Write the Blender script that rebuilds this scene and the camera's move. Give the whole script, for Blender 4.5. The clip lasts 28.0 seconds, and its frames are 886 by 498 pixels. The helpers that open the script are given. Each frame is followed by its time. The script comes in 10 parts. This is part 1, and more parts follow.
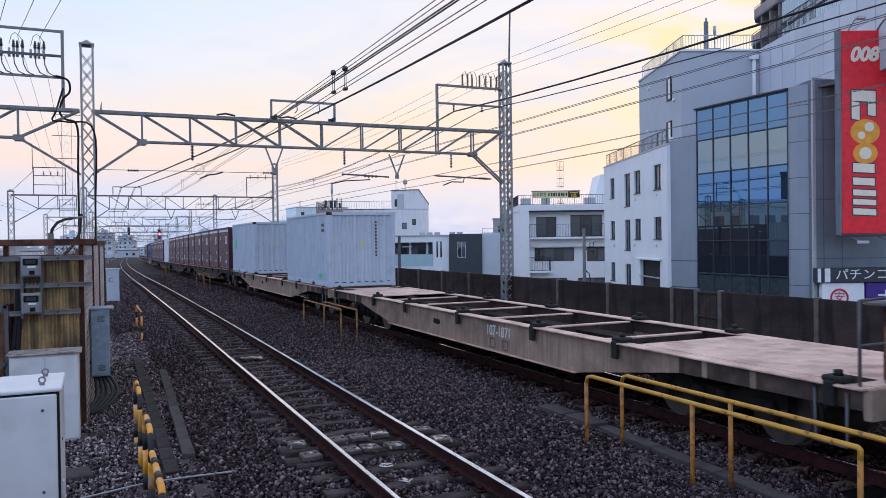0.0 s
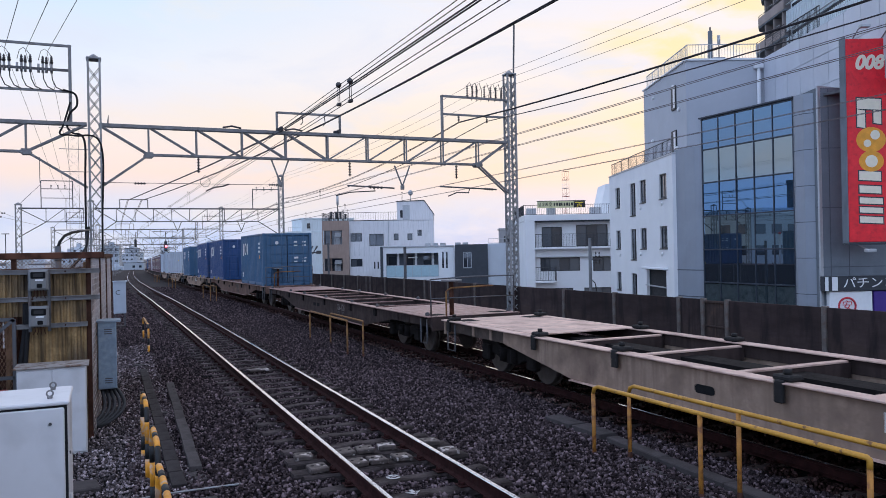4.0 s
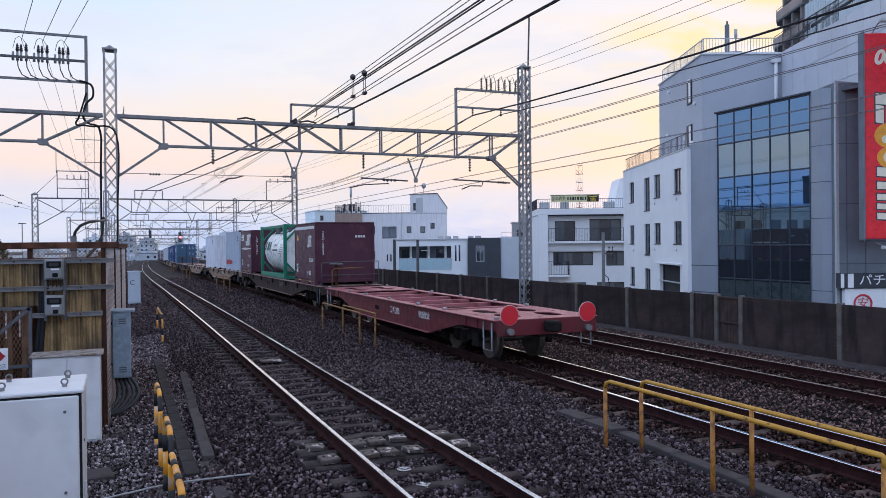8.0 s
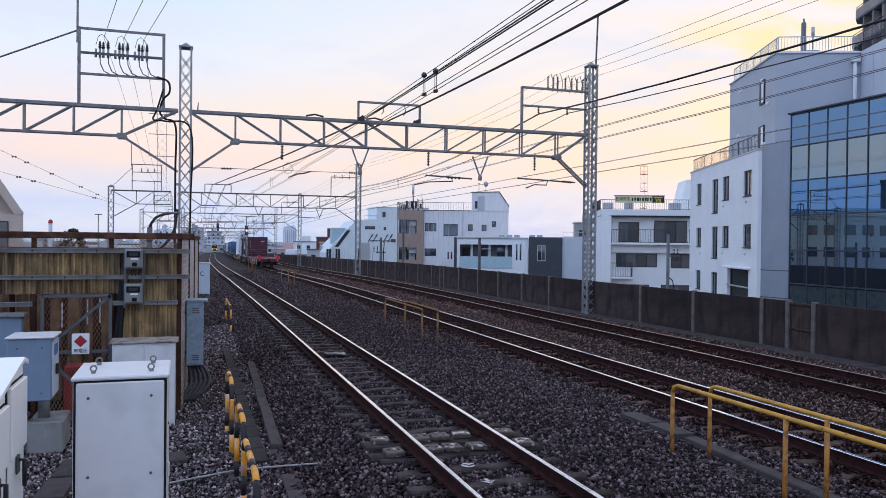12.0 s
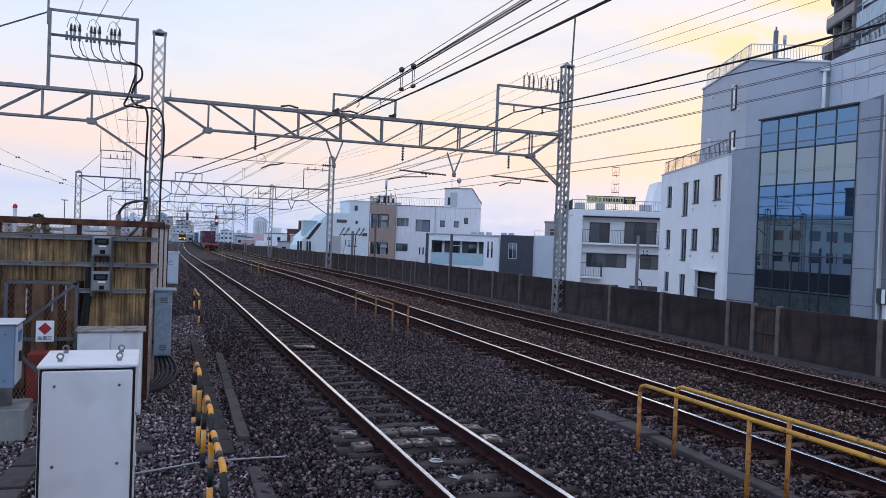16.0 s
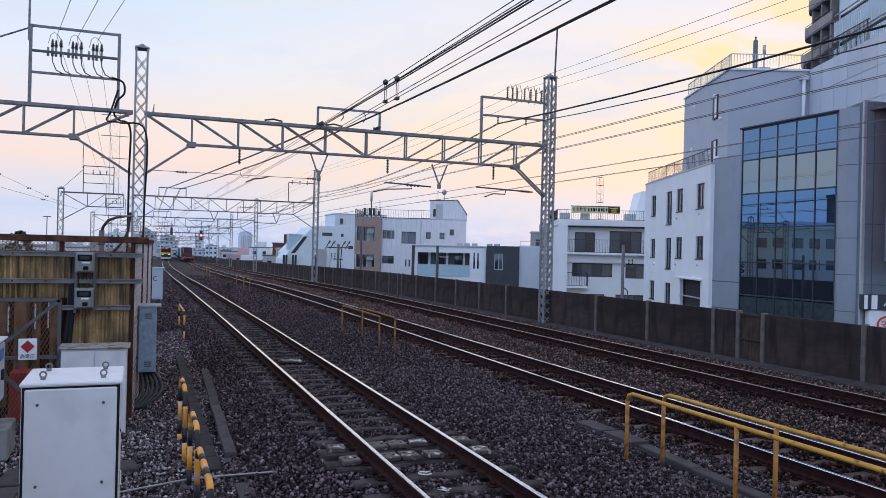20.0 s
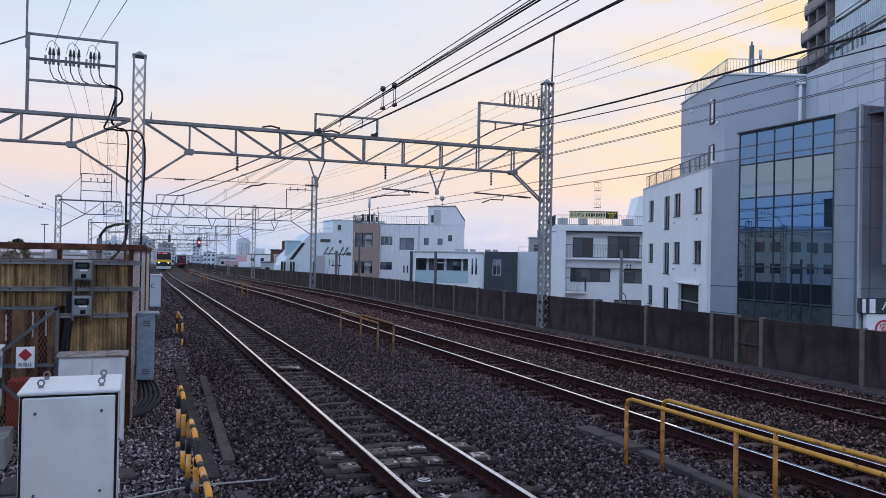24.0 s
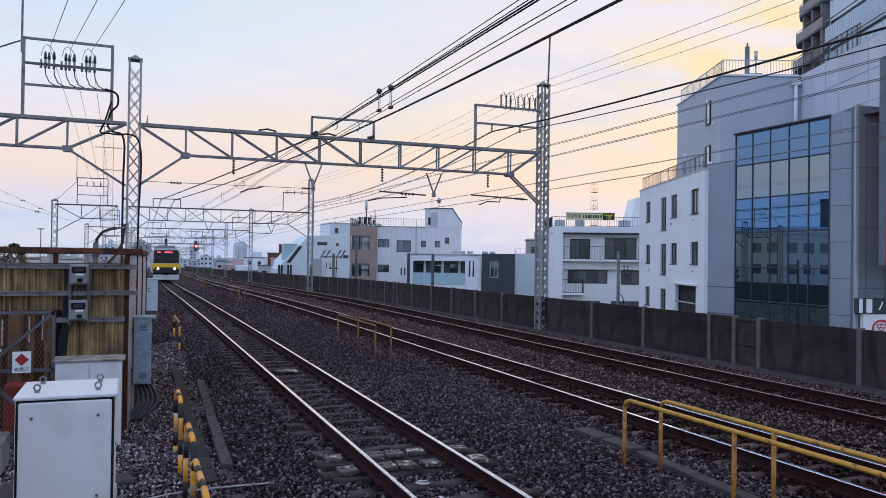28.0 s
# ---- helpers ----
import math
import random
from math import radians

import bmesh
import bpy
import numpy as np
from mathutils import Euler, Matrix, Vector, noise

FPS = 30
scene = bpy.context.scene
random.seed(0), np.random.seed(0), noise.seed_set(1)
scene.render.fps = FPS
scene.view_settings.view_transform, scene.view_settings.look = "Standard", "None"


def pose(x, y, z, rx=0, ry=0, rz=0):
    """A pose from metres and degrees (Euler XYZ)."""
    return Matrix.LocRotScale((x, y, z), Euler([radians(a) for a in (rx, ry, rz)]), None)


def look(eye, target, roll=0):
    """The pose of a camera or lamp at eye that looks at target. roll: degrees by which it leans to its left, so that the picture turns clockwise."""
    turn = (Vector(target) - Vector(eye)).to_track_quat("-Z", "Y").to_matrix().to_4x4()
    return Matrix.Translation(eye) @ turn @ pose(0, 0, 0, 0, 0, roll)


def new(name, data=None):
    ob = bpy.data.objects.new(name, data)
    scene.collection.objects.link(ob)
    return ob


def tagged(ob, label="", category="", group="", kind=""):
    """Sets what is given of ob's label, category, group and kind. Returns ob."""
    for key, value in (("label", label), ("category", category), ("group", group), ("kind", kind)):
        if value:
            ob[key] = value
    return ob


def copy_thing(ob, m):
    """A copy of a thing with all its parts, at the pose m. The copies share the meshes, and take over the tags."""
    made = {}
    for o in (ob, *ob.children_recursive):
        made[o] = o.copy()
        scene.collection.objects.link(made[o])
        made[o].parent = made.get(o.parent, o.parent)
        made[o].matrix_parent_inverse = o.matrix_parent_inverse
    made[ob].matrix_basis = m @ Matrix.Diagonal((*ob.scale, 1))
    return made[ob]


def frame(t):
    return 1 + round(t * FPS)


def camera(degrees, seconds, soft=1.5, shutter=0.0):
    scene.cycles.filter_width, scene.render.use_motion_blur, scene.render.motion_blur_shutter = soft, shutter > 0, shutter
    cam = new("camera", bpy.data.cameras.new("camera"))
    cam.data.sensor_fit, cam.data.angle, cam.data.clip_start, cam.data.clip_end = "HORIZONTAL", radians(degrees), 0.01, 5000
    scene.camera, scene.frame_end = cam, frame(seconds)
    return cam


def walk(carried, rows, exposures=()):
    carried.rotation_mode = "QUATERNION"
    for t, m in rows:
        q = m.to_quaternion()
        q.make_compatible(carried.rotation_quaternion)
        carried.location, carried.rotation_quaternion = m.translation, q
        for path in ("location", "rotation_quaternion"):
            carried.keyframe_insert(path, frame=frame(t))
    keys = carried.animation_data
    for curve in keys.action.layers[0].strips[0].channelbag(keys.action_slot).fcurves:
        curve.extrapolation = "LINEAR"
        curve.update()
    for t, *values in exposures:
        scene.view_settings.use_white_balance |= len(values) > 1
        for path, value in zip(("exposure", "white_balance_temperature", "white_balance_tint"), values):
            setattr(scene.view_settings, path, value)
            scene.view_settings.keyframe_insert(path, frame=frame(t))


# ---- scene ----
cam = camera(59.38, 28.0, soft=0.55, shutter=0.05)
PATH = [
    (0.0, pose(-3.176, 0.003, 2.471, 89.312, 0.773, -24.115)),
    (0.5, pose(-3.177, 0.001, 2.470, 89.296, 0.887, -24.141)),
    (1.0, pose(-3.180, 0.003, 2.474, 89.327, 0.954, -24.140)),
    (1.5, pose(-3.181, 0.000, 2.478, 89.390, 1.018, -24.130)),
    (2.0, pose(-3.180, -0.002, 2.476, 89.546, 1.083, -24.080)),
    (2.5, pose(-3.177, -0.005, 2.477, 89.714, 1.151, -24.025)),
    (3.0, pose(-3.179, -0.005, 2.473, 89.893, 1.154, -23.989)),
    (3.5, pose(-3.179, -0.005, 2.478, 90.006, 1.133, -23.880)),
    (5.5, pose(-3.182, -0.013, 2.478, 90.253, 1.038, -23.084)),
    (6.0, pose(-3.182, -0.013, 2.475, 90.221, 1.006, -22.973)),
    (6.5, pose(-3.179, -0.007, 2.474, 90.110, 0.976, -22.899)),
    (7.0, pose(-3.176, -0.001, 2.477, 89.973, 0.875, -22.852)),
    (7.5, pose(-3.179, 0.000, 2.474, 89.820, 0.723, -22.830)),
    (8.0, pose(-3.177, 0.003, 2.474, 89.607, 0.611, -22.754)),
    (8.5, pose(-3.176, -0.002, 2.474, 89.402, 0.494, -22.617)),
    (9.0, pose(-3.175, -0.002, 2.474, 89.200, 0.447, -22.453)),
    (9.5, pose(-3.176, -0.008, 2.471, 89.028, 0.391, -22.229)),
    (10.0, pose(-3.180, -0.005, 2.471, 88.956, 0.362, -22.033)),
    (10.5, pose(-3.178, -0.004, 2.469, 89.002, 0.402, -21.686)),
    (11.0, pose(-3.186, -0.005, 2.474, 89.074, 0.278, -20.973)),
    (11.5, pose(-3.232, -0.002, 2.472, 89.316, -0.010, -19.768)),
    (12.0, pose(-3.288, -0.002, 2.469, 89.465, -0.605, -18.327)),
    (12.5, pose(-3.321, 0.010, 2.465, 89.348, -1.449, -17.066)),
    (14.5, pose(-3.319, 0.006, 2.466, 88.684, -2.546, -18.854)),
    (15.0, pose(-3.318, -0.006, 2.469, 89.019, -2.267, -19.641)),
    (15.5, pose(-3.315, -0.012, 2.469, 89.192, -2.124, -20.137)),
    (16.0, pose(-3.315, 0.000, 2.469, 89.198, -2.116, -20.421)),
    (16.5, pose(-3.316, -0.001, 2.469, 89.115, -2.081, -20.565)),
    (17.0, pose(-3.304, 0.000, 2.468, 89.061, -2.034, -20.607)),
    (17.5, pose(-3.313, -0.005, 2.467, 89.068, -2.034, -20.756)),
    (18.0, pose(-3.314, 0.002, 2.465, 89.144, -1.949, -20.911)),
    (18.5, pose(-3.315, 0.009, 2.467, 89.304, -1.836, -21.104)),
    (19.0, pose(-3.313, 0.004, 2.465, 89.539, -1.678, -21.247)),
    (19.5, pose(-3.314, 0.004, 2.468, 89.818, -1.496, -21.401)),
    (20.0, pose(-3.313, -0.000, 2.467, 90.093, -1.352, -21.453)),
    (20.5, pose(-3.316, 0.006, 2.466, 90.348, -1.296, -21.474)),
    (21.0, pose(-3.317, 0.012, 2.467, 90.531, -1.256, -21.473)),
    (21.5, pose(-3.317, 0.008, 2.468, 90.624, -1.248, -21.468)),
    (23.5, pose(-3.313, 0.001, 2.470, 90.514, -1.100, -21.612)),
    (24.0, pose(-3.314, 0.001, 2.469, 90.529, -1.069, -21.592)),
    (24.5, pose(-3.313, 0.008, 2.469, 90.564, -1.061, -21.550)),
    (25.0, pose(-3.312, 0.005, 2.469, 90.568, -1.053, -21.489)),
    (25.5, pose(-3.312, 0.005, 2.469, 90.572, -1.041, -21.459)),
    (26.0, pose(-3.315, 0.014, 2.465, 90.629, -0.983, -21.479)),
    (26.5, pose(-3.314, 0.010, 2.469, 90.655, -0.905, -21.536)),
    (27.0, pose(-3.313, -0.003, 2.467, 90.702, -0.810, -21.641)),
    (27.5, pose(-3.313, 0.001, 2.466, 90.730, -0.734, -21.767)),
    (28.0, pose(-3.310, 0.009, 2.466, 90.707, -0.755, -21.798)),
]
walk(cam, PATH, exposures=[(0.0, 0.07), (12.0, 0.07), (18.0, 0.06), (21.0, -0.02), (25.0, -0.06), (28.0, -0.05)])

# ---- world and light: dusk under a thin, coloured sky ----
world = bpy.data.worlds.new("dusk_sky")
scene.world = world
world.use_nodes = True
wt = world.node_tree
wt.nodes.clear()


def wnode(kind, **values):
    n = wt.nodes.new(kind)
    for k, v in values.items():
        n.inputs[k].default_value = v
    return n


geo = wt.nodes.new("ShaderNodeTexCoord")
sep = wt.nodes.new("ShaderNodeSeparateXYZ")
wt.links.new(geo.outputs["Generated"], sep.inputs[0])
# elevation bands of the evening sky, cooler to the west and warmer to the north-east
def bands(stops):
    r = wt.nodes.new("ShaderNodeValToRGB")
    while len(r.color_ramp.elements) < len(stops):
        r.color_ramp.elements.new(0.5)
    for e, (p, c) in zip(r.color_ramp.elements, stops):
        e.position, e.color = p, (*c, 1)
    wt.links.new(lift.outputs[0], r.inputs[0])
    return r


lift = wt.nodes.new("ShaderNodeMath")
lift.operation = "MULTIPLY_ADD"
lift.inputs[1].default_value, lift.inputs[2].default_value = 0.5, 0.5
wt.links.new(sep.outputs["Z"], lift.inputs[0])
cool = bands([(0.0, (0.10, 0.11, 0.16)), (0.5, (0.48, 0.60, 0.86)), (0.515, (0.55, 0.66, 0.92)), (0.534, (0.71, 0.72, 0.88)), (0.55, (0.93, 0.75, 0.72)), (0.572, (0.88, 0.79, 0.83)),
              (0.608, (0.77, 0.83, 0.97)), (0.657, (0.60, 0.78, 0.98)), (0.75, (0.64, 0.75, 0.98)), (1.0, (0.74, 0.78, 0.98))])
warm = bands([(0.0, (0.10, 0.11, 0.16)), (0.5, (0.50, 0.61, 0.86)), (0.516, (0.58, 0.68, 0.92)), (0.531, (0.76, 0.74, 0.83)), (0.545, (0.97, 0.76, 0.63)), (0.575, (0.97, 0.79, 0.61)),
              (0.608, (0.96, 0.85, 0.80)), (0.657, (0.87, 0.84, 0.92)), (0.75, (0.66, 0.75, 0.97)), (1.0, (0.74, 0.78, 0.98))])
toward = wt.nodes.new("ShaderNodeVectorMath")
toward.operation = "DOT_PRODUCT"
toward.inputs[1].default_value = (math.sin(radians(50)), math.cos(radians(50)), 0)
wt.links.new(geo.outputs["Generated"], toward.inputs[0])
east = wt.nodes.new("ShaderNodeMapRange")
east.interpolation_type = "SMOOTHSTEP"
east.inputs["From Min"].default_value, east.inputs["From Max"].default_value = 0.55, 1.0
wt.links.new(toward.outputs["Value"], east.inputs[0])
ramp = wt.nodes.new("ShaderNodeMix")
ramp.data_type = "RGBA"
wt.links.new(east.outputs[0], ramp.inputs["Factor"])
wt.links.new(cool.outputs[0], ramp.inputs["A"])
wt.links.new(warm.outputs[0], ramp.inputs["B"])
# thin yellow-lit clouds, stretched along the horizon
squash = wt.nodes.new("ShaderNodeMapping")
squash.inputs["Scale"].default_value = (2.4, 2.4, 7.5)
squash.inputs["Location"].default_value = (0.42, 0.15, 0.3)
wt.links.new(geo.outputs["Generated"], squash.inputs[0])
clouds = wnode("ShaderNodeTexNoise", Scale=1.6, Detail=7.0, Roughness=0.58, Distortion=0.35)
wt.links.new(squash.outputs[0], clouds.inputs["Vector"])
mask = wt.nodes.new("ShaderNodeMapRange")
mask.inputs["From Min"].default_value, mask.inputs["From Max"].default_value = 0.53, 0.74
mask.inputs["To Max"].default_value = 0.42
wt.links.new(clouds.outputs["Fac"], mask.inputs[0])
# a brighter yellow streak of cloud high over the north-east
streak = wt.nodes.new("ShaderNodeVectorMath")
streak.operation = "DOT_PRODUCT"
streak.inputs[1].default_value = (math.sin(radians(42)) * math.cos(radians(14.5)), math.cos(radians(42)) * math.cos(radians(14.5)), math.sin(radians(14.5)))
wt.links.new(geo.outputs["Generated"], streak.inputs[0])
near_streak = wt.nodes.new("ShaderNodeMapRange")
near_streak.interpolation_type = "SMOOTHSTEP"
near_streak.inputs["From Min"].default_value, near_streak.inputs["From Max"].default_value = 0.987, 1.0
wt.links.new(streak.outputs["Value"], near_streak.inputs[0])
puffs = wnode("ShaderNodeTexNoise", Scale=3.4, Detail=6.0, Roughness=0.55, Distortion=0.4)
wt.links.new(squash.outputs[0], puffs.inputs["Vector"])
puff_mask = wt.nodes.new("ShaderNodeMapRange")
puff_mask.inputs["From Min"].default_value, puff_mask.inputs["From Max"].default_value = 0.44, 0.62
wt.links.new(puffs.outputs["Fac"], puff_mask.inputs[0])
streak_mask = wt.nodes.new("ShaderNodeMath")
streak_mask.operation = "MULTIPLY"
wt.links.new(near_streak.outputs[0], streak_mask.inputs[0])
wt.links.new(puff_mask.outputs[0], streak_mask.inputs[1])
lit = wt.nodes.new("ShaderNodeMix")
lit.data_type = "RGBA"
lit.inputs["B"].default_value = (0.98, 0.81, 0.50, 1)
wt.links.new(streak_mask.outputs[0], lit.inputs["Factor"])
# white cloud banks low over the horizon
bank_mask = wt.nodes.new("ShaderNodeMapRange")
bank_mask.inputs["From Min"].default_value, bank_mask.inputs["From Max"].default_value = 0.45, 0.62
bank_mask.inputs["To Max"].default_value = 0.55
low = wt.nodes.new("ShaderNodeMapRange")
low.interpolation_type = "SMOOTHSTEP"
for i, x in enumerate((0.04, 0.085, 1.0, 0.0)):
    low.inputs[i + 1].default_value = x
wt.links.new(sep.outputs["Z"], low.inputs[0])
wt.links.new(puffs.outputs["Fac"], bank_mask.inputs[0])
bank_low = wt.nodes.new("ShaderNodeMath")
bank_low.operation = "MULTIPLY"
wt.links.new(bank_mask.outputs[0], bank_low.inputs[0])
wt.links.new(low.outputs[0], bank_low.inputs[1])
bank = wt.nodes.new("ShaderNodeMix")
bank.data_type = "RGBA"
bank.inputs["B"].default_value = (0.80, 0.80, 0.90, 1)
wt.links.new(bank_low.outputs[0], bank.inputs["Factor"])
wt.links.new(ramp.outputs["Result"], bank.inputs["A"])
tint = wt.nodes.new("ShaderNodeMix")
tint.data_type = "RGBA"
tint.inputs["B"].default_value = (0.98, 0.81, 0.62, 1)
wt.links.new(mask.outputs[0], tint.inputs["Factor"])
wt.links.new(bank.outputs["Result"], tint.inputs["A"])
# cooler veils between the lit clouds
veil_mask = wt.nodes.new("ShaderNodeMapRange")
for i, x in enumerate((0.50, 0.36, 0.0, 0.6)):
    veil_mask.inputs[i + 1].default_value = x
wt.links.new(clouds.outputs["Fac"], veil_mask.inputs[0])
veil = wt.nodes.new("ShaderNodeMix")
veil.data_type = "RGBA"
veil.inputs["B"].default_value = (0.72, 0.76, 0.90, 1)
wt.links.new(veil_mask.outputs[0], veil.inputs["Factor"])
wt.links.new(tint.outputs["Result"], veil.inputs["A"])
wt.links.new(veil.outputs["Result"], lit.inputs["A"])
sky = wt.nodes.new("ShaderNodeTexSky")
sky.sky_type, sky.sun_disc = "NISHITA", False
sky.sun_elevation, sky.sun_rotation = radians(1.0), radians(48)
skybg = wnode("ShaderNodeBackground", Strength=0.02)
wt.links.new(sky.outputs[0], skybg.inputs["Color"])
# the open western and southern sky is the brighter, bluer half
away = wt.nodes.new("ShaderNodeVectorMath")
away.operation = "DOT_PRODUCT"
away.inputs[1].default_value = (math.sin(radians(240)), math.cos(radians(240)), 0)
wt.links.new(geo.outputs["Generated"], away.inputs[0])
west = wt.nodes.new("ShaderNodeMapRange")
west.interpolation_type = "SMOOTHSTEP"
west.inputs["From Min"].default_value, west.inputs["From Max"].default_value = -0.35, 0.75
wt.links.new(away.outputs["Value"], west.inputs[0])
gain = wt.nodes.new("ShaderNodeMix")
gain.data_type, gain.blend_type = "RGBA", "MULTIPLY"
gain.inputs["B"].default_value = (1.2, 1.42, 1.72, 1)
wt.links.new(west.outputs[0], gain.inputs["Factor"])
wt.links.new(lit.outputs["Result"], gain.inputs["A"])
bandbg = wnode("ShaderNodeBackground", Strength=1.0)
wt.links.new(gain.outputs["Result"], bandbg.inputs["Color"])
both = wt.nodes.new("ShaderNodeAddShader")
wt.links.new(skybg.outputs[0], both.inputs[0])
wt.links.new(bandbg.outputs[0], both.inputs[1])
wt.links.new(both.outputs[0], wt.nodes.new("ShaderNodeOutputWorld").inputs["Surface"])

sun = new("sun", bpy.data.lights.new("sun", "SUN"))
sun.data.energy, sun.data.angle, sun.data.color = 0.3, radians(25), (1.0, 0.86, 0.72)
sun.matrix_world = look((0, 0, 60), (-math.sin(radians(48)) * 60, -math.cos(radians(48)) * 60, 40))
scene.view_settings.exposure = 0.0


# ---- materials ----
def material(name, colour, rough=0.7, metal=0.0, vary=0.18, scale=6.0, bump=0.0, bump_scale=60.0, stain=None, stain_scale=1.5,
             stain_at=(0.52, 0.72), per_object=0.0, streak=None, emit=0.0, coat=0.0, per_island=0.0):
    """Principled surface: base colour varied at two scales, optional stains, vertical streaks, fine relief."""
    m = bpy.data.materials.new(name)
    m.use_nodes = True
    t = m.node_tree
    b = t.nodes["Principled BSDF"]
    b.inputs["Roughness"].default_value, b.inputs["Metallic"].default_value = rough, metal
    b.inputs["Coat Weight"].default_value = coat
    b.inputs["Specular IOR Level"].default_value = 0.02 if per_island else 0.12 if rough >= 0.7 else 0.4
    co = t.nodes.new("ShaderNodeTexCoord")

    def noise_at(s, detail=5.0, src=None):
        n = t.nodes.new("ShaderNodeTexNoise")
        n.inputs["Scale"].default_value, n.inputs["Detail"].default_value = s, detail
        t.links.new(src or co.outputs["Object"], n.inputs["Vector"])
        return n.outputs["Fac"]

    def blend(fac, a, bcol, kind="MIX"):
        n = t.nodes.new("ShaderNodeMix")
        n.data_type, n.blend_type = "RGBA", kind
        for sock, v in (("Factor", fac), ("A", a), ("B", bcol)):
            if isinstance(v, (tuple, list)):
                n.inputs[sock].default_value = (*v[:3], 1)
            elif isinstance(v, (int, float)):
                n.inputs[sock].default_value = v
            else:
                t.links.new(v, n.inputs[sock])
        return n.outputs["Result"]

    def span(v, a, bb, lo=0.0, hi=1.0):
        n = t.nodes.new("ShaderNodeMapRange")
        for i, x in enumerate((a, bb, lo, hi)):
            n.inputs[i + 1].default_value = x
        t.links.new(v, n.inputs[0])
        return n.outputs[0]

    dark = tuple(c * (1 - vary) for c in colour)
    light = tuple(min(1, c * (1 + vary)) for c in colour)
    c = blend(span(noise_at(scale), 0.3, 0.7), dark, light)
    c = blend(span(noise_at(scale * 9, 3.0), 0.35, 0.7, 0, 0.5), c, tuple(x * (1 - 0.8 * vary) for x in colour))
    if per_object or per_island:
        if per_object:
            rnd = t.nodes.new("ShaderNodeObjectInfo").outputs["Random"]
        else:
            rnd = t.nodes.new("ShaderNodeNewGeometry").outputs["Random Per Island"]
        k = per_object or per_island
        g = t.nodes.new("ShaderNodeCombineColor")
        if per_island:
            # mostly dark pieces with a few pale ones
            pw = t.nodes.new("ShaderNodeMath")
            pw.operation = "POWER"
            pw.inputs[1].default_value = 3.0
            t.links.new(rnd, pw.inputs[0])
            v = span(pw.outputs[0], 0, 1, 1 - 0.7 * k, 1 + 2.0 * k)
        else:
            v = span(rnd, 0, 1, 1 - k, 1 + k)
        for i in range(3):
            t.links.new(v, g.inputs[i])
        c = blend(1.0, c, g.outputs[0], "MULTIPLY")
    if stain:
        c = blend(span(noise_at(stain_scale, 8.0), stain_at[0], stain_at[1], 0, 0.85), c, stain)
    if streak:
        mp = t.nodes.new("ShaderNodeMapping")
        mp.inputs["Scale"].default_value = (7, 7, 0.5)
        t.links.new(co.outputs["Object"], mp.inputs[0])
        c = blend(span(noise_at(1.6, 6.0, mp.outputs[0]), 0.46, 0.66, 0, 0.85), c, streak)
    t.links.new(c, b.inputs["Base Color"])
    r = span(noise_at(scale * 2.3), 0.3, 0.7, max(0.02, rough - 0.1), min(1, rough + 0.1))
    t.links.new(r, b.inputs["Roughness"])
    if bump:
        n = t.nodes.new("ShaderNodeBump")
        n.inputs["Strength"].default_value, n.inputs["Distance"].default_value = bump, 0.01
        t.links.new(noise_at(bump_scale, 6.0), n.inputs["Height"])
        t.links.new(n.outputs[0], b.inputs["Normal"])
    if emit:
        b.inputs["Emission Color"].default_value, b.inputs["Emission Strength"].default_value = (*colour, 1), emit
    return m


def glass(name, colour, rough=0.02, coated=0.0):
    """Dark window glass that mirrors the sky."""
    m = bpy.data.materials.new(name)
    m.use_nodes = True
    t = m.node_tree
    b = t.nodes["Principled BSDF"]
    b.inputs["Base Color"].default_value = (*colour, 1)
    b.inputs["Roughness"].default_value, b.inputs["IOR"].default_value = rough, 1.75
    b.inputs["Specular IOR Level"].default_value = 0.6
    b.inputs["Metallic"].default_value = coated
    return m


RUST = (0.13, 0.06, 0.035)
M = {}
M["ballast"] = material("ballast_stone", (0.084, 0.061, 0.065), 0.8, vary=0.7, scale=24, per_island=0.95)
M["pale_ballast"] = material("pale_ballast_stone", (0.19, 0.155, 0.162), 0.8, vary=0.7, scale=24, per_island=0.85)
# near bed painted almost black: it carries the shade in gaps between stones
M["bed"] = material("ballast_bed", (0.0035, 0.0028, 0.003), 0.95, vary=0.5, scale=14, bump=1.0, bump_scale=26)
M["bed_far"] = material("far_ballast_bed", (0.040, 0.032, 0.033), 0.95, vary=0.6, scale=8, bump=1.0, bump_scale=16)
M["brown_ballast"] = material("brown_ballast_stone", (0.128, 0.080, 0.073), 0.8, vary=0.5, scale=20, per_island=0.75)
M["rust_ballast"] = material("rust_dusted_ballast_stone", (0.052, 0.028, 0.025), 0.9, vary=0.5, scale=20, per_island=0.9)
M["sleeper"] = material("sleeper_wood", (0.072, 0.056, 0.055), 0.9, vary=0.6, scale=7, bump=0.9, bump_scale=24, per_object=0.4, stain=(0.014, 0.010, 0.009), stain_scale=3.5, stain_at=(0.48, 0.62))
M["sleeper_rust"] = material("rust_dusted_sleeper", (0.082, 0.056, 0.050), 0.92, vary=0.5, scale=7, bump=0.8, bump_scale=24, per_object=0.4)
M["rail_head"] = material("rail_head_steel", (0.76, 0.78, 0.84), 0.16, 1.0, vary=0.08)
M["rail_dull"] = material("rail_head_dull", (0.34, 0.29, 0.26), 0.32, 1.0, vary=0.2)
M["rail_side"] = material("rail_side_rust", (0.031, 0.0105, 0.010), 0.9, vary=0.45, scale=8, bump=0.3)
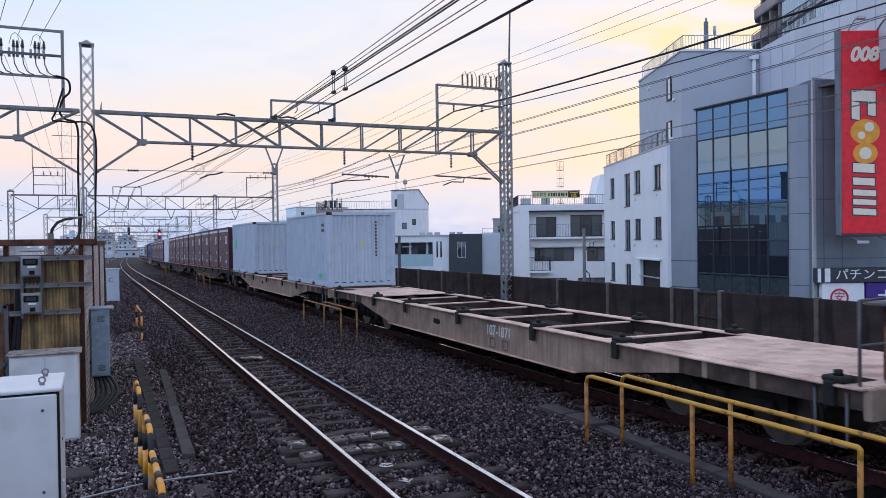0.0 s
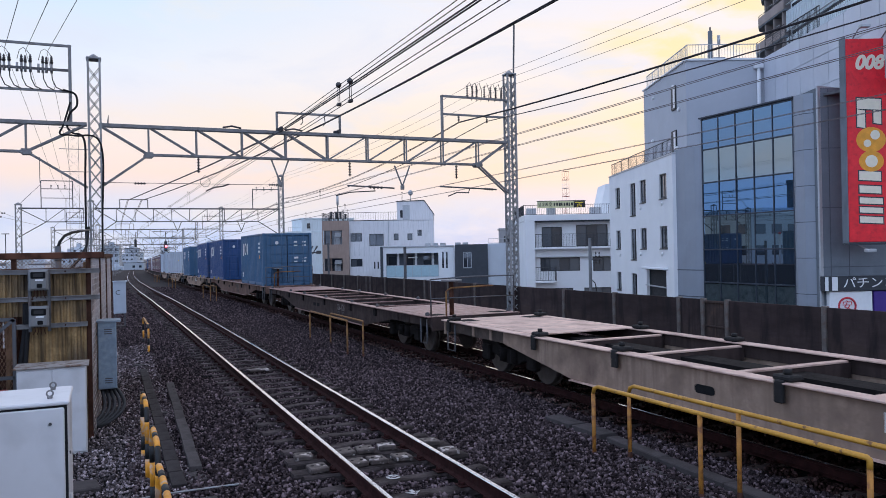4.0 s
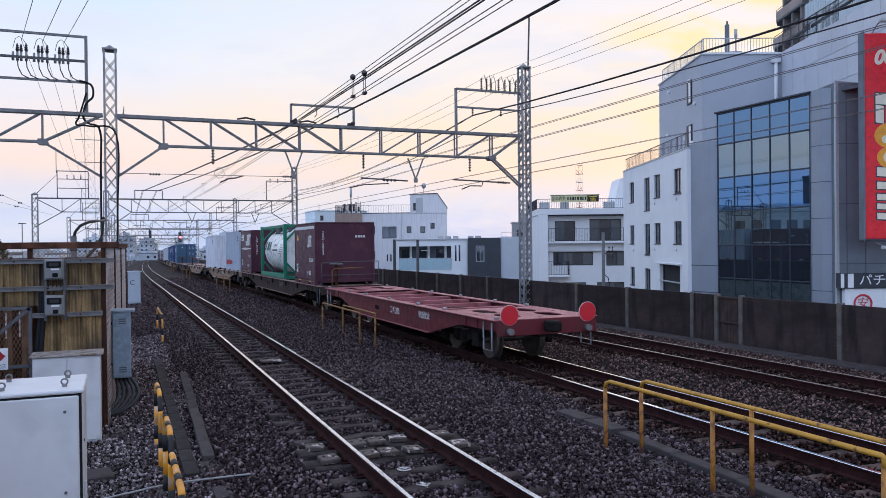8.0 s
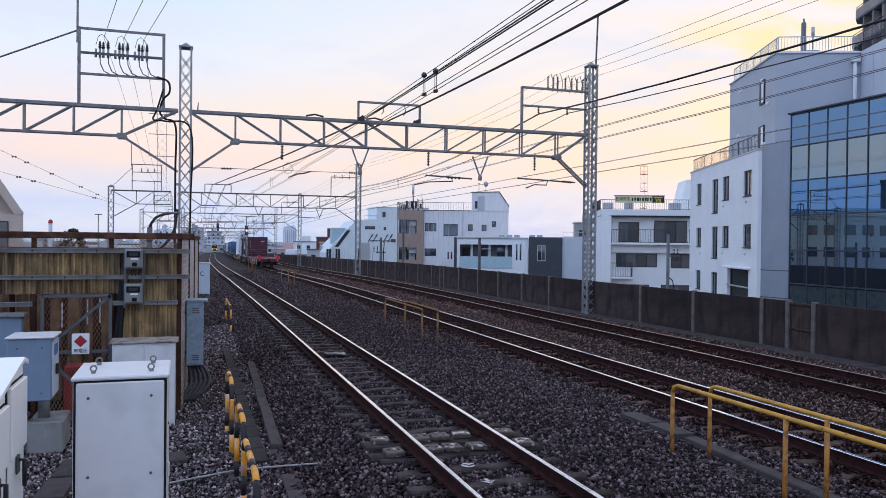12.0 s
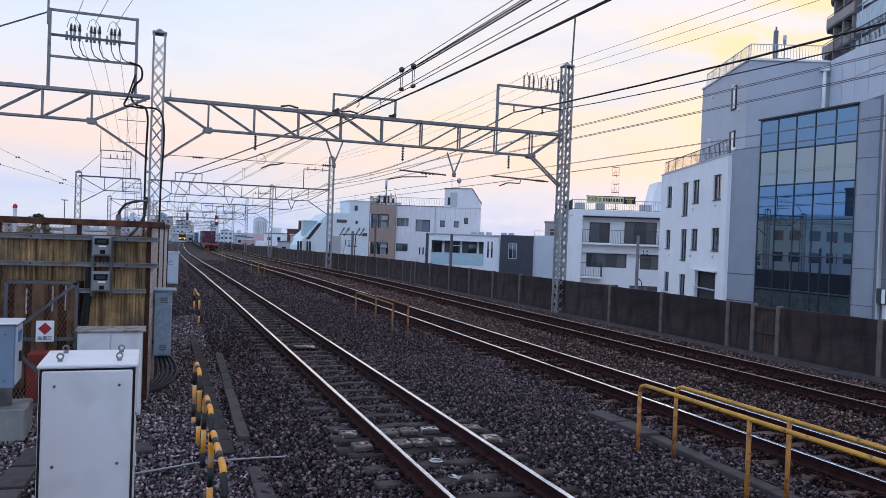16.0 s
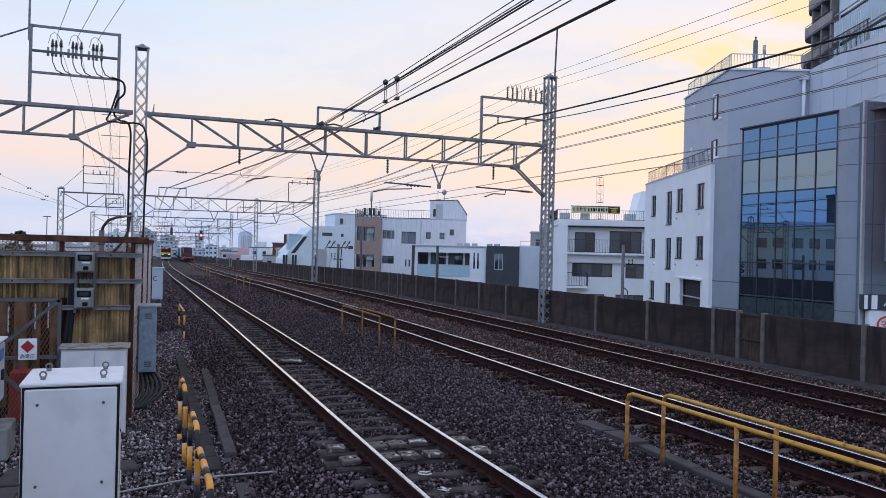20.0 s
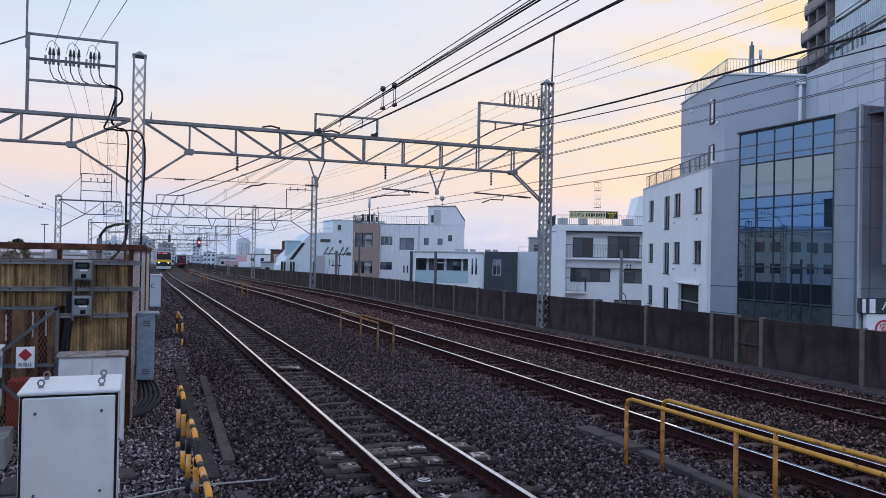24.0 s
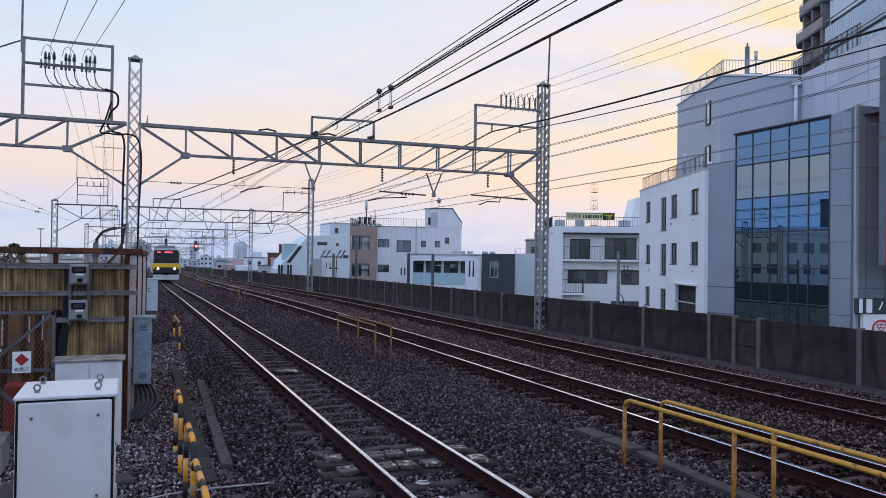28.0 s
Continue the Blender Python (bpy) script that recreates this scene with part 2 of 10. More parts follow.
M["plate"] = material("tie_plate_steel", (0.085, 0.064, 0.058), 0.65, 0.1, vary=0.5, scale=14, stain=(0.52, 0.45, 0.43), stain_scale=8, stain_at=(0.565, 0.62))
M["concrete"] = material("concrete_grey", (0.24, 0.235, 0.23), 0.85, vary=0.2, scale=3, bump=0.35, bump_scale=45, stain=(0.10, 0.095, 0.09), stain_scale=2.2)
M["trough"] = material("trough_concrete", (0.070, 0.060, 0.060), 0.88, vary=0.3, scale=4, bump=0.4, bump_scale=40, stain=(0.030, 0.025, 0.024), stain_scale=3, per_object=0.15)
M["trough_dark"] = material("grimy_trough_concrete", (0.042, 0.036, 0.037), 0.9, vary=0.35, scale=4, bump=0.4, bump_scale=40, stain=(0.020, 0.016, 0.016), stain_scale=3, per_object=0.12)
M["fence"] = material("fence_panel", (0.051, 0.035, 0.034), 0.8, vary=0.4, scale=1.6, bump=0.3, bump_scale=30, stain=(0.060, 0.040, 0.034), stain_scale=1.7, streak=(0.022, 0.0165, 0.0175), per_object=0.2)
M["gate_rust"] = material("rusty_gate_plate", (0.060, 0.042, 0.037), 0.8, vary=0.35, scale=3, bump=0.3, stain=(0.085, 0.05, 0.038), stain_scale=3, streak=(0.03, 0.022, 0.02))
M["fence_post"] = material("fence_post_steel", (0.15, 0.13, 0.12), 0.7, 0.2, vary=0.3, scale=3, stain=RUST, stain_scale=4)
M["galv"] = material("galvanised_steel", (0.215, 0.21, 0.215), 0.55, 0.4, vary=0.22, scale=4, stain=(0.13, 0.115, 0.11), stain_scale=5)
M["galv_mast"] = material("pale_galvanised_steel", (0.29, 0.29, 0.30), 0.55, 0.3, vary=0.18, scale=4, stain=(0.25, 0.22, 0.20), stain_scale=5)
M["galv_dark"] = material("weathered_steel", (0.105, 0.105, 0.115), 0.6, 0.4, vary=0.2, scale=4, stain=(0.15, 0.11, 0.09), stain_scale=2.5)
M["wire"] = material("overhead_wire", (0.040, 0.036, 0.044), 0.6, 0.2, vary=0.1)
M["thin_wire"] = material("thin_weathered_wire", (0.15, 0.125, 0.13), 0.6, 0.2, vary=0.1)
M["insulator"] = material("insulator_porcelain", (0.05, 0.045, 0.05), 0.35, vary=0.1)
M["white_paint"] = material("white_cabinet_paint", (0.63, 0.62, 0.64), 0.42, vary=0.05, scale=1.5, bump=0.03, stain=(0.47, 0.46, 0.47), stain_scale=2.0)
M["rubber"] = material("black_rubber", (0.018, 0.018, 0.02), 0.75, vary=0.2)
M["yellow"] = material("yellow_rail_paint", (0.50, 0.245, 0.030), 0.5, vary=0.22, scale=4, stain=(0.10, 0.04, 0.022), stain_scale=11, stain_at=(0.60, 0.68))
M["yellow_post"] = material("rust_stained_yellow_paint", (0.40, 0.165, 0.028), 0.55, vary=0.3, scale=6, stain=(0.13, 0.042, 0.02), stain_scale=9, stain_at=(0.50, 0.64))
M["yellow_rust"] = material("faded_yellow_rust", (0.30, 0.16, 0.06), 0.7, vary=0.3, scale=6, stain=RUST, stain_scale=6, stain_at=(0.42, 0.6))
M["hazard_yellow"] = material("hazard_yellow", (0.74, 0.31, 0.03), 0.5, vary=0.2, scale=8, stain=(0.52, 0.36, 0.27), stain_scale=9, stain_at=(0.52, 0.60))
M["black"] = material("black_paint", (0.02, 0.02, 0.022), 0.6, vary=0.2)
M["hazard_black"] = material("worn_black_paint", (0.012, 0.012, 0.013), 0.6, vary=0.2, stain=(0.20, 0.13, 0.10), stain_scale=12, stain_at=(0.64, 0.70))
M["fibre"] = material("old_corrugated_sheet", (0.34, 0.222, 0.108), 0.72, vary=0.5, scale=3.2, bump=0.2, streak=(0.030, 0.021, 0.015), stain=(0.105, 0.080, 0.062), stain_scale=1.3, stain_at=(0.44, 0.62))
M["rust"] = material("rusty_steel", (0.075, 0.034, 0.024), 0.8, 0.2, vary=0.4, scale=5, bump=0.3, stain=(0.15, 0.065, 0.042), stain_scale=5, stain_at=(0.50, 0.66))
M["mesh_wire"] = material("fence_wire", (0.28, 0.16, 0.11), 0.7, 0.4, vary=0.3)
# near-black for shade painted into holes and pockets, and for dark windows
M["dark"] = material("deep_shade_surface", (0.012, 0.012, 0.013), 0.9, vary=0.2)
M["white_sign"] = material("white_sign_face", (0.75, 0.75, 0.76), 0.45, vary=0.04)
M["red_sign"] = material("dark_red_sign", (0.33, 0.02, 0.025), 0.45, vary=0.08)


# ---- mesh helpers ----
class Shape:
    """Collects faces; each solid is closed."""

    def __init__(self):
        self.v, self.f, self.s = [], [], []

    def add(self, verts, faces, smooth=False):
        n = len(self.v)
        self.v += [tuple(p) for p in verts]
        self.f += [tuple(n + i for i in q) for q in faces]
        self.s += [smooth] * len(faces)
        return self

    def box(self, x0, x1, y0, y1, z0, z1):
        p = [(x, y, z) for z in (z0, z1) for y in (y0, y1) for x in (x0, x1)]
        return self.add(p, [(0, 2, 3, 1), (4, 5, 7, 6), (0, 1, 5, 4), (2, 6, 7, 3), (0, 4, 6, 2), (1, 3, 7, 5)])

    def cbox(self, x0, x1, y0, y1, z0, z1, c=0.01):
        """A box with chamfered edges."""
        lo, hi = (x0, y0, z0), (x1, y1, z1)
        c = min(c, (x1 - x0) / 2.5, (y1 - y0) / 2.5, (z1 - z0) / 2.5)
        ids, pts = {}, []
        for sx in (0, 1):
            for sy in (0, 1):
                for sz in (0, 1):
                    s = (sx, sy, sz)
                    for a in range(3):
                        p = []
                        for k in range(3):
                            e = (lo, hi)[s[k]][k]
                            p.append(e if k == a else e + (c if s[k] == 0 else -c))
                        ids[(s, a)] = len(pts)
                        pts.append(p)
        faces = []
        for a in range(3):
            u, w = (a + 1) % 3, (a + 2) % 3
            for sa in (0, 1):
                ring = []
                for su, sw in ((0, 0), (1, 0), (1, 1), (0, 1)):
                    s = [0, 0, 0]
                    s[a], s[u], s[w] = sa, su, sw
                    ring.append(ids[(tuple(s), a)])
                faces.append(ring if sa else ring[::-1])
            for su in (0, 1):
                for sw in (0, 1):
                    s0, s1 = [0, 0, 0], [0, 0, 0]
                    s0[u], s0[w], s1[u], s1[w] = su, sw, su, sw
                    s1[a] = 1
                    q = [ids[(tuple(s0), u)], ids[(tuple(s1), u)], ids[(tuple(s1), w)], ids[(tuple(s0), w)]]
                    faces.append(q if su == sw else q[::-1])
        for sx in (0, 1):
            for sy in (0, 1):
                for sz in (0, 1):
                    q = [ids[((sx, sy, sz), a)] for a in range(3)]
                    faces.append(q if (sx + sy + sz) % 2 else q[::-1])
        return self.add(pts, faces)

    def prism(self, ring, a, b, axis="x"):
        """A polygon, given in the two other axes, drawn out from a to b."""
        def at(p, d):
            return {"x": (d, p[0], p[1]), "y": (p[0], d, p[1]), "z": (p[0], p[1], d)}[axis]
        n = len(ring)
        v = [at(p, a) for p in ring] + [at(p, b) for p in ring]
        f = [tuple(range(n))[::-1], tuple(range(n, 2 * n))] + [(i, (i + 1) % n, n + (i + 1) % n, n + i) for i in range(n)]
        return self.add(v, f)

    def tube(self, p, q, r, n=8, r2=None, cap=True):
        p, q = Vector(p), Vector(q)
        d = (q - p)
        if d.length < 1e-6:
            return self
        t = d.to_track_quat("Z", "Y")
        r2 = r if r2 is None else r2
        c = [(math.cos(2 * math.pi * i / n), math.sin(2 * math.pi * i / n)) for i in range(n)]
        v = [p + t @ Vector((r * x, r * y, 0)) for x, y in c] + [q + t @ Vector((r2 * x, r2 * y, 0)) for x, y in c]
        self.add(v, [(i, (i + 1) % n, n + (i + 1) % n, n + i) for i in range(n)], True)
        if cap:
            k = len(self.v) - 2 * n
            self.f += [tuple(k + i for i in range(n))[::-1], tuple(k + n + i for i in range(n))]
            self.s += [False, False]
        return self

    def pipe(self, pts, r, n=8):
        """One tube through all the points."""
        pts = [Vector(p) for p in pts]
        k = len(self.v)
        ref = None
        for i, p in enumerate(pts):
            d = (pts[min(i + 1, len(pts) - 1)] - pts[max(i - 1, 0)]).normalized()
            a = (d.orthogonal() if ref is None else ref - d * ref.dot(d)).normalized()
            ref = a
            b = d.cross(a)
            self.v += [tuple(p + (a * math.cos(2 * math.pi * j / n) + b * math.sin(2 * math.pi * j / n)) * r) for j in range(n)]
        for i in range(len(pts) - 1):
            for j in range(n):
                self.f.append((k + i * n + j, k + i * n + (j + 1) % n, k + i * n + n + (j + 1) % n, k + i * n + n + j))
                self.s.append(True)
        self.f += [tuple(k + j for j in range(n))[::-1], tuple(k + (len(pts) - 1) * n + j for j in range(n))]
        self.s += [False, False]
        return self

    def bar(self, p, q, w, h):
        """A square bar from p to q."""
        p, q = Vector(p), Vector(q)
        d = q - p
        t = d.to_track_quat("Z", "Y")
        c = [(-w / 2, -h / 2), (w / 2, -h / 2), (w / 2, h / 2), (-w / 2, h / 2)]
        v = [p + t @ Vector((x, y, 0)) for x, y in c] + [q + t @ Vector((x, y, 0)) for x, y in c]
        return self.add(v, [(3, 2, 1, 0), (4, 5, 6, 7), (0, 1, 5, 4), (1, 2, 6, 5), (2, 3, 7, 6), (3, 0, 4, 7)])

    def ball(self, c, r, n=8, rz=None):
        c, rz = Vector(c), rz or r
        v = [c + Vector((0, 0, rz))]
        rows = max(3, n // 2)
        for i in range(1, rows):
            a = math.pi * i / rows
            v += [c + Vector((r * math.sin(a) * math.cos(2 * math.pi * j / n), r * math.sin(a) * math.sin(2 * math.pi * j / n), rz * math.cos(a))) for j in range(n)]
        v.append(c - Vector((0, 0, rz)))
        f = [(0, 1 + j, 1 + (j + 1) % n) for j in range(n)]
        for i in range(rows - 2):
            k = 1 + i * n
            f += [(k + j, k + n + j, k + n + (j + 1) % n, k + (j + 1) % n) for j in range(n)]
        k = 1 + (rows - 2) * n
        f += [(k + j, len(v) - 1, k + (j + 1) % n) for j in range(n)]
        return self.add(v, f, True)

    def mesh(self, name, mat):
        me = bpy.data.meshes.new(name)
        me.from_pydata(self.v, [], self.f)
        me.polygons.foreach_set("use_smooth", self.s)
        if mat:
            me.materials.append(mat)
        me.update()
        return me


def S():
    return Shape()


def part(name, shape, mat, parent=None, label=""):
    ob = new(name, shape.mesh(name, mat))
    if parent is not None:
        ob.parent = parent
    return tagged(ob, label)


def shared(name, mesh, parent, m=None):
    """Another object on the same mesh."""
    ob = new(name, mesh)
    ob.parent = parent
    if m is not None:
        ob.matrix_basis = m
    return ob


def thing(name, label, category, group="", kind="", m=None):
    ob = new(name)
    ob.empty_display_size = 0.2
    if m is not None:
        ob.matrix_basis = m
    return tagged(ob, label, category, group, kind)


def solid(name, shape, mat, label, category, group="", kind="", m=None):
    ob = new(name, shape.mesh(name, mat))
    if m is not None:
        ob.matrix_basis = m
    return tagged(ob, label, category, group, kind)


def words(name, text, mat, parent, m, size, align="LEFT", depth=0.004, squeeze=1.0, shear=0.0, bold=0.0):
    cu = bpy.data.curves.new(name, "FONT")
    cu.body, cu.size, cu.align_x, cu.align_y, cu.extrude, cu.shear, cu.offset = text, size, align, "CENTER", depth, shear, bold
    ob0 = bpy.data.objects.new(name, cu)
    scene.collection.objects.link(ob0)
    me = bpy.data.meshes.new_from_object(ob0.evaluated_get(bpy.context.evaluated_depsgraph_get()))
    bpy.data.objects.remove(ob0)
    bpy.data.curves.remove(cu)
    me.materials.clear()
    me.materials.append(mat)
    for v in me.vertices:
        v.co.x *= squeeze
    ob = new(name, me)
    ob.parent = parent
    ob.matrix_basis = m
    return ob


# ---- the line of the tracks: shift to the east and fall, along the way north ----
LINE_Y = [-60, 0, 30, 45, 62, 95, 115, 140, 166, 220, 250, 295, 340, 400, 600, 900]
LINE_X = [0, 0, 0, -0.12, -0.3, -0.08, 0.35, 1.0, 1.8, 3.6, 4.7, 6.3, 8.0, 10.3, 18.0, 30.0]
_gy = np.arange(-60, 901, 1.0)
_gx = np.interp(_gy, LINE_Y, LINE_X)
_k = np.hanning(31) / np.hanning(31).sum()
_gx = np.convolve(np.pad(_gx, 15, mode="edge"), _k, mode="valid")
_gz = -0.011 * np.maximum(0, _gy - 50)
_gz = np.convolve(np.pad(_gz, 15, mode="edge"), _k, mode="valid")


def line_x(y):
    return float(np.interp(y, _gy, _gx))


def line_z(y):
    return float(np.interp(y, _gy, _gz))


def near_x(y):
    """The near track keeps a little further east beyond the first gantries."""
    return float(np.interp(y, [40, 60, 88, 120, 200, 300], [0, 0.12, 0.27, 0.22, 0.15, 0]))


def heading(y):
    return math.degrees(-math.atan2(line_x(y + 2) - line_x(y - 2), 4))


def slope(y):
    return math.degrees(math.atan2(line_z(y + 2) - line_z(y - 2), 4))


T1, T2, T3 = (0.0, 0.0, 0.0), (5.26, -0.15, 0.0), (8.93, -0.09, 0.03)   # centre, rail level, cant
WALL_X = 11.35


def bed_z(x):
    """Level of the ballast across the line."""
    return float(np.interp(x, [-40, -3.2, -2.4, -1.5, -1.15, 1.15, 1.5, 2.6, 3.6, 4.0, 6.5, 7.0, 7.6, 10.2, 10.6, 12],
                           [-0.34, -0.34, -0.33, -0.235, -0.225, -0.225, -0.225, -0.25, -0.33, -0.335, -0.335, -0.34, -0.27, -0.24, -0.28, -0.28]))


# ---- the ground ----
def strip(xs, ys, zf, mat):
    s = S()
    v = [(x + line_x(y), y, zf(x) + line_z(y)) for y in ys for x in xs]
    n = len(xs)
    f = [(j * n + i, j * n + i + 1, (j + 1) * n + i + 1, (j + 1) * n + i) for j in range(len(ys) - 1) for i in range(n - 1)]
    return s.add(v, f, True)


town = S()
town.add([(-2500, -600, -7), (2500, -600, -7), (2500, 3500, -12), (-2500, 3500, -12)], [(0, 1, 2, 3)])
M["town"] = material("town_ground", (0.12, 0.12, 0.125), 0.9, vary=0.3, scale=0.05)
solid("ground", town, M["town"], "grey town ground below the raised railway", "ground", kind="structure")
ys = [-40, -10, 0, 4] + list(range(6, 60, 3)) + list(range(60, 300, 10)) + list(range(300, 881, 40))
xs = [-38, -20, -10, -6, -3.2, -2.8, -2.4, -2, -1.5, -1.25, 0, 1.25, 1.6, 2.1, 2.6, 3.1, 3.6, 4, 5.2, 6.5, 7, 7.6, 8.9, 10.2, 10.6, 11, 11.7]
solid("ballast_bed", strip(xs, [y for y in ys if 4 <= y <= 60], lambda x: bed_z(x) - 0.02, None), M["bed"], "crushed-stone bed under the tracks, near black for shade between stones", "ballast", kind="structure")
solid("ballast_bed", strip(xs, [y for y in ys if y <= 4], lambda x: bed_z(x) - 0.02, None), M["bed_far"], "brown-grey ballast of the line behind the platform end", "ballast", kind="structure")
solid("ballast_bed", strip(xs, [y for y in ys if y >= 60], lambda x: bed_z(x) - 0.02, None), M["bed_far"], "dark brown-grey ballast of the line further off", "ballast", kind="structure")
bank = S()
side = [(-38, -0.5), (11.62, -0.5), (11.62, -7.5), (-38, -7.5)]
v = [(x + line_x(y), y, z + line_z(y)) for y in ys for x, z in side]
bank.add(v, [(j * 4 + i, j * 4 + (i + 1) % 4, j * 4 + 4 + (i + 1) % 4, j * 4 + 4 + i) for j in range(len(ys) - 1) for i in range(4)])
solid("viaduct", bank, M["concrete"], "grey concrete body of the raised railway", "viaduct", kind="structure")


# ---- tracks ----
def rail_mesh(name, offset, level, y0, y1, dull):
    """One rail as two meshes: worn head and rusty web and foot."""
    web = [(-0.061, 0), (0.061, 0), (0.061, 0.012), (0.012, 0.03), (0.009, 0.11), (0.032, 0.122), (0.032, 0.147), (-0.032, 0.147), (-0.032, 0.122), (-0.009, 0.11), (-0.012, 0.03), (-0.061, 0.012)]
    head = [(-0.028, 0.1465), (0.028, 0.1465), (0.023, 0.153), (-0.023, 0.153)]
    ys = list(np.arange(y0, min(60, y1), 4.0)) + list(np.arange(60, y1 + 1, 8.0))
    out = []
    for ring, mat in ((web, M["rail_side"]), (head, M["rail_dull"] if dull else M["rail_head"])):
        s, n = S(), len(ring)
        v = [(offset + x + line_x(y) + (near_x(y) if abs(offset) < 1 else 0), y, level - 0.153 + z + line_z(y)) for y in ys for x, z in ring]
        f = [tuple(range(n)), tuple(len(v) - n + i for i in range(n))[::-1]]
        f += [(j * n + i, j * n + n + i, j * n + n + (i + 1) % n, j * n + (i + 1) % n) for j in range(len(ys) - 1) for i in range(n)]
        s.add(v, f)
        out.append((s, mat))
    return out


def worn_sleeper(half, width, rng):
    """A timber sleeper with wavering, rounded edges and a slightly hollowed top."""
    n, c = 9, 0.022
    s, v = S(), []
    for i in range(n):
        x = -half + 2 * half * i / (n - 1) + (rng.uniform(-0.03, 0.03) if i in (0, n - 1) else 0)
        a, b = -width / 2 + rng.uniform(-0.02, 0.012), width / 2 + rng.uniform(-0.012, 0.02)
        z = rng.uniform(-0.016, 0.0)
        v += [(x, a, -0.14), (x, a, z - c), (x, a + c, z), (x, b - c, z + rng.uniform(-0.006, 0.0)), (x, b, z - c), (x, b, -0.14)]
    f = [(0, 1, 2, 3, 4, 5), tuple(6 * (n - 1) + k for k in (5, 4, 3, 2, 1, 0))]
    f += [(6 * i + k, 6 * i + 6 + k, 6 * i + 6 + (k + 1) % 6, 6 * i + (k + 1) % 6) for i in range(n - 1) for k in range(6)]
    return s.add(v, f)


def track(name, spec, label, dull, pitch, near_to, sleeper_width):
    cx, lev, cant = spec
    t = thing(name, label, "railway track", kind="structure")
    for sgn in (-1, 1):
        web, head = rail_mesh("rail", cx + sgn * 0.566, lev + sgn * cant / 2, -30, 860, dull)
        r = part("rail", web[0], web[1], t, "rusty steel rail with a worn head")
        part("rail_head", head[0], head[1], r, "dull worn rail head" if dull else "polished bright rail head")
    wood = M["sleeper_rust"] if cx else M["sleeper"]
    logs = [worn_sleeper(1.03, sleeper_width, random.Random(k)).mesh("sleeper", wood) for k in range(6)]
    pl = S()
    for sgn in (-1, 1):
        pl.cbox(sgn * 0.566 - 0.15, sgn * 0.566 + 0.15, -0.08, 0.08, 0, 0.014, 0.004)
        for k in (-1, 1):
            pl.cbox(sgn * 0.566 + k * 0.10 - 0.028, sgn * 0.566 + k * 0.10 + 0.028, -0.045, 0.045, 0.012, 0.05, 0.012)
            pl.tube((sgn * 0.566 + k * 0.125, 0, 0.012), (sgn * 0.566 + k * 0.125, 0, 0.065), 0.014, 6)
    plm = pl.mesh("fastening", M["rail_side"])
    rng = random.Random(name)
    y, far = 4.2 - 24 * pitch, S()
    while y < 300:
        z = lev - 0.165 + line_z(y)
        if y < near_to:
            m = pose(cx + line_x(y) + (0 if cx else near_x(y)), y, z, 0, -math.degrees(cant / 1.13), heading(y) + rng.uniform(-1.3, 1.3))
            so = shared("sleeper", rng.choice(logs), t, m)
            shared("fastening", plm, so)
        elif y < 200:
            x = cx + line_x(y) + (0 if cx else near_x(y))
            far.box(x - 1.05, x + 1.05, y - sleeper_width / 2, y + sleeper_width / 2, z - 0.12, z)
        y += pitch
    if far.v:
        tagged(part("far_sleepers", far, wood, t, "dark sleepers further along the line"), kind="stuff")
    return t


track_1 = track("track_1", T1, "ballasted railway track with bright rails on dark sleepers", False, 0.62, 62, 0.22)
track_2 = track("track_2", T2, "ballasted railway track with bright rails and rust-brown sides", False, 0.64, 62, 0.22)
track_3 = track("track_3", T3, "ballasted railway track with dull brown rails", True, 0.64, 62, 0.22)


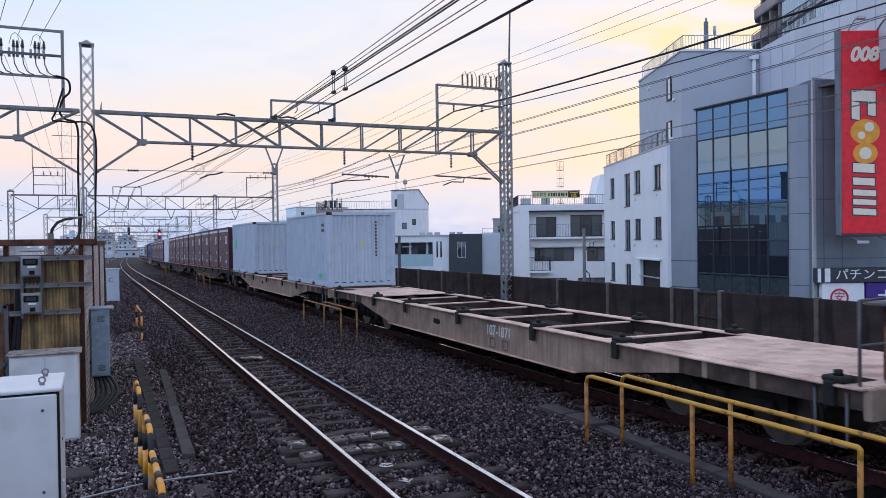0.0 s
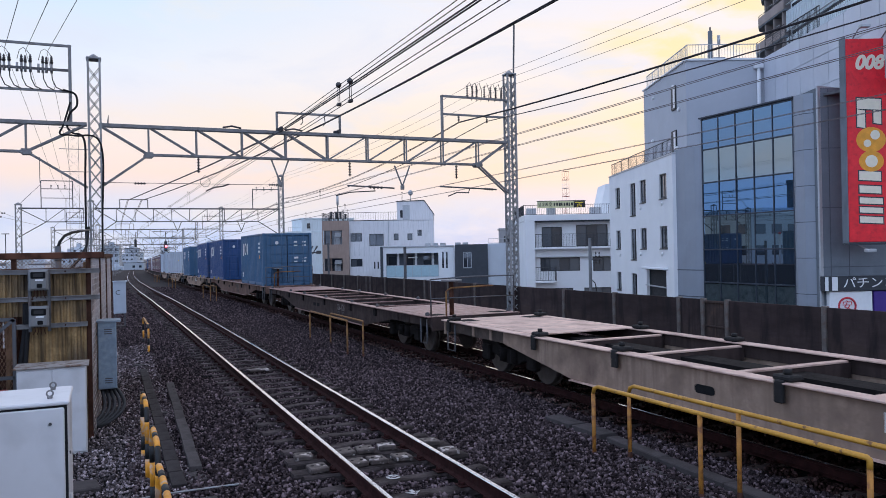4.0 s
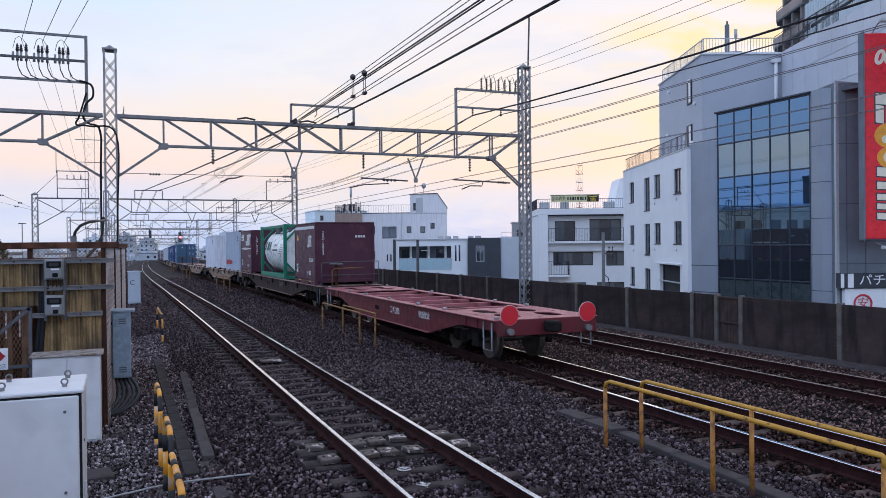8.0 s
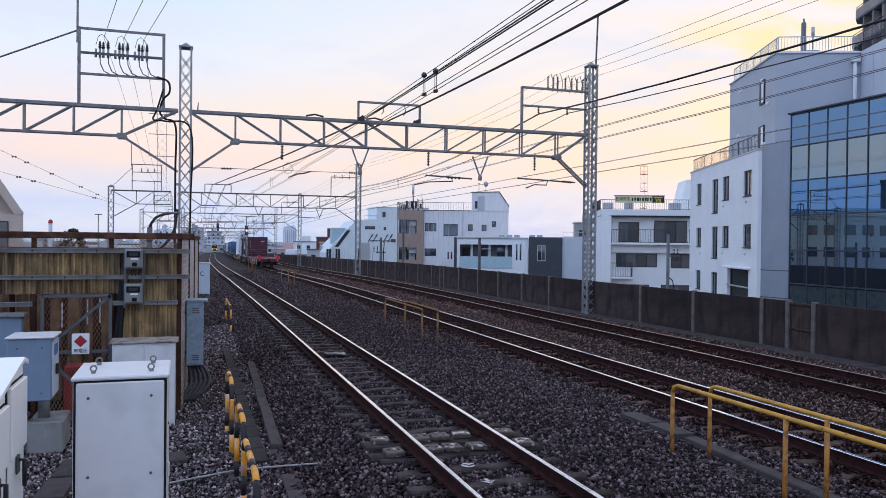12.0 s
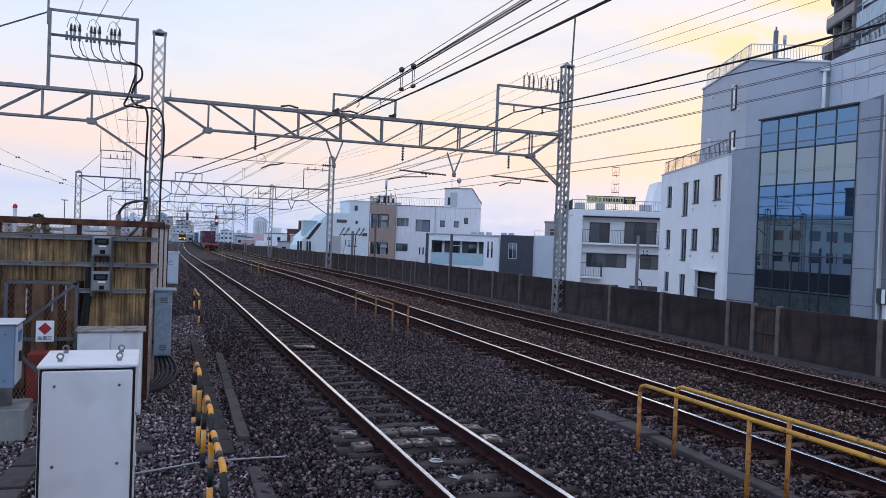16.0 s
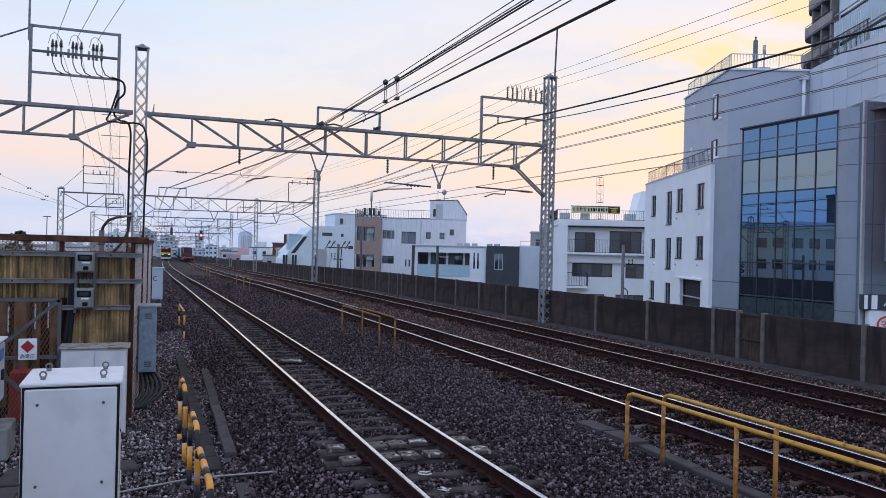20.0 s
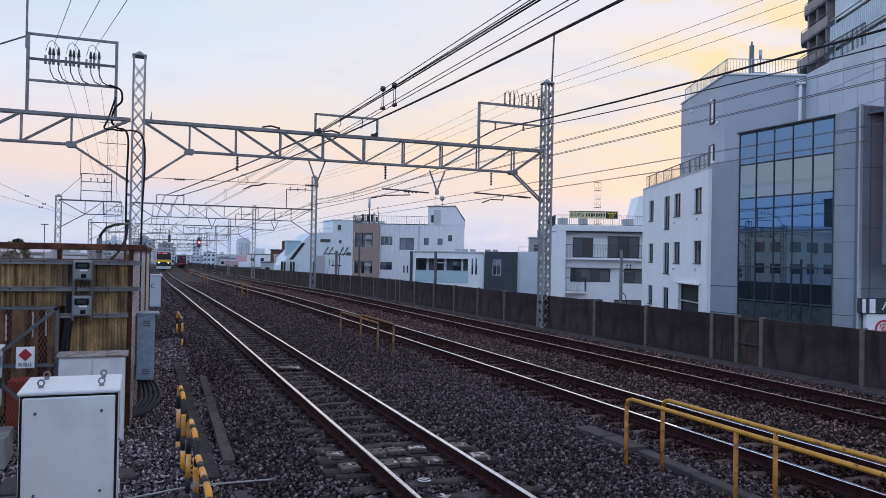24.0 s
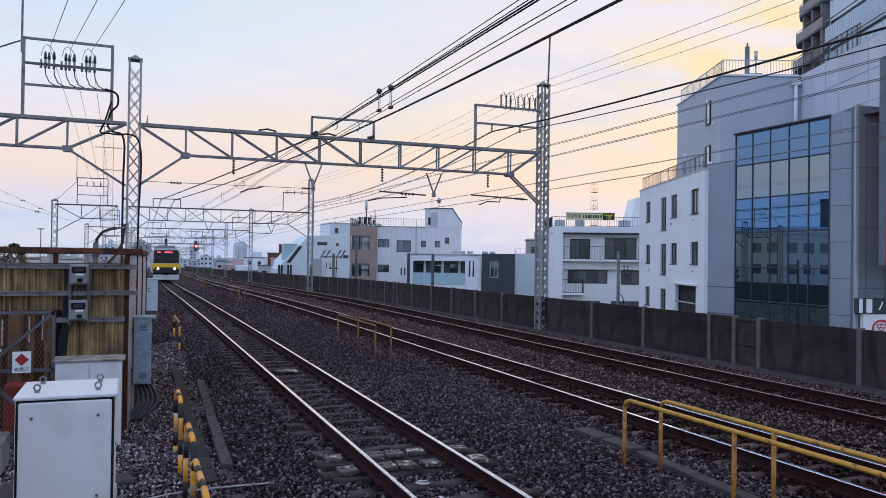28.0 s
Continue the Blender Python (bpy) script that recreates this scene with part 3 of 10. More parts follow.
# ---- boundary wall on the east side ----
def boundary_wall():
    w = thing("boundary_wall", "long dark-stained concrete panel wall with steel posts", "wall", kind="structure")
    posts = [1.3, 4.1, 6.95, 9.8, 12.67, 15.64, 16.52, 17.47, 20.45, 23.35, 26.95, 30.28, 32.98, 35.69, 38.33, 41.16, 43.56, 44.25, 45.8, 48.5]
    while posts[-1] < 420:
        posts.append(posts[-1] + 2.64)
    panel = S().cbox(-0.04, 0.04, 0.02, 0.98, -0.42, 1.29, 0.006).mesh("panel", M["fence"])
    low = S().cbox(-0.03, 0.03, 0.02, 0.98, -0.42, 1.22, 0.006).mesh("gate_panel", M["gate_rust"])
    post = S().cbox(-0.085, 0.06, -0.06, 0.06, -0.5, 1.32, 0.01).mesh("post", M["fence_post"])
    far_p, far_q = S(), S()
    for k, (y, y2) in enumerate(zip(posts, posts[1:])):
        m = pose(WALL_X + wall_shift(y), y, -0.28 + line_z(y), 0, 0, math.degrees(-math.atan2(wall_shift(y2) - wall_shift(y), y2 - y)))
        if k < 58:
            shared("gate_panel" if k == 5 else "panel", low if k == 5 else panel, w, m @ Matrix.Diagonal((1, y2 - y, 1, 1)))
            shared("post", post, w, m)
        else:
            x, z = m.translation.x, m.translation.z
            x2 = WALL_X + wall_shift(y2)
            far_p.add([(x - .04, y, z - .4), (x + .04, y, z - .4), (x + .04, y, z + 1.29), (x - .04, y, z + 1.29), (x2 - .04, y2, z - .4), (x2 + .04, y2, z - .4), (x2 + .04, y2, z + 1.29), (x2 - .04, y2, z + 1.29)],
                      [(0, 1, 2, 3), (4, 7, 6, 5), (0, 4, 5, 1), (1, 5, 6, 2), (2, 6, 7, 3), (3, 7, 4, 0)])
            far_q.box(x - 0.08, x - 0.03, y - 0.05, y + 0.05, z - 0.4, z + 1.32)
    g = pose(WALL_X + wall_shift(16.08), 16.08, -0.28)
    part("gate_rail", S().cbox(-0.07, -0.03, -0.36, 0.36, 1.2, 1.27, 0.01), M["gate_rust"], w, "steel rail over a narrow gate panel").matrix_basis = g
    part("gate_rail", S().cbox(-0.07, -0.03, -0.36, 0.36, 0.55, 0.6, 0.01), M["gate_rust"], w).matrix_basis = g
    tagged(part("far_panels", far_p, M["fence"], w), kind="stuff")
    tagged(part("far_posts", far_q, M["fence_post"], w), kind="stuff")
    kerb = S()
    ys = list(range(0, 200, 8))
    ring = [(-0.62, -0.5), (-0.62, -0.02), (-0.02, 0.0), (-0.02, -0.5)]
    v = [(WALL_X + wall_shift(y) + x, y, -0.24 + z + line_z(y)) for y in ys for x, z in ring]
    kerb.add(v, [(j * 4 + i, j * 4 + (i + 1) % 4, j * 4 + 4 + (i + 1) % 4, j * 4 + 4 + i) for j in range(len(ys) - 1) for i in range(4)])
    part("footing", kerb, M["trough"], w, "dark grey concrete footing along the wall")
    return w


def wall_shift(y):
    return line_x(y) + float(np.interp(y, [0, 12, 30, 65, 120], [0.5, 0.5, 0.3, -0.35, -0.75]))


boundary_wall()


# ---- overhead line gantries ----
def lattice_mast(name, x, y, z0, z1, w, parent, mat, d=None, step=None):
    """A square lattice mast: four angles and crossed lacing."""
    s = S()
    d = d or w
    step = step or w * 1.05
    cs = [(-w / 2, -d / 2), (w / 2, -d / 2), (w / 2, d / 2), (-w / 2, d / 2)]
    for a, b in cs:
        s.bar((x + a, y + b, z0), (x + a, y + b, z1), 0.06, 0.06)
    for (a, b), (a2, b2) in zip(cs, cs[1:] + cs[:1]):
        z, flip = z0 + 0.1, False
        while z + step < z1:
            p, q = ((a, b), (a2, b2)) if flip else ((a2, b2), (a, b))
            s.bar((x + p[0], y + p[1], z), (x + q[0], y + q[1], z + step), 0.035, 0.02)
            s.bar((x + q[0], y + q[1], z), (x + p[0], y + p[1], z + step), 0.035, 0.02)
            z, flip = z + step, not flip
    s.cbox(x - w / 2 - 0.05, x + w / 2 + 0.05, y - d / 2 - 0.05, y + d / 2 + 0.05, z1 - 0.02, z1 + 0.05, 0.02)
    s.tube((x, y, z1 + 0.05), (x, y, z1 + 0.17), w * 0.62, 4, 0.03)
    s.box(x - w / 2 - 0.1, x + w / 2 + 0.1, y - d / 2 - 0.1, y + d / 2 + 0.1, z0 - 0.1, z0 + 0.05)
    return part(name, s, mat, parent, "grey lattice steel mast")


def member(name, parent, p, q, w, mat, h=None):
    return part(name, S().bar(p, q, w, h or w), mat, parent)


def insulator(parent, p, q, r=0.05, n=5, name="insulator"):
    """A string of porcelain sheds from p to q."""
    p, q = Vector(p), Vector(q)
    s = S().tube(p, q, r * 0.35, 6)
    for i in range(n):
        a = p.lerp(q, (i + 0.3) / n)
        b = p.lerp(q, (i + 0.7) / n)
        s.tube(a, b, r, 8, r * 0.7)
    return part(name, s, M["insulator"], parent, "dark porcelain insulator")


def truss(parent, xs, y, zb, zt, mat, turn_at, knee_l=None, knee_r=None, fine=True):
    """A lattice beam: two faces of chords, posts and diagonals; braced to the masts at its knees."""
    rows = (-0.11, 0.11) if fine else (0.0,)
    x0, x1 = xs[0], xs[-1]
    e0, e1 = (knee_l if knee_l is not None else x0), (knee_r if knee_r is not None else x1)
    for dy in rows:
        member("top_chord", parent, (e0, y + dy, zt), (e1, y + dy, zt), 0.07, mat, 0.10)
        member("bottom_chord", parent, (x0, y + dy, zb), (x1, y + dy, zb), 0.055, mat, 0.065)
        for i, x in enumerate(xs):
            member("post", parent, (x, y + dy, zb), (x, y + dy, zt), 0.048, mat)
            if i + 1 < len(xs):
                a, b = (zt, zb) if (x + xs[i + 1]) / 2 < turn_at else (zb, zt)
                member("diagonal", parent, (x, y + dy, a), (xs[i + 1], y + dy, b), 0.042, mat)
        if knee_l is not None:
            member("knee_tie", parent, (x0, y + dy, zb), (knee_l, y + dy, zt), 0.055, mat)
            member("knee_brace", parent, (x0, y + dy, zb), (knee_l, y + dy, zb - 1.08), 0.058, mat)
        if knee_r is not None:
            member("knee_tie", parent, (x1, y + dy, zb), (knee_r, y + dy, zt), 0.055, mat)
            member("knee_brace", parent, (x1, y + dy, zb), (knee_r, y + dy, zb - 1.08), 0.058, mat)
        if fine:
            for x in (x0, x1):
                part("gusset", S().prism([(x - 0.17, zb - 0.03), (x - 0.1, zb - 0.1), (x + 0.1, zb - 0.1), (x + 0.17, zb - 0.03), (x + 0.12, zb + 0.08), (x - 0.12, zb + 0.08)], y + dy - 0.036, y + dy + 0.036, "y"), mat, parent)
    if fine:
        for x in xs:
            member("cross_tie", parent, (x, y - 0.11, zt), (x, y + 0.11, zt), 0.04, mat)
            member("cross_tie", parent, (x, y - 0.11, zb), (x, y + 0.11, zb), 0.04, mat)


def contact_support(g, x, y, zc, reach, mat):
    """A V hanger under the beam with the registration arm of a contact wire."""
    for dx in (-0.3, 0.3):
        member("hanger", g, (x + dx, y, zc + 0.78), (x, y, zc + 0.02), 0.045, mat)
    part("hanger_foot", S().cbox(x - 0.06, x + 0.06, y - 0.06, y + 0.06, zc - 0.1, zc + 0.06, 0.01), mat, g)
    a = S().tube((x + reach * 0.15, y, zc - 0.05), (x + reach, y, zc + 0.02), 0.028, 8)
    part("pull_arm", a, M["galv_dark"], g, "steel registration arm")
    c = S().pipe([(x + reach * 0.55, y, zc - 0.02), (x + reach * 0.50, y, zc - 0.16), (x + reach * 0.95, y, zc - 0.22), (x + reach * 1.2, y, zc - 0.34)], 0.02, 6)
    part("steady_arm", c, M["wire"], g, "bent steady arm")
    insulator(g, (x + reach * 0.36, y, zc - 0.04), (x + reach * 0.62, y, zc - 0.03), 0.055, 4)


GANTRY_Y = 26.8


def bent(points, k=6):
    """Points along a smooth curve through those given."""
    P = [Vector(p) for p in points]
    P = [P[0] * 2 - P[1]] + P + [P[-1] * 2 - P[-2]]
    out = []
    for a, b, c, d in zip(P, P[1:], P[2:], P[3:]):
        for i in range(k):
            u = i / k
            out.append(tuple(0.5 * (2 * b + (c - a) * u + (2 * a - 5 * b + 4 * c - d) * u * u + (3 * b - a - 3 * c + d) * u ** 3)))
    return out + [tuple(P[-2])]


def gantry_main():
    y, zb, zt = GANTRY_Y, 5.74, 6.64
    g = thing("gantry", "grey lattice steel gantry over the tracks with insulators and brackets", "gantry", "overhead line gantries")
    lattice_mast("mast", -3.32, y, -0.4, 8.70, 0.34, g, M["galv_mast"], step=0.46)
    lattice_mast("mast", 11.56, y, -0.4, 9.3, 0.33, g, M["galv_mast"])
    gv = M["galv"]
    truss(g, [-1.74 + 1.48 * k for k in range(9)], y, zb, zt, gv, 4.2, -3.2, 11.4)
    truss(g, [-12.2 + 1.39 * k for k in range(6)], y, zb, zt, gv, -20, -13.5, -3.55)
    # insulator frame above the west end
    for x in (-6.5, -4.0):
        member("frame_post", g, (x, y, zt), (x, y, 9.1), 0.09, gv)
    for z in (9.06, 8.30, 7.64):
        member("frame_rail", g, (-6.5, y, z), (-4.0, y, z), 0.07, gv if z != 8.30 else M["galv_dark"])
    member("frame_pole", g, (-6.55, y, 8.6), (-6.55, y, 11.5), 0.06, gv)
    member("stay", g, (-6.5, y, 9.0), (-10.5, y + 0.3, 7.2), 0.04, M["galv_dark"])
    for k, x in enumerate((-5.85, -5.28, -4.70)):
        for j, (dx, h) in enumerate(((-0.17, 0.24), (-0.05, 0.36), (0.05, 0.34), (0.19, 0.38))):
            bush = part("bushing", S().tube((x + dx, y, 8.18), (x + dx, y, 8.34 + h * 0.45), 0.04, 10, 0.032), M["galv_mast"], g, "grey bushing on the frame rail")
            if j:
                tip = S().tube((x + dx, y, 8.34 + h * 0.35), (x + dx, y, 8.34 + h), 0.042, 10, 0.022)
                for i in range(3):
                    tip.tube((x + dx, y, 8.34 + h * (0.45 + 0.17 * i)), (x + dx, y, 8.34 + h * (0.52 + 0.17 * i)), 0.054 - 0.008 * i, 10)
                part("insulator", tip, M["insulator"], bush, "dark tapered insulator")
        part("jumper", S().pipe([(x - 0.17, y, 8.56), (x - 0.1, y, 8.84), (x + 0.0, y, 8.92), (x + 0.1, y, 8.84), (x + 0.19, y, 8.7)], 0.009, 6), M["wire"], g, "thin looped jumper wire")
        for dx in (-0.05, 0.19):
            c = S().pipe([(x + dx, y - 0.05, 8.25), (x + dx + 0.02, y - 0.05, 7.98), (x + dx + 0.12, y - 0.05, 7.75), (x + dx + 0.3, y - 0.05, 7.66)], 0.016, 6)
            part("lead", c, M["wire"], g, "thin cable lead")
    cb = S().pipe(bent([(-4.2, y - 0.08, 7.68), (-3.86, y - 0.1, 7.55), (-3.82, y - 0.1, 7.2), (-4.02, y - 0.1, 6.95), (-4.1, y - 0.1, 6.55), (-3.95, y - 0.1, 6.35), (-3.62, y - 0.2, 6.1), (-3.62, y - 0.25, 4.5), (-3.62, y - 0.25, 0.0)]), 0.032, 8)
    part("cable", cb, M["rubber"], g, "thick black cable down the mast")
    cb = S().pipe(bent([(-4.0, y - 0.12, 7.3), (-4.2, y - 0.12, 6.6), (-4.3, y - 0.12, 6.3), (-3.9, y - 0.2, 6.25), (-3.15, y - 0.25, 6.0), (-3.15, y - 0.25, 3.5), (-3.22, y - 0.25, 0.0)]), 0.028, 8)
    part("cable", cb, M["rubber"], g, "thick black cable down the mast")
    # frame above the east end
    member("frame_post", g, (8.65, y, zt), (8.65, y, 8.32), 0.085, gv)
    member("frame_rail", g, (8.65, y, 8.30), (11.4, y, 8.30), 0.08, gv)
    member("frame_rail", g, (8.65, y, 7.62), (11.4, y, 7.62), 0.07, gv)
    for x in (9.72, 9.94, 10.12, 10.45, 10.72, 10.95, 11.2):
        insulator(g, (x, y, 8.34), (x, y, 8.78), 0.05, 5)
        part("lead", S().pipe([(x, y, 8.76), (x + 0.12, y, 8.9), (x + 0.22, y, 8.6), (x + 0.18, y, 8.2)], 0.012, 6), M["wire"], g)
    for x in (9.34, 10.54):
        insulator(g, (x, y, 7.6), (x, y, 7.36), 0.05, 4)
    member("top_pole", g, (11.75, y, 9.2), (11.82, y, 11.3), 0.05, M["galv_dark"])
    # feeder frame in the middle
    member("frame_post", g, (2.42, y, zt), (2.42, y, 7.36), 0.07, gv)
    member("frame_post", g, (4.66, y, zt), (4.66, y, 7.36), 0.07, gv)
    member("frame_rail", g, (2.42, y, 7.34), (4.66, y, 7.34), 0.07, gv)
    for x in (2.5, 4.55):
        insulator(g, (x, y - 0.4, zt + 0.12), (x, y + 0.4, zt + 0.12), 0.06, 5)
        part("clamp", S().cbox(x - 0.12, x + 0.12, y - 0.05, y + 0.05, zt + 0.05, zt + 0.16, 0.01), M["insulator"], g)
    for x in (3.3, 4.1):
        part("drop_link", S().pipe([(x, y, 7.3), (x + 0.03, y, 7.05), (x - 0.05, y, 6.95)], 0.015, 6), M["wire"], g)
    for dx in (-0.3, 0.3):
        member("hanger", g, (2.5 + dx, y, 5.72), (2.5, y, 4.92), 0.045, gv)
    part("hanger_foot", S().cbox(2.44, 2.56, y - 0.06, y + 0.06, 4.78, 4.94, 0.01), gv, g)
    part("span_wire", S().tube((-3.2, y, 4.83), (2.5, y, 4.84), 0.009, 5), M["wire"], g, "thin cross wire between mast and hanger")
    insulator(g, (-2.2, y, 4.82), (-1.85, y, 4.82), 0.05, 4)
    insulator(g, (2.1, y, 4.84), (2.42, y, 4.84), 0.05, 4)
    part("steady_arm", S().pipe([(0.78, y, 4.84), (0.55, y, 4.76), (0.3, y, 4.73), (0.02, y, 4.6)], 0.024, 6), M["wire"], g, "bent steady arm")
    part("hanger_loop", S().pipe([(0, y, 5.12), (-0.13, y, 5.0), (-0.16, y, 4.86), (-0.05, y, 4.74), (0.1, y, 4.76), (0.17, y, 4.9), (0.1, y, 5.03), (0, y, 5.12)], 0.009, 5), M["wire"], g)
    contact_support(g, 7.0, y, 4.84, -2.1, gv)
    a = S().tube((10.9, y, 4.80), (8.5, y, 4.88), 0.028, 8)
    part("pull_arm", a, M["galv_dark"], g, "steel registration arm")
    insulator(g, (10.75, y, 4.80), (10.35, y, 4.82), 0.055, 4)
    part("steady_arm", S().pipe([(9.75, y, 4.84), (9.7, y, 4.66), (9.2, y, 4.66), (8.85, y, 4.52)], 0.022, 6), M["wire"], g, "bent steady arm")
    for x in (-0.2, 5.0, 9.2):
        insulator(g, (x, y, zb - 0.05), (x, y, zb - 0.55), 0.06, 5)
    for x in (0.9, 3.0):
        part("top_fitting", S().pipe([(x - 0.3, y, zt + 0.10), (x, y, zt + 0.16), (x + 0.3, y, zt + 0.10)], 0.03, 6), M["wire"], g)
    part("top_horn", S().tube((-2.95, y, zt), (-2.92, y, zt + 0.32), 0.035, 6, 0.012), gv, g)
    return g


gantry_main()


def gantry_far(y, x_west):
    """A plainer gantry further along the line."""
    dx, dz = line_x(y), line_z(y)
    g = thing("gantry", "grey lattice steel gantry further along the line", "gantry", "overhead line gantries", m=pose(dx, y, dz, 0, 0, heading(y)))
    zb, zt = 5.2, 6.18
    gv = M["galv_dark"]
    for x, zm in ((x_west, 6.42), (-3.62, 6.7), (10.35, 8.8)):
        lattice_mast("mast", x, 0, -0.4, zm, 0.36, g, M["galv_mast"], step=0.6)
    n = 9
    truss(g, [-1.9 + 1.3 * k for k in range(n)], 0, zb, zt, gv, 3.5, -3.4, 10.2, False)
    k = round((-4.1 - (x_west + 1.75)) / 1.2)
    step = (-4.1 - (x_west + 1.75)) / k
    truss(g, [x_west + 1.75 + step * i for i in range(k + 1)], 0, zb, zt, gv, -20, x_west, None, False)
    for xa, xb, zh in ((-6.85, -4.8, 8.16), (-1.65, 0.3, 6.85), (8.1, 10.2, 7.75)):
        member("frame_post", g, (xa, 0, zt), (xa, 0, zh), 0.06, gv)
        member("frame_post", g, (xb, 0, zt), (xb, 0, zh), 0.06, gv)
        member("frame_rail", g, (xa, 0, zh), (xb, 0, zh), 0.06, gv)
    for z in (7.58, 6.92):
        member("frame_rail", g, (-6.85, 0, z), (-4.8, 0, z), 0.05, gv)
    member("frame_pole", g, (-6.9, 0, 8.0), (-6.9, 0, 9.85), 0.045, gv)
    member("stay", g, (-6.85, 0, 7.9), (x_west, 0, 6.4), 0.03, gv)
    for x in (-6.2, -5.75, -5.3, 8.4, 9.0, 9.6):
        insulator(g, (x, 0, 7.6), (x, 0, 7.88 if x < 0 else 7.95), 0.06, 3)
    for x, r in ((2.4, -1.8), (7.2, -1.8)):
        for d in (-0.3, 0.3):
            member("hanger", g, (x + d, 0, zb), (x, 0, zb - 0.75), 0.05, gv)
        member("pull_arm", g, (x, 0, zb - 0.8), (x + r, 0, zb - 0.75), 0.05, gv)
    return g


for k, gy in enumerate((62.5, 99.0, 134.0, 169.0, 205.0, 241.0, 277.0, 313.0)):
    gantry_far(gy, -8.3 if k < 3 else -7.4)


# ---- overhead wires ----
SPANS = [-14.0, GANTRY_Y, 62.5, 99.0, 134.0, 169.0, 205.0, 241.0, 277.0, 313.0]


def wire(name, x, z, sag, r, label, group="overhead wires", zig=0.0, far=None, head=None, mat="wire"):
    """A wire hung from gantry to gantry: x, z at the first one, far = x, z from the second on, head = x, z behind the eye."""
    s = S()
    pts = []
    xs = [head or (x, z), (x, z)] + [far or (x, z)] * (len(SPANS) - 2)
    for i, (a, b) in enumerate(zip(SPANS, SPANS[1:])):
        n = 10 if i < 2 else 4
        for k in range(n):
            f = k / n
            y = a + (b - a) * f
            off = zig * ((1 if i % 2 else -1) * (1 - 2 * f)) if i else 0.0
            pts.append((xs[i][0] + (xs[i + 1][0] - xs[i][0]) * f + off + line_x(y), y, xs[i][1] + (xs[i + 1][1] - xs[i][1]) * f + line_z(y) - 4 * sag * f * (1 - f)))
    pts.append((xs[-1][0] + line_x(SPANS[-1]), SPANS[-1], xs[-1][1] + line_z(SPANS[-1])))
    s.pipe(pts, r, 6)
    return solid(name, s, M[mat], label, "wire", group)


def catenary(cx, zc, zm, far):
    mat = "thin_wire" if cx else "wire"
    for e in (-0.04, 0.04):
        wire("contact_wire", cx + e, zc, 0.0, 0.0055, "taut copper contact wire above a track", zig=0.12, mat=mat)
        wire("messenger_wire", cx + e, zm, 0.02, 0.0055, "dark messenger wire close above a contact wire", far=(cx + e, far), mat=mat)
    d = S()
    for i, (a, b) in enumerate(zip(SPANS[:5], SPANS[1:5])):
        for k in range(1, 5) if i else ():
            y = a + (b - a) * (k - 0.4) / 4.2
            top = zm if i == 0 else far
            for e in (-0.04, 0.04):
                d.tube((cx + e + line_x(y), y + e, zc + line_z(y)), (cx + e + line_x(y), y + e, top + line_z(y)), 0.004, 4)
                d.ball((cx + e + line_x(y), y + e, top + line_z(y)), 0.022, 6)
    tagged(solid("dropper_wires", d, M["wire"], "thin droppers with clamps between messenger and contact wire", "wire", "overhead wires"), kind="stuff")


catenary(0.0, 4.60, 4.88, 4.95)
catenary(5.26, 4.76, 5.03, 5.05)
catenary(8.93, 4.70, 4.98, 5.05)
# round weights on the messenger over the near track
for e, y in ((-0.04, 10.75), (0.04, 10.45)):
    w = thing("wire_weight", "round black weight on a messenger wire with a hanging link", "weight", "wire weights", m=pose(e, y, 4.87))
    part("ball", S().ball((0, 0, 0), 0.042, 14), M["insulator"], w)
    part("link", S().tube((-0.012, 0, -0.03), (-0.012, 0, -0.27), 0.005, 5), M["wire"], w)
    part("link", S().tube((0.014, 0, -0.03), (0.014, 0, -0.27), 0.005, 5), M["wire"], w)
    part("clamp", S().cbox(-0.03, 0.03, -0.04, 0.04, -0.30, -0.26, 0.008), M["insulator"], w)
LX = line_x(62.5)
for e in (-0.035, 0.035):
    wire("feeder_wire", 2.51 + e, 6.67, 0.13, 0.017, "thick dark feeder cable above the gantry beam", far=(-1.35 - LX + e, 6.8))
    wire("feeder_wire", 4.20 + e * 0.8, 7.09, 0.27, 0.016, "thick dark feeder cable above the gantry beam", far=(-0.4 - LX + e, 6.8))
wire("feeder_wire", 9.34, 7.34, 0.58, 0.015, "thick dark feeder cable under an arm", far=(10.3 - LX, 7.05))
wire("feeder_wire", 9.37, 7.325, 0.58, 0.012, "thick dark feeder cable under an arm", far=(10.36 - LX, 7.0))
wire("feeder_wire", 10.54, 7.43, 0.62, 0.016, "thick dark feeder cable under an arm", far=(10.5 - LX, 6.7))
for x in (9.75, 10.43, 11.21):
    wire("line_wire", x, 8.74, 0.40, 0.006, "thin power line above the arms", mat="thin_wire")
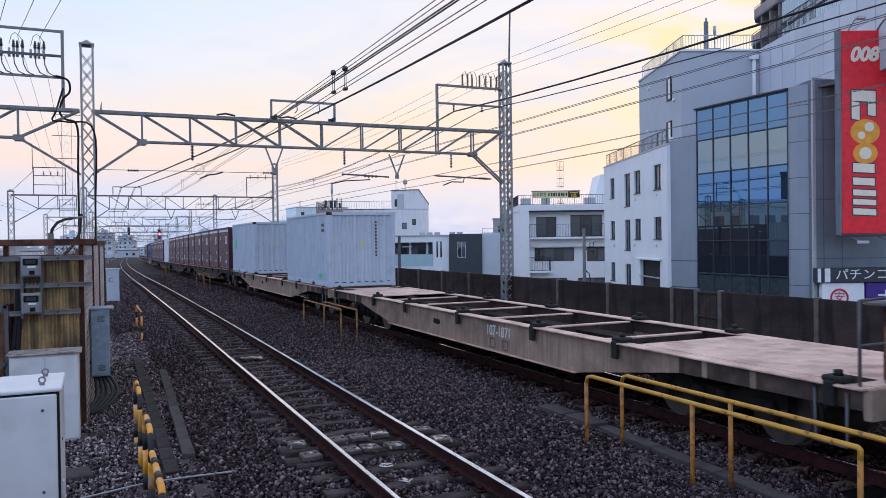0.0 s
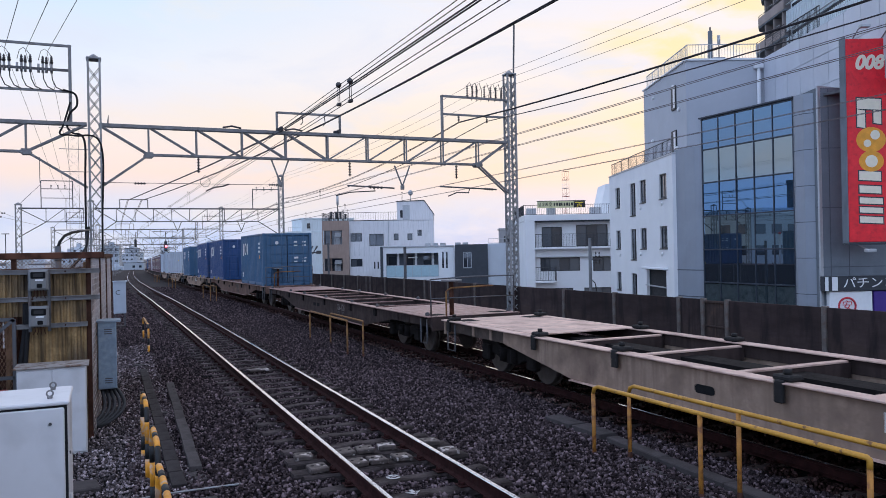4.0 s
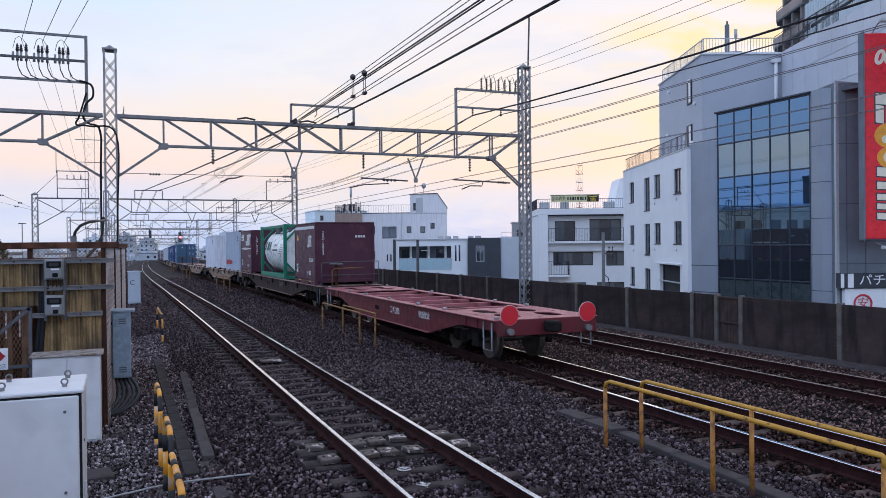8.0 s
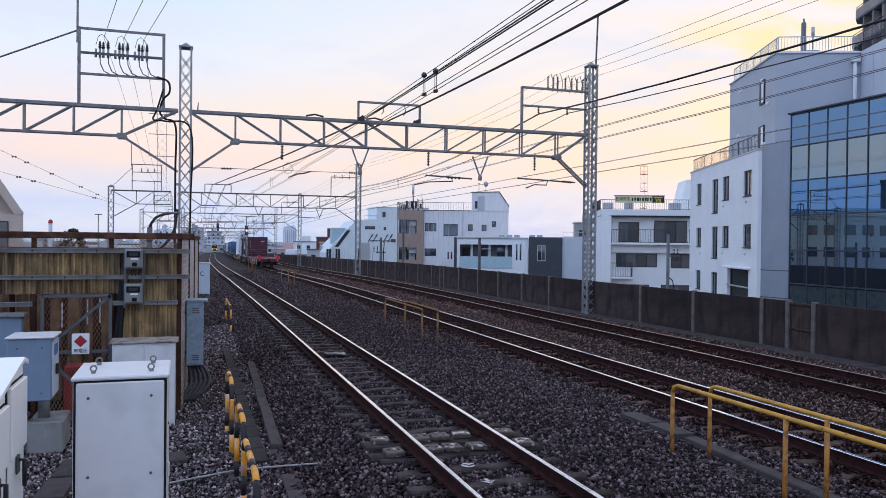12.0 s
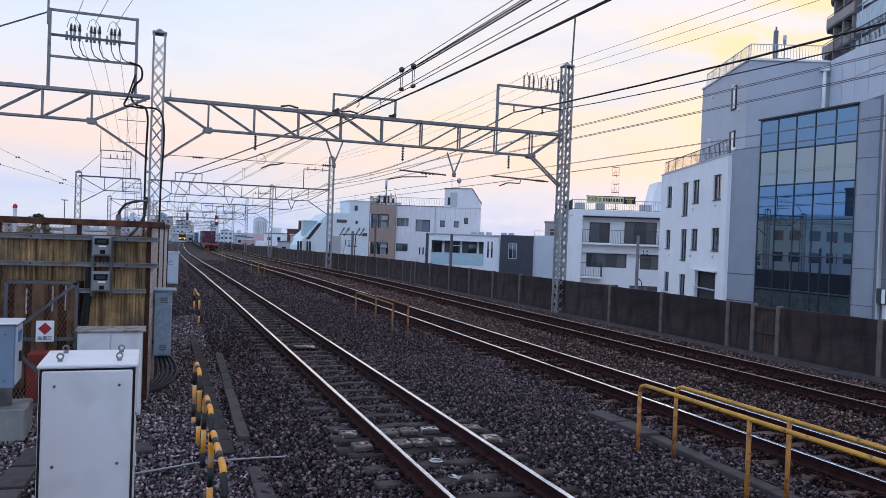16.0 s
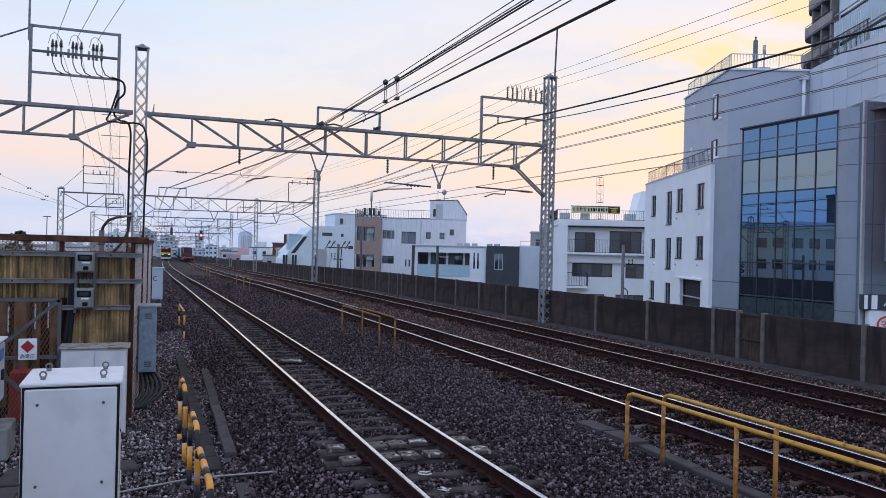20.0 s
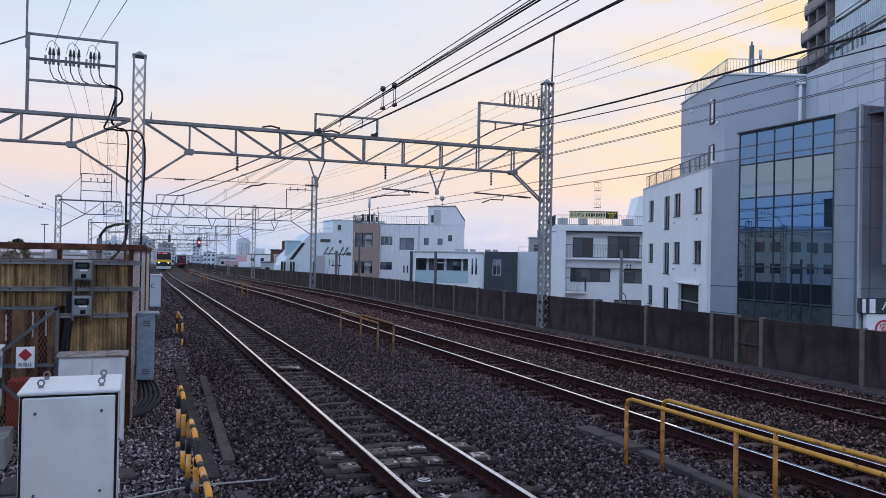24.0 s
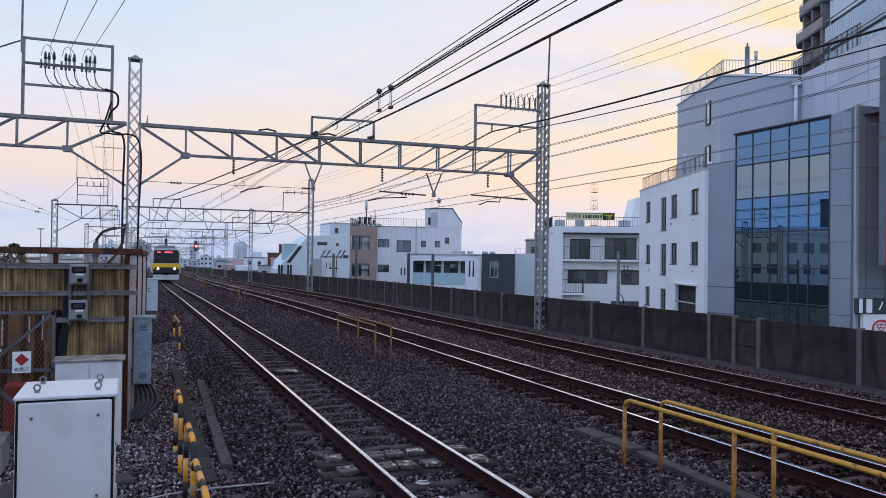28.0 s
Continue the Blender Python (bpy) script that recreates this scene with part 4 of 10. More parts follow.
# three thin lines to the western frame, slanting in from behind
for x, x20, z20 in ((-5.78, -4.94, 7.91), (-5.21, -4.39, 7.97), (-4.62, -3.85, 8.02)):
    wire("line_wire", x, 8.82, 0.0, 0.008, "thin power line slanting to the insulator frame", head=(x + (x20 - x) * 6, 8.82 + (z20 - 8.82) * 6), far=(x - 0.2, 8.2), mat="thin_wire")
for p, q, ys in (((-20.4, 5.0, 10.62), (-8.81, 62.5, 5.39), (46.6, 48.2, 51.8, 56.8, 60.2)), ((-23.6, 5.0, 8.26), (-7.41, 62.5, 4.84), (46.8, 48.4, 56.5))):
    lw = thing("line_wire", "thin power line with small spacers west of the tracks", "wire", "overhead wires")
    bend = [(p[0] + (q[0] - p[0]) * f, p[1] + (q[1] - p[1]) * f, p[2] + (q[2] - p[2]) * f - 0.25 * f * (1 - f)) for f in [i / 16 for i in range(17)]]
    part("conductor", S().pipe(bend, 0.009, 5), M["wire"], lw)
    for yy in ys:
        f = (yy - p[1]) / (q[1] - p[1])
        x, z = p[0] + (q[0] - p[0]) * f, p[2] + (q[2] - p[2]) * f - 0.25 * f * (1 - f)
        for xx in (x - 0.06, x + 0.08):
            part("spacer", S().tube((xx - 0.04, yy, z - 0.02), (xx + 0.04, yy, z - 0.02), 0.05, 8), M["insulator"], lw, "small dark spacer")


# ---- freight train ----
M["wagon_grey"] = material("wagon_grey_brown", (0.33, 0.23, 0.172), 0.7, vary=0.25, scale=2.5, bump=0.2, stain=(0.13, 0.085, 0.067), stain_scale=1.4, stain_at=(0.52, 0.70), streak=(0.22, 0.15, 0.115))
# darker brown for the sill ends over the bogies
M["wagon_end_brown"] = material("wagon_brake_grime", (0.075, 0.055, 0.047), 0.8, vary=0.35, scale=3, bump=0.3, stain=(0.14, 0.10, 0.08), stain_scale=2.5)
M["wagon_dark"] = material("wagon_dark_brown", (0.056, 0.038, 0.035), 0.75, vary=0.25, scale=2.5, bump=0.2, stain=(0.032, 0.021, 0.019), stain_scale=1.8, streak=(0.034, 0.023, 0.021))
M["wagon_rust"] = material("wagon_rust_brown", (0.165, 0.098, 0.078), 0.75, vary=0.25, scale=2.5, bump=0.2, stain=(0.075, 0.043, 0.034), stain_scale=1.8, streak=(0.095, 0.06, 0.048))
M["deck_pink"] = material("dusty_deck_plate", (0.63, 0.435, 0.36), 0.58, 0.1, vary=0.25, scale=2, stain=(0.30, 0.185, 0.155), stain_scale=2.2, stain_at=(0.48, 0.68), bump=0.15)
M["deck_brown"] = material("worn_brown_deck", (0.33, 0.195, 0.17), 0.5, 0.05, vary=0.3, scale=3, stain=(0.13, 0.05, 0.04), stain_scale=4, bump=0.15)
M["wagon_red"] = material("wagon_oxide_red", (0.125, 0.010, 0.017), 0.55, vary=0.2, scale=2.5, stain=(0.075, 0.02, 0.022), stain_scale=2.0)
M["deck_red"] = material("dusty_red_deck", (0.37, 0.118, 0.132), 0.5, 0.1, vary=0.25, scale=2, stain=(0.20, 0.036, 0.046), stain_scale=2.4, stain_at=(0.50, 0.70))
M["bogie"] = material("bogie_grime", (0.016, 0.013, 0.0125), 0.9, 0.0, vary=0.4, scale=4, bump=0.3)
M["wheel"] = material("wheel_steel", (0.12, 0.10, 0.09), 0.55, 0.7, vary=0.3, scale=5)
M["lock"] = material("container_lock_black", (0.03, 0.028, 0.028), 0.7, 0.3, vary=0.3)
M["mark_white"] = material("white_stencil", (0.66, 0.65, 0.64), 0.6, vary=0.05, scale=20)
M["mark_faded"] = material("faded_white_stencil", (0.21, 0.185, 0.175), 0.7, vary=0.3, scale=14, stain=(0.10, 0.08, 0.072), stain_scale=7, stain_at=(0.48, 0.60))
M["mark_dark"] = material("dark_stencil", (0.06, 0.055, 0.06), 0.6, vary=0.15)
M["mark_red"] = material("red_stencil", (0.55, 0.035, 0.05), 0.55, vary=0.15, scale=15)
M["mark_green"] = material("green_stencil", (0.10, 0.55, 0.32), 0.6, vary=0.2, scale=10)
M["mark_teal"] = material("teal_logo", (0.012, 0.10, 0.085), 0.5, vary=0.1)
M["mark_yellow"] = material("yellow_mark", (0.75, 0.55, 0.05), 0.5, vary=0.1)
M["deep_blue"] = material("container_deep_blue", (0.010, 0.052, 0.165), 0.48, vary=0.12, scale=2, stain=(0.032, 0.075, 0.21), stain_scale=2, streak=(0.03, 0.065, 0.17))
M["steel_blue"] = material("container_steel_blue", (0.040, 0.112, 0.210), 0.52, vary=0.12, scale=2, stain=(0.07, 0.13, 0.22), stain_scale=2, streak=(0.065, 0.115, 0.18))
M["pale_blue"] = material("container_pale_blue", (0.44, 0.49, 0.57), 0.55, vary=0.06, scale=2, stain=(0.36, 0.40, 0.46), stain_scale=2.4, streak=(0.38, 0.43, 0.50))
M["white_cont"] = material("container_white", (0.72, 0.73, 0.80), 0.5, vary=0.05, scale=2, streak=(0.52, 0.52, 0.55))
M["maroon"] = material("container_maroon", (0.066, 0.012, 0.032), 0.5, vary=0.12, scale=2, stain=(0.11, 0.03, 0.045), stain_scale=2.5, streak=(0.06, 0.012, 0.026))
M["tank_white"] = material("tank_white_paint", (0.90, 0.89, 0.87), 0.32, 0.0, vary=0.05, scale=1.5, stain=(0.66, 0.63, 0.59), stain_scale=1.6, stain_at=(0.54, 0.76))
M["tank_green"] = material("tank_frame_green", (0.008, 0.20, 0.12), 0.48, vary=0.15, scale=3, stain=(0.03, 0.12, 0.08), stain_scale=3)
M["disc_red"] = material("red_tail_disc", (0.60, 0.015, 0.03), 0.4, vary=0.06)
M["frame_pale"] = material("pale_rim_paint", (0.55, 0.42, 0.42), 0.5, vary=0.1)
M["orange"] = material("orange_plate", (0.72, 0.28, 0.03), 0.5, vary=0.1)

RAIL2 = -0.15
TAIL = [(0, -132.3), (5, -41.05), (6, -22.97), (8, 14.0), (9, 32.4), (10, 50.6), (12, 84.0), (15, 129.0), (17, 155.5), (19, 180.0), (21, 204.0), (24, 238.0), (28, 282.0)]


def tail_at(t):
    ts, ds = [a for a, b in TAIL], [b for a, b in TAIL]
    return float(np.mean([np.interp(min(28, max(0, t + k)), ts, ds) + (18.25 * (t + k) if t + k < 0 else 0) + (11.0 * (t + k - 28) if t + k > 28 else 0)
                          for k in (-0.6, -0.3, 0, 0.3, 0.6)]))


MOVING = []          # thing, metres ahead of the train's tail, height over rail


def on_train(ob, s, z=0.0):
    MOVING.append((ob, s, z))
    return ob


def bogie(parent, y):
    b = part("bogie", S().box(-0.35, 0.35, y - 0.25, y + 0.25, 0.42, 0.68), M["bogie"], parent, "grimy cast-steel bogie")
    for sx in (-1, 1):
        fr = S()
        fr.prism([(y - 1.25, 0.52), (y - 1.25, 0.68), (y - 0.7, 0.74), (y - 0.35, 0.60), (y + 0.35, 0.60), (y + 0.7, 0.74), (y + 1.25, 0.68), (y + 1.25, 0.52), (y + 0.5, 0.40), (y + 0.3, 0.30), (y - 0.3, 0.30), (y - 0.5, 0.40)],
                 sx * 0.82 - 0.06, sx * 0.82 + 0.06)
        part("side_frame", fr, M["bogie"], b)
        for k in (-1, 1):
            ax = S().cbox(sx * 0.90 - 0.07, sx * 0.90 + 0.09, y + k * 0.95 - 0.16, y + k * 0.95 + 0.16, 0.28, 0.60, 0.03)
            part("axle_box", ax, M["bogie"], b)
            part("spring", S().tube((sx * 0.90, y + k * 0.22, 0.34), (sx * 0.90, y + k * 0.22, 0.60), 0.09, 8), M["bogie"], b)
    for k in (-0.95, 0.95):
        w = S()
        for sx in (-1, 1):
            w.tube((sx * 0.50, y + k, 0.43), (sx * 0.62, y + k, 0.43), 0.43, 20)
            w.tube((sx * 0.46, y + k, 0.43), (sx * 0.50, y + k, 0.43), 0.455, 20)
        w.tube((-0.85, y + k, 0.43), (0.85, y + k, 0.43), 0.075, 8)
        part("wheelset", w, M["wheel"], b, "worn steel wheels on an axle")
    return b


def stencil(parent, x, y, z, text, size, mat, side=-1, squeeze=0.9, turn=0):
    """Writing on a side that faces west (side -1) or on the end that faces south (side 0)."""
    m = pose(x, y, z, 90, 0, -90 if side < 0 else 0) if not turn else pose(x, y, z, 90, turn, 0)
    return words("writing", text, mat, parent, m, size, "CENTER", 0.003, squeeze)


def oval_plate(s, x0, x1, y0, y1, rx, ry, z0, z1, n=32):
    """A rectangle of plate with an oval hole through its middle."""
    cx, cy, hx, hy = (x0 + x1) / 2, (y0 + y1) / 2, (x1 - x0) / 2, (y1 - y0) / 2
    rim, hole = [], []
    for i in range(n):
        a = 2 * math.pi * (i + 0.5) / n
        u, v = math.cos(a), math.sin(a)
        k = max(abs(u), abs(v))
        rim.append((cx + hx * u / k, cy + hy * v / k))
        hole.append((cx + rx * u, cy + ry * v))
    pts = [(x, y, z1) for x, y in rim] + [(x, y, z1) for x, y in hole] + [(x, y, z0) for x, y in rim] + [(x, y, z0) for x, y in hole]
    f = []
    for i in range(n):
        j = (i + 1) % n
        f += [(i, j, n + j, n + i), (3 * n + i, 3 * n + j, 2 * n + j, 2 * n + i), (n + i, n + j, 3 * n + j, 3 * n + i)]
    return s.add(pts, f)


def flat_wagon(body, deck, number, length=20.4, grey_deck=True, tall_rail=True):
    """A container flat wagon with fish-bellied sills; the origin lies on the rail at mid length."""
    w = thing("flat_wagon", "long %s container flat wagon with fish-bellied sides" % body[1], "railway wagon", "freight wagons")
    mb, md = M[body[0]], M[deck]
    h = length / 2 - 0.42
    top, thin = 1.0, 0.76
    lp, lt = 0.22 * length, 0.34 * length
    for sx in (-1, 1):
        ring = [(-h, thin + 0.02), (-lt, thin), (-lp, 0.40), (lp, 0.40), (lt, thin), (h, thin + 0.02), (h, top), (-h, top)]
        if body[0] == "wagon_grey":
            for k in (-1, 1):
                end = [(k * lt, thin), (k * h, thin + 0.02), (k * h, top), (k * lt, top)]
                part("sill_end", S().prism(end, sx * 1.16 - 0.03, sx * 1.16 + 0.03), M["wagon_end_brown"], w, "darker brown end of the side sill over the bogie")
            ring = [(-lt, thin), (-lp, 0.40), (lp, 0.40), (lt, thin), (lt, top), (-lt, top)]
        part("side_sill", S().prism(ring, sx * 1.16 - 0.03, sx * 1.16 + 0.03), mb, w, "deep fish-bellied side sill")
        # lining plates: rust and the shade inside the frame in one dark colour
        if body[0] != "wagon_red":
            part("inner_web", S().box(sx * 1.12 - 0.008, sx * 1.12 + 0.008, -h + 0.1, h - 0.1, thin + 0.03, top - 0.004), M["wagon_dark"], w, "inner sill web painted dark for rust and inside shade")
        fl = S().cbox(sx * 1.16 - 0.13, sx * 1.16 + 0.10, -h, h, top, top + 0.025, 0.006)
        fl.prism([(-lp, 0.385), (lp, 0.385), (lp, 0.40), (-lp, 0.40)], sx * 1.16 - 0.1, sx * 1.16 + 0.1)
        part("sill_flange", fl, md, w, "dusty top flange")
    part("centre_sill", S().box(-0.22, 0.22, -h, h, 0.62, 0.90), M["bogie"], w)
    plate_l = 0.19 * length
    for k in (-1, 1):
        a, b = sorted((k * h, k * (h - plate_l)))
        pl = S()
        if grey_deck:
            pl.box(-1.03, 1.03, a, b, top + 0.002, top + 0.022)
        else:
            # end plate with four oval openings
            e0, e1 = a + 0.30, b - 0.25
            pl.box(-1.03, 1.03, a, e0, top + 0.002, top + 0.022)
            pl.box(-1.03, 1.03, e1, b, top + 0.002, top + 0.022)
            half = (e1 - e0) / 2
            for x0, x1 in ((-1.03, 0.0), (0.0, 1.03)):
                for ya in (e0, e0 + half):
                    oval_plate(pl, x0, x1, ya, ya + half, 0.24, half / 2 - 0.10, top + 0.002, top + 0.022)
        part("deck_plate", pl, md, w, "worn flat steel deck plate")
        part("end_beam", S().cbox(-1.2, 1.2, k * h - 0.05, k * h + 0.05, 0.68, top + 0.02, 0.01), mb, w)
        bogie(w, k * (h - 2.55))
        cp = S().cbox(-0.13, 0.13, min(k * h, k * (h + 0.4)), max(k * h, k * (h + 0.4)), 0.76, 0.98, 0.03)
        part("coupler", cp, M["bogie"], w, "grimy knuckle coupler")
        for sx in (-1, 1):
            st = S().pipe([(sx * 1.22, k * (h - 0.22), 0.95), (sx * 1.22, k * (h - 0.22), 0.36), (sx * 1.22, k * (h - 0.62), 0.36), (sx * 1.22, k * (h - 0.62), 0.95)], 0.018, 6)
            part("step", st, M["galv_mast"] if body[0] == "wagon_red" else M["galv_dark"], w, "bent steel footstep")
    if body[0] != "wagon_red":
        for k in (-0.455, 0.455):
            for sx in (-1, 1):
                # flat dark patch on the deck, painted for the shade of a well
                part("lock_well", S().box(sx * 0.85 - 0.2, sx * 0.85 + 0.2, k * length - 0.22, k * length + 0.22, top + 0.0215, top + 0.0245), M["dark"], w, "flat dark patch painted as the shade of a lock well")
    n = 6
    for i in range(n):
        y = -(h - plate_l) + (2 * (h - plate_l)) * (i + 0.5) / n
        # member bodies painted dark for the shade between the sills
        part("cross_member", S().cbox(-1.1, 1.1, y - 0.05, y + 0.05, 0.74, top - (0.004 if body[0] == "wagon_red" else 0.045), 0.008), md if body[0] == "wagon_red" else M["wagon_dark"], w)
        if body[0] != "wagon_red":
            wide = 0.06 if body[0] == "wagon_grey" else 0.022
            part("member_cap", S().cbox(-1.03, 1.03, y - wide, y + wide, top - 0.043, top - 0.012, 0.006), md, w, "dusty cap strip of a cross member")
    for k in (-0.62, 0.62):
        part("long_member", S().cbox(k - 0.04, k + 0.04, -(h - plate_l), h - plate_l, 0.62, 0.78, 0.008), M["bogie"], w)
    # sheet added to hide the ballast and paint the frame's inside in shade
    part("floor_pan", S().box(-1.08, 1.08, -(h - plate_l), h - plate_l, 0.56, 0.60), M["bogie"], w, "added dark sheet that paints the shade between the sills")
    for yk in (-0.46, -0.275, -0.155, 0.0, 0.155, 0.275, 0.46):
        for sx in (-1, 1):
            lk = S().cbox(sx * 1.13 - 0.11, sx * 1.13 + 0.11, yk * length - 0.14, yk * length + 0.14, top + 0.03, top + 0.10, 0.02)
            if body[0] == "wagon_red":
                part("lock_stud", S().tube((sx * 1.13, yk * length, top + 0.02), (sx * 1.13, yk * length, top + 0.085), 0.06, 10, 0.045), M["galv_mast"], w, "small steel locking stud")
                continue
            if body[0] != "wagon_grey":
                st = part("lock_stud", S().tube((sx * 1.13, yk * length, top + 0.02), (sx * 1.13, yk * length, top + 0.075), 0.06, 10).tube((sx * 1.13, yk * length, top + 0.075), (sx * 1.13, yk * length, top + 0.11), 0.06, 10, 0.02), M["galv_dark"], w, "domed steel locking stud")
                part("lock_housing", S().cbox(sx * 1.20 - 0.04, sx * 1.20 + 0.05, yk * length - 0.10, yk * length + 0.10, top - 0.24, top - 0.03, 0.02), M["bogie"], st, "grimy lock housing")
                continue
            lk.tube((sx * 1.13, yk * length, top + 0.10), (sx * 1.13, yk * length, top + 0.16), 0.05, 6)
            lk.cbox(sx * 1.27 - 0.03, sx * 1.27 + 0.03, yk * length - 0.07, yk * length + 0.07, top - 0.22, top + 0.05, 0.015)
            part("container_lock", lk, M["lock"], w, "black container locking lug")
    # hand brake platform and rail at the south end
    if tall_rail:
        y = -h + 0.12
        r = S().pipe([(-1.15, y, 1.0), (-1.15, y, 1.92), (-0.1, y, 1.96), (1.15, y, 1.96), (1.15, y, 1.0)], 0.02, 6)
        r.tube((-1.15, y, 1.45), (1.15, y, 1.45), 0.016, 6)
        part("end_rail", r, M["galv_dark"], w, "bent tube hand rail")
        r2 = S().pipe([(-0.75, y - 0.02, 1.0), (-0.75, y - 0.02, 1.62), (-0.62, y - 0.02, 1.70), (0.55, y - 0.02, 1.72)], 0.022, 6)
        part("hand_rail", r2, M["yellow_rust"], w, "yellow and grey hand rail")
        bs = S().tube((-0.55, y + 0.1, 1.0), (-0.55, y + 0.1, 1.85), 0.06, 8)
        part("brake_stand", bs, M["rust"], w, "rusty hand brake column")
        part("brake_wheel", S().tube((-0.55, y + 0.1, 1.85), (-0.55, y + 0.1, 1.90), 0.26, 16), M["galv"], w, "flat hand brake wheel")
    if number:
        red = body[0] == "wagon_red"
        stencil(w, -1.195, -0.04 * length if red else (-0.10 if body[0] == "wagon_dark" else -0.085) * length, 0.74 if red else 0.78, number, 0.26 if red else 0.30, M["mark_faded"] if body[0] in ("wagon_dark", "wagon_rust") else M["mark_white"])
        for dy in () if red else (0.25, -0.28):
            fr = S()
            yy = (-0.10 if body[0] == "wagon_dark" else -0.085) * length + dy
            for a, b, c, d in ((yy - .11, yy + .11, .62, .64), (yy - .11, yy + .11, .44, .46), (yy - .11, yy - .09, .44, .64), (yy + .09, yy + .11, .44, .64)):
                fr.box(-1.197, -1.191, a, b, c, d)
            part("stencil_frame", fr, M["mark_white"] if body[0] == "wagon_red" else M["mark_dark"], w)
    for y0 in ((0.035, 0.06) if body[0] == "wagon_dark" else (0.055,)):
        ring = [(y0 * length + a + 0.06 * math.cos(t), 0.72 + 0.06 * math.sin(t)) for a, t0 in ((0.32, -90), (0.06, 90)) for t in [radians(t0 + 30 * i) for i in range(7)]]
        # dark oval laid on the sill, painted for the shade of a slot
        part("sill_slot", S().prism(ring, -1.1935, -1.1885), M["dark"], w, "flat dark oval painted as the shade of a sill slot")
    # pockets for the lashing gear and the rod work under the ends
    for k in (-1, 1):
        for yy in (0.405, 0.365):
            part("sill_rib", S().cbox(-1.215, -1.185, k * yy * length - 0.05, k * yy * length + 0.05, 0.77, 0.985, 0.008), mb, w, "upright rib on the sill")
        part("brake_rod", S().tube((-0.78, k * 0.10 * length, 0.50), (-0.78, k * 0.33 * length, 0.56), 0.025, 6), M["bogie"], w, "thin brake rod")
    part("air_tank", S().tube((-0.62, -1.1, 0.52), (-0.62, 0.6, 0.52), 0.19, 14), M["bogie"], w, "grimy air tank under the frame")
    return w


def corrugated(x0, x1, y0, y1, n, z0, z1, along="y", depth=0.05):
    """A wall of trapezoid folds between two ends, facing x (along y) or y (along x)."""
    p = (y1 - y0) / n
    outer, inner = [], []
    for i in range(n):
        a = y0 + i * p
        outer += [(a, 0), (a + 0.24 * p, 0), (a + 0.46 * p, depth), (a + 0.78 * p, depth)]
    outer.append((y1, 0))
    ring = outer + [(y1, depth + 0.012), (y0, depth + 0.012)]
    s = S()
    n2 = len(ring)
    if along == "y":
        sg = 1 if x1 > x0 else -1
        v = [(x0 + sg * d, a, z) for z in (z0, z1) for a, d in ring]
    else:
        sg = 1 if x1 > x0 else -1
        v = [(a, x0 + sg * d, z) for z in (z0, z1) for a, d in ring]
    f = [(i, (i + 1) % n2, n2 + (i + 1) % n2, n2 + i) for i in range(n2)]
    return s.add(v, f)


def slant(s, x, y0, z0, w, h, lean, th=0.003):
    """A slanted block on the west side."""
    ring = [(y0, z0), (y0 - w, z0), (y0 - w - lean, z0 + h), (y0 - lean, z0 + h)]
    return s.prism(ring, x - th, x + th)


def oval_ring(x, yc, zc, ry, rz, thick, lean, n=24, th=0.003):
    """A slanted oval ring on the west side."""
    v = []
    for d in (-th, th):
        for k in (0, thick):
            for i in range(n):
                a = 2 * math.pi * i / n
                z = (rz - k * 0.55) * math.sin(a)
                v.append((x + d, yc + (ry - k) * math.cos(a) - lean * z / rz * 0.5, zc + z))
    f = []
    for i in range(n):
        j = (i + 1) % n
        f += [(i, j, n + j, n + i), (2 * n + i, 3 * n + i, 3 * n + j, 2 * n + j), (i, 2 * n + i, 2 * n + j, j), (n + i, n + j, 3 * n + j, 3 * n + i)]
    return S().add(v, f)


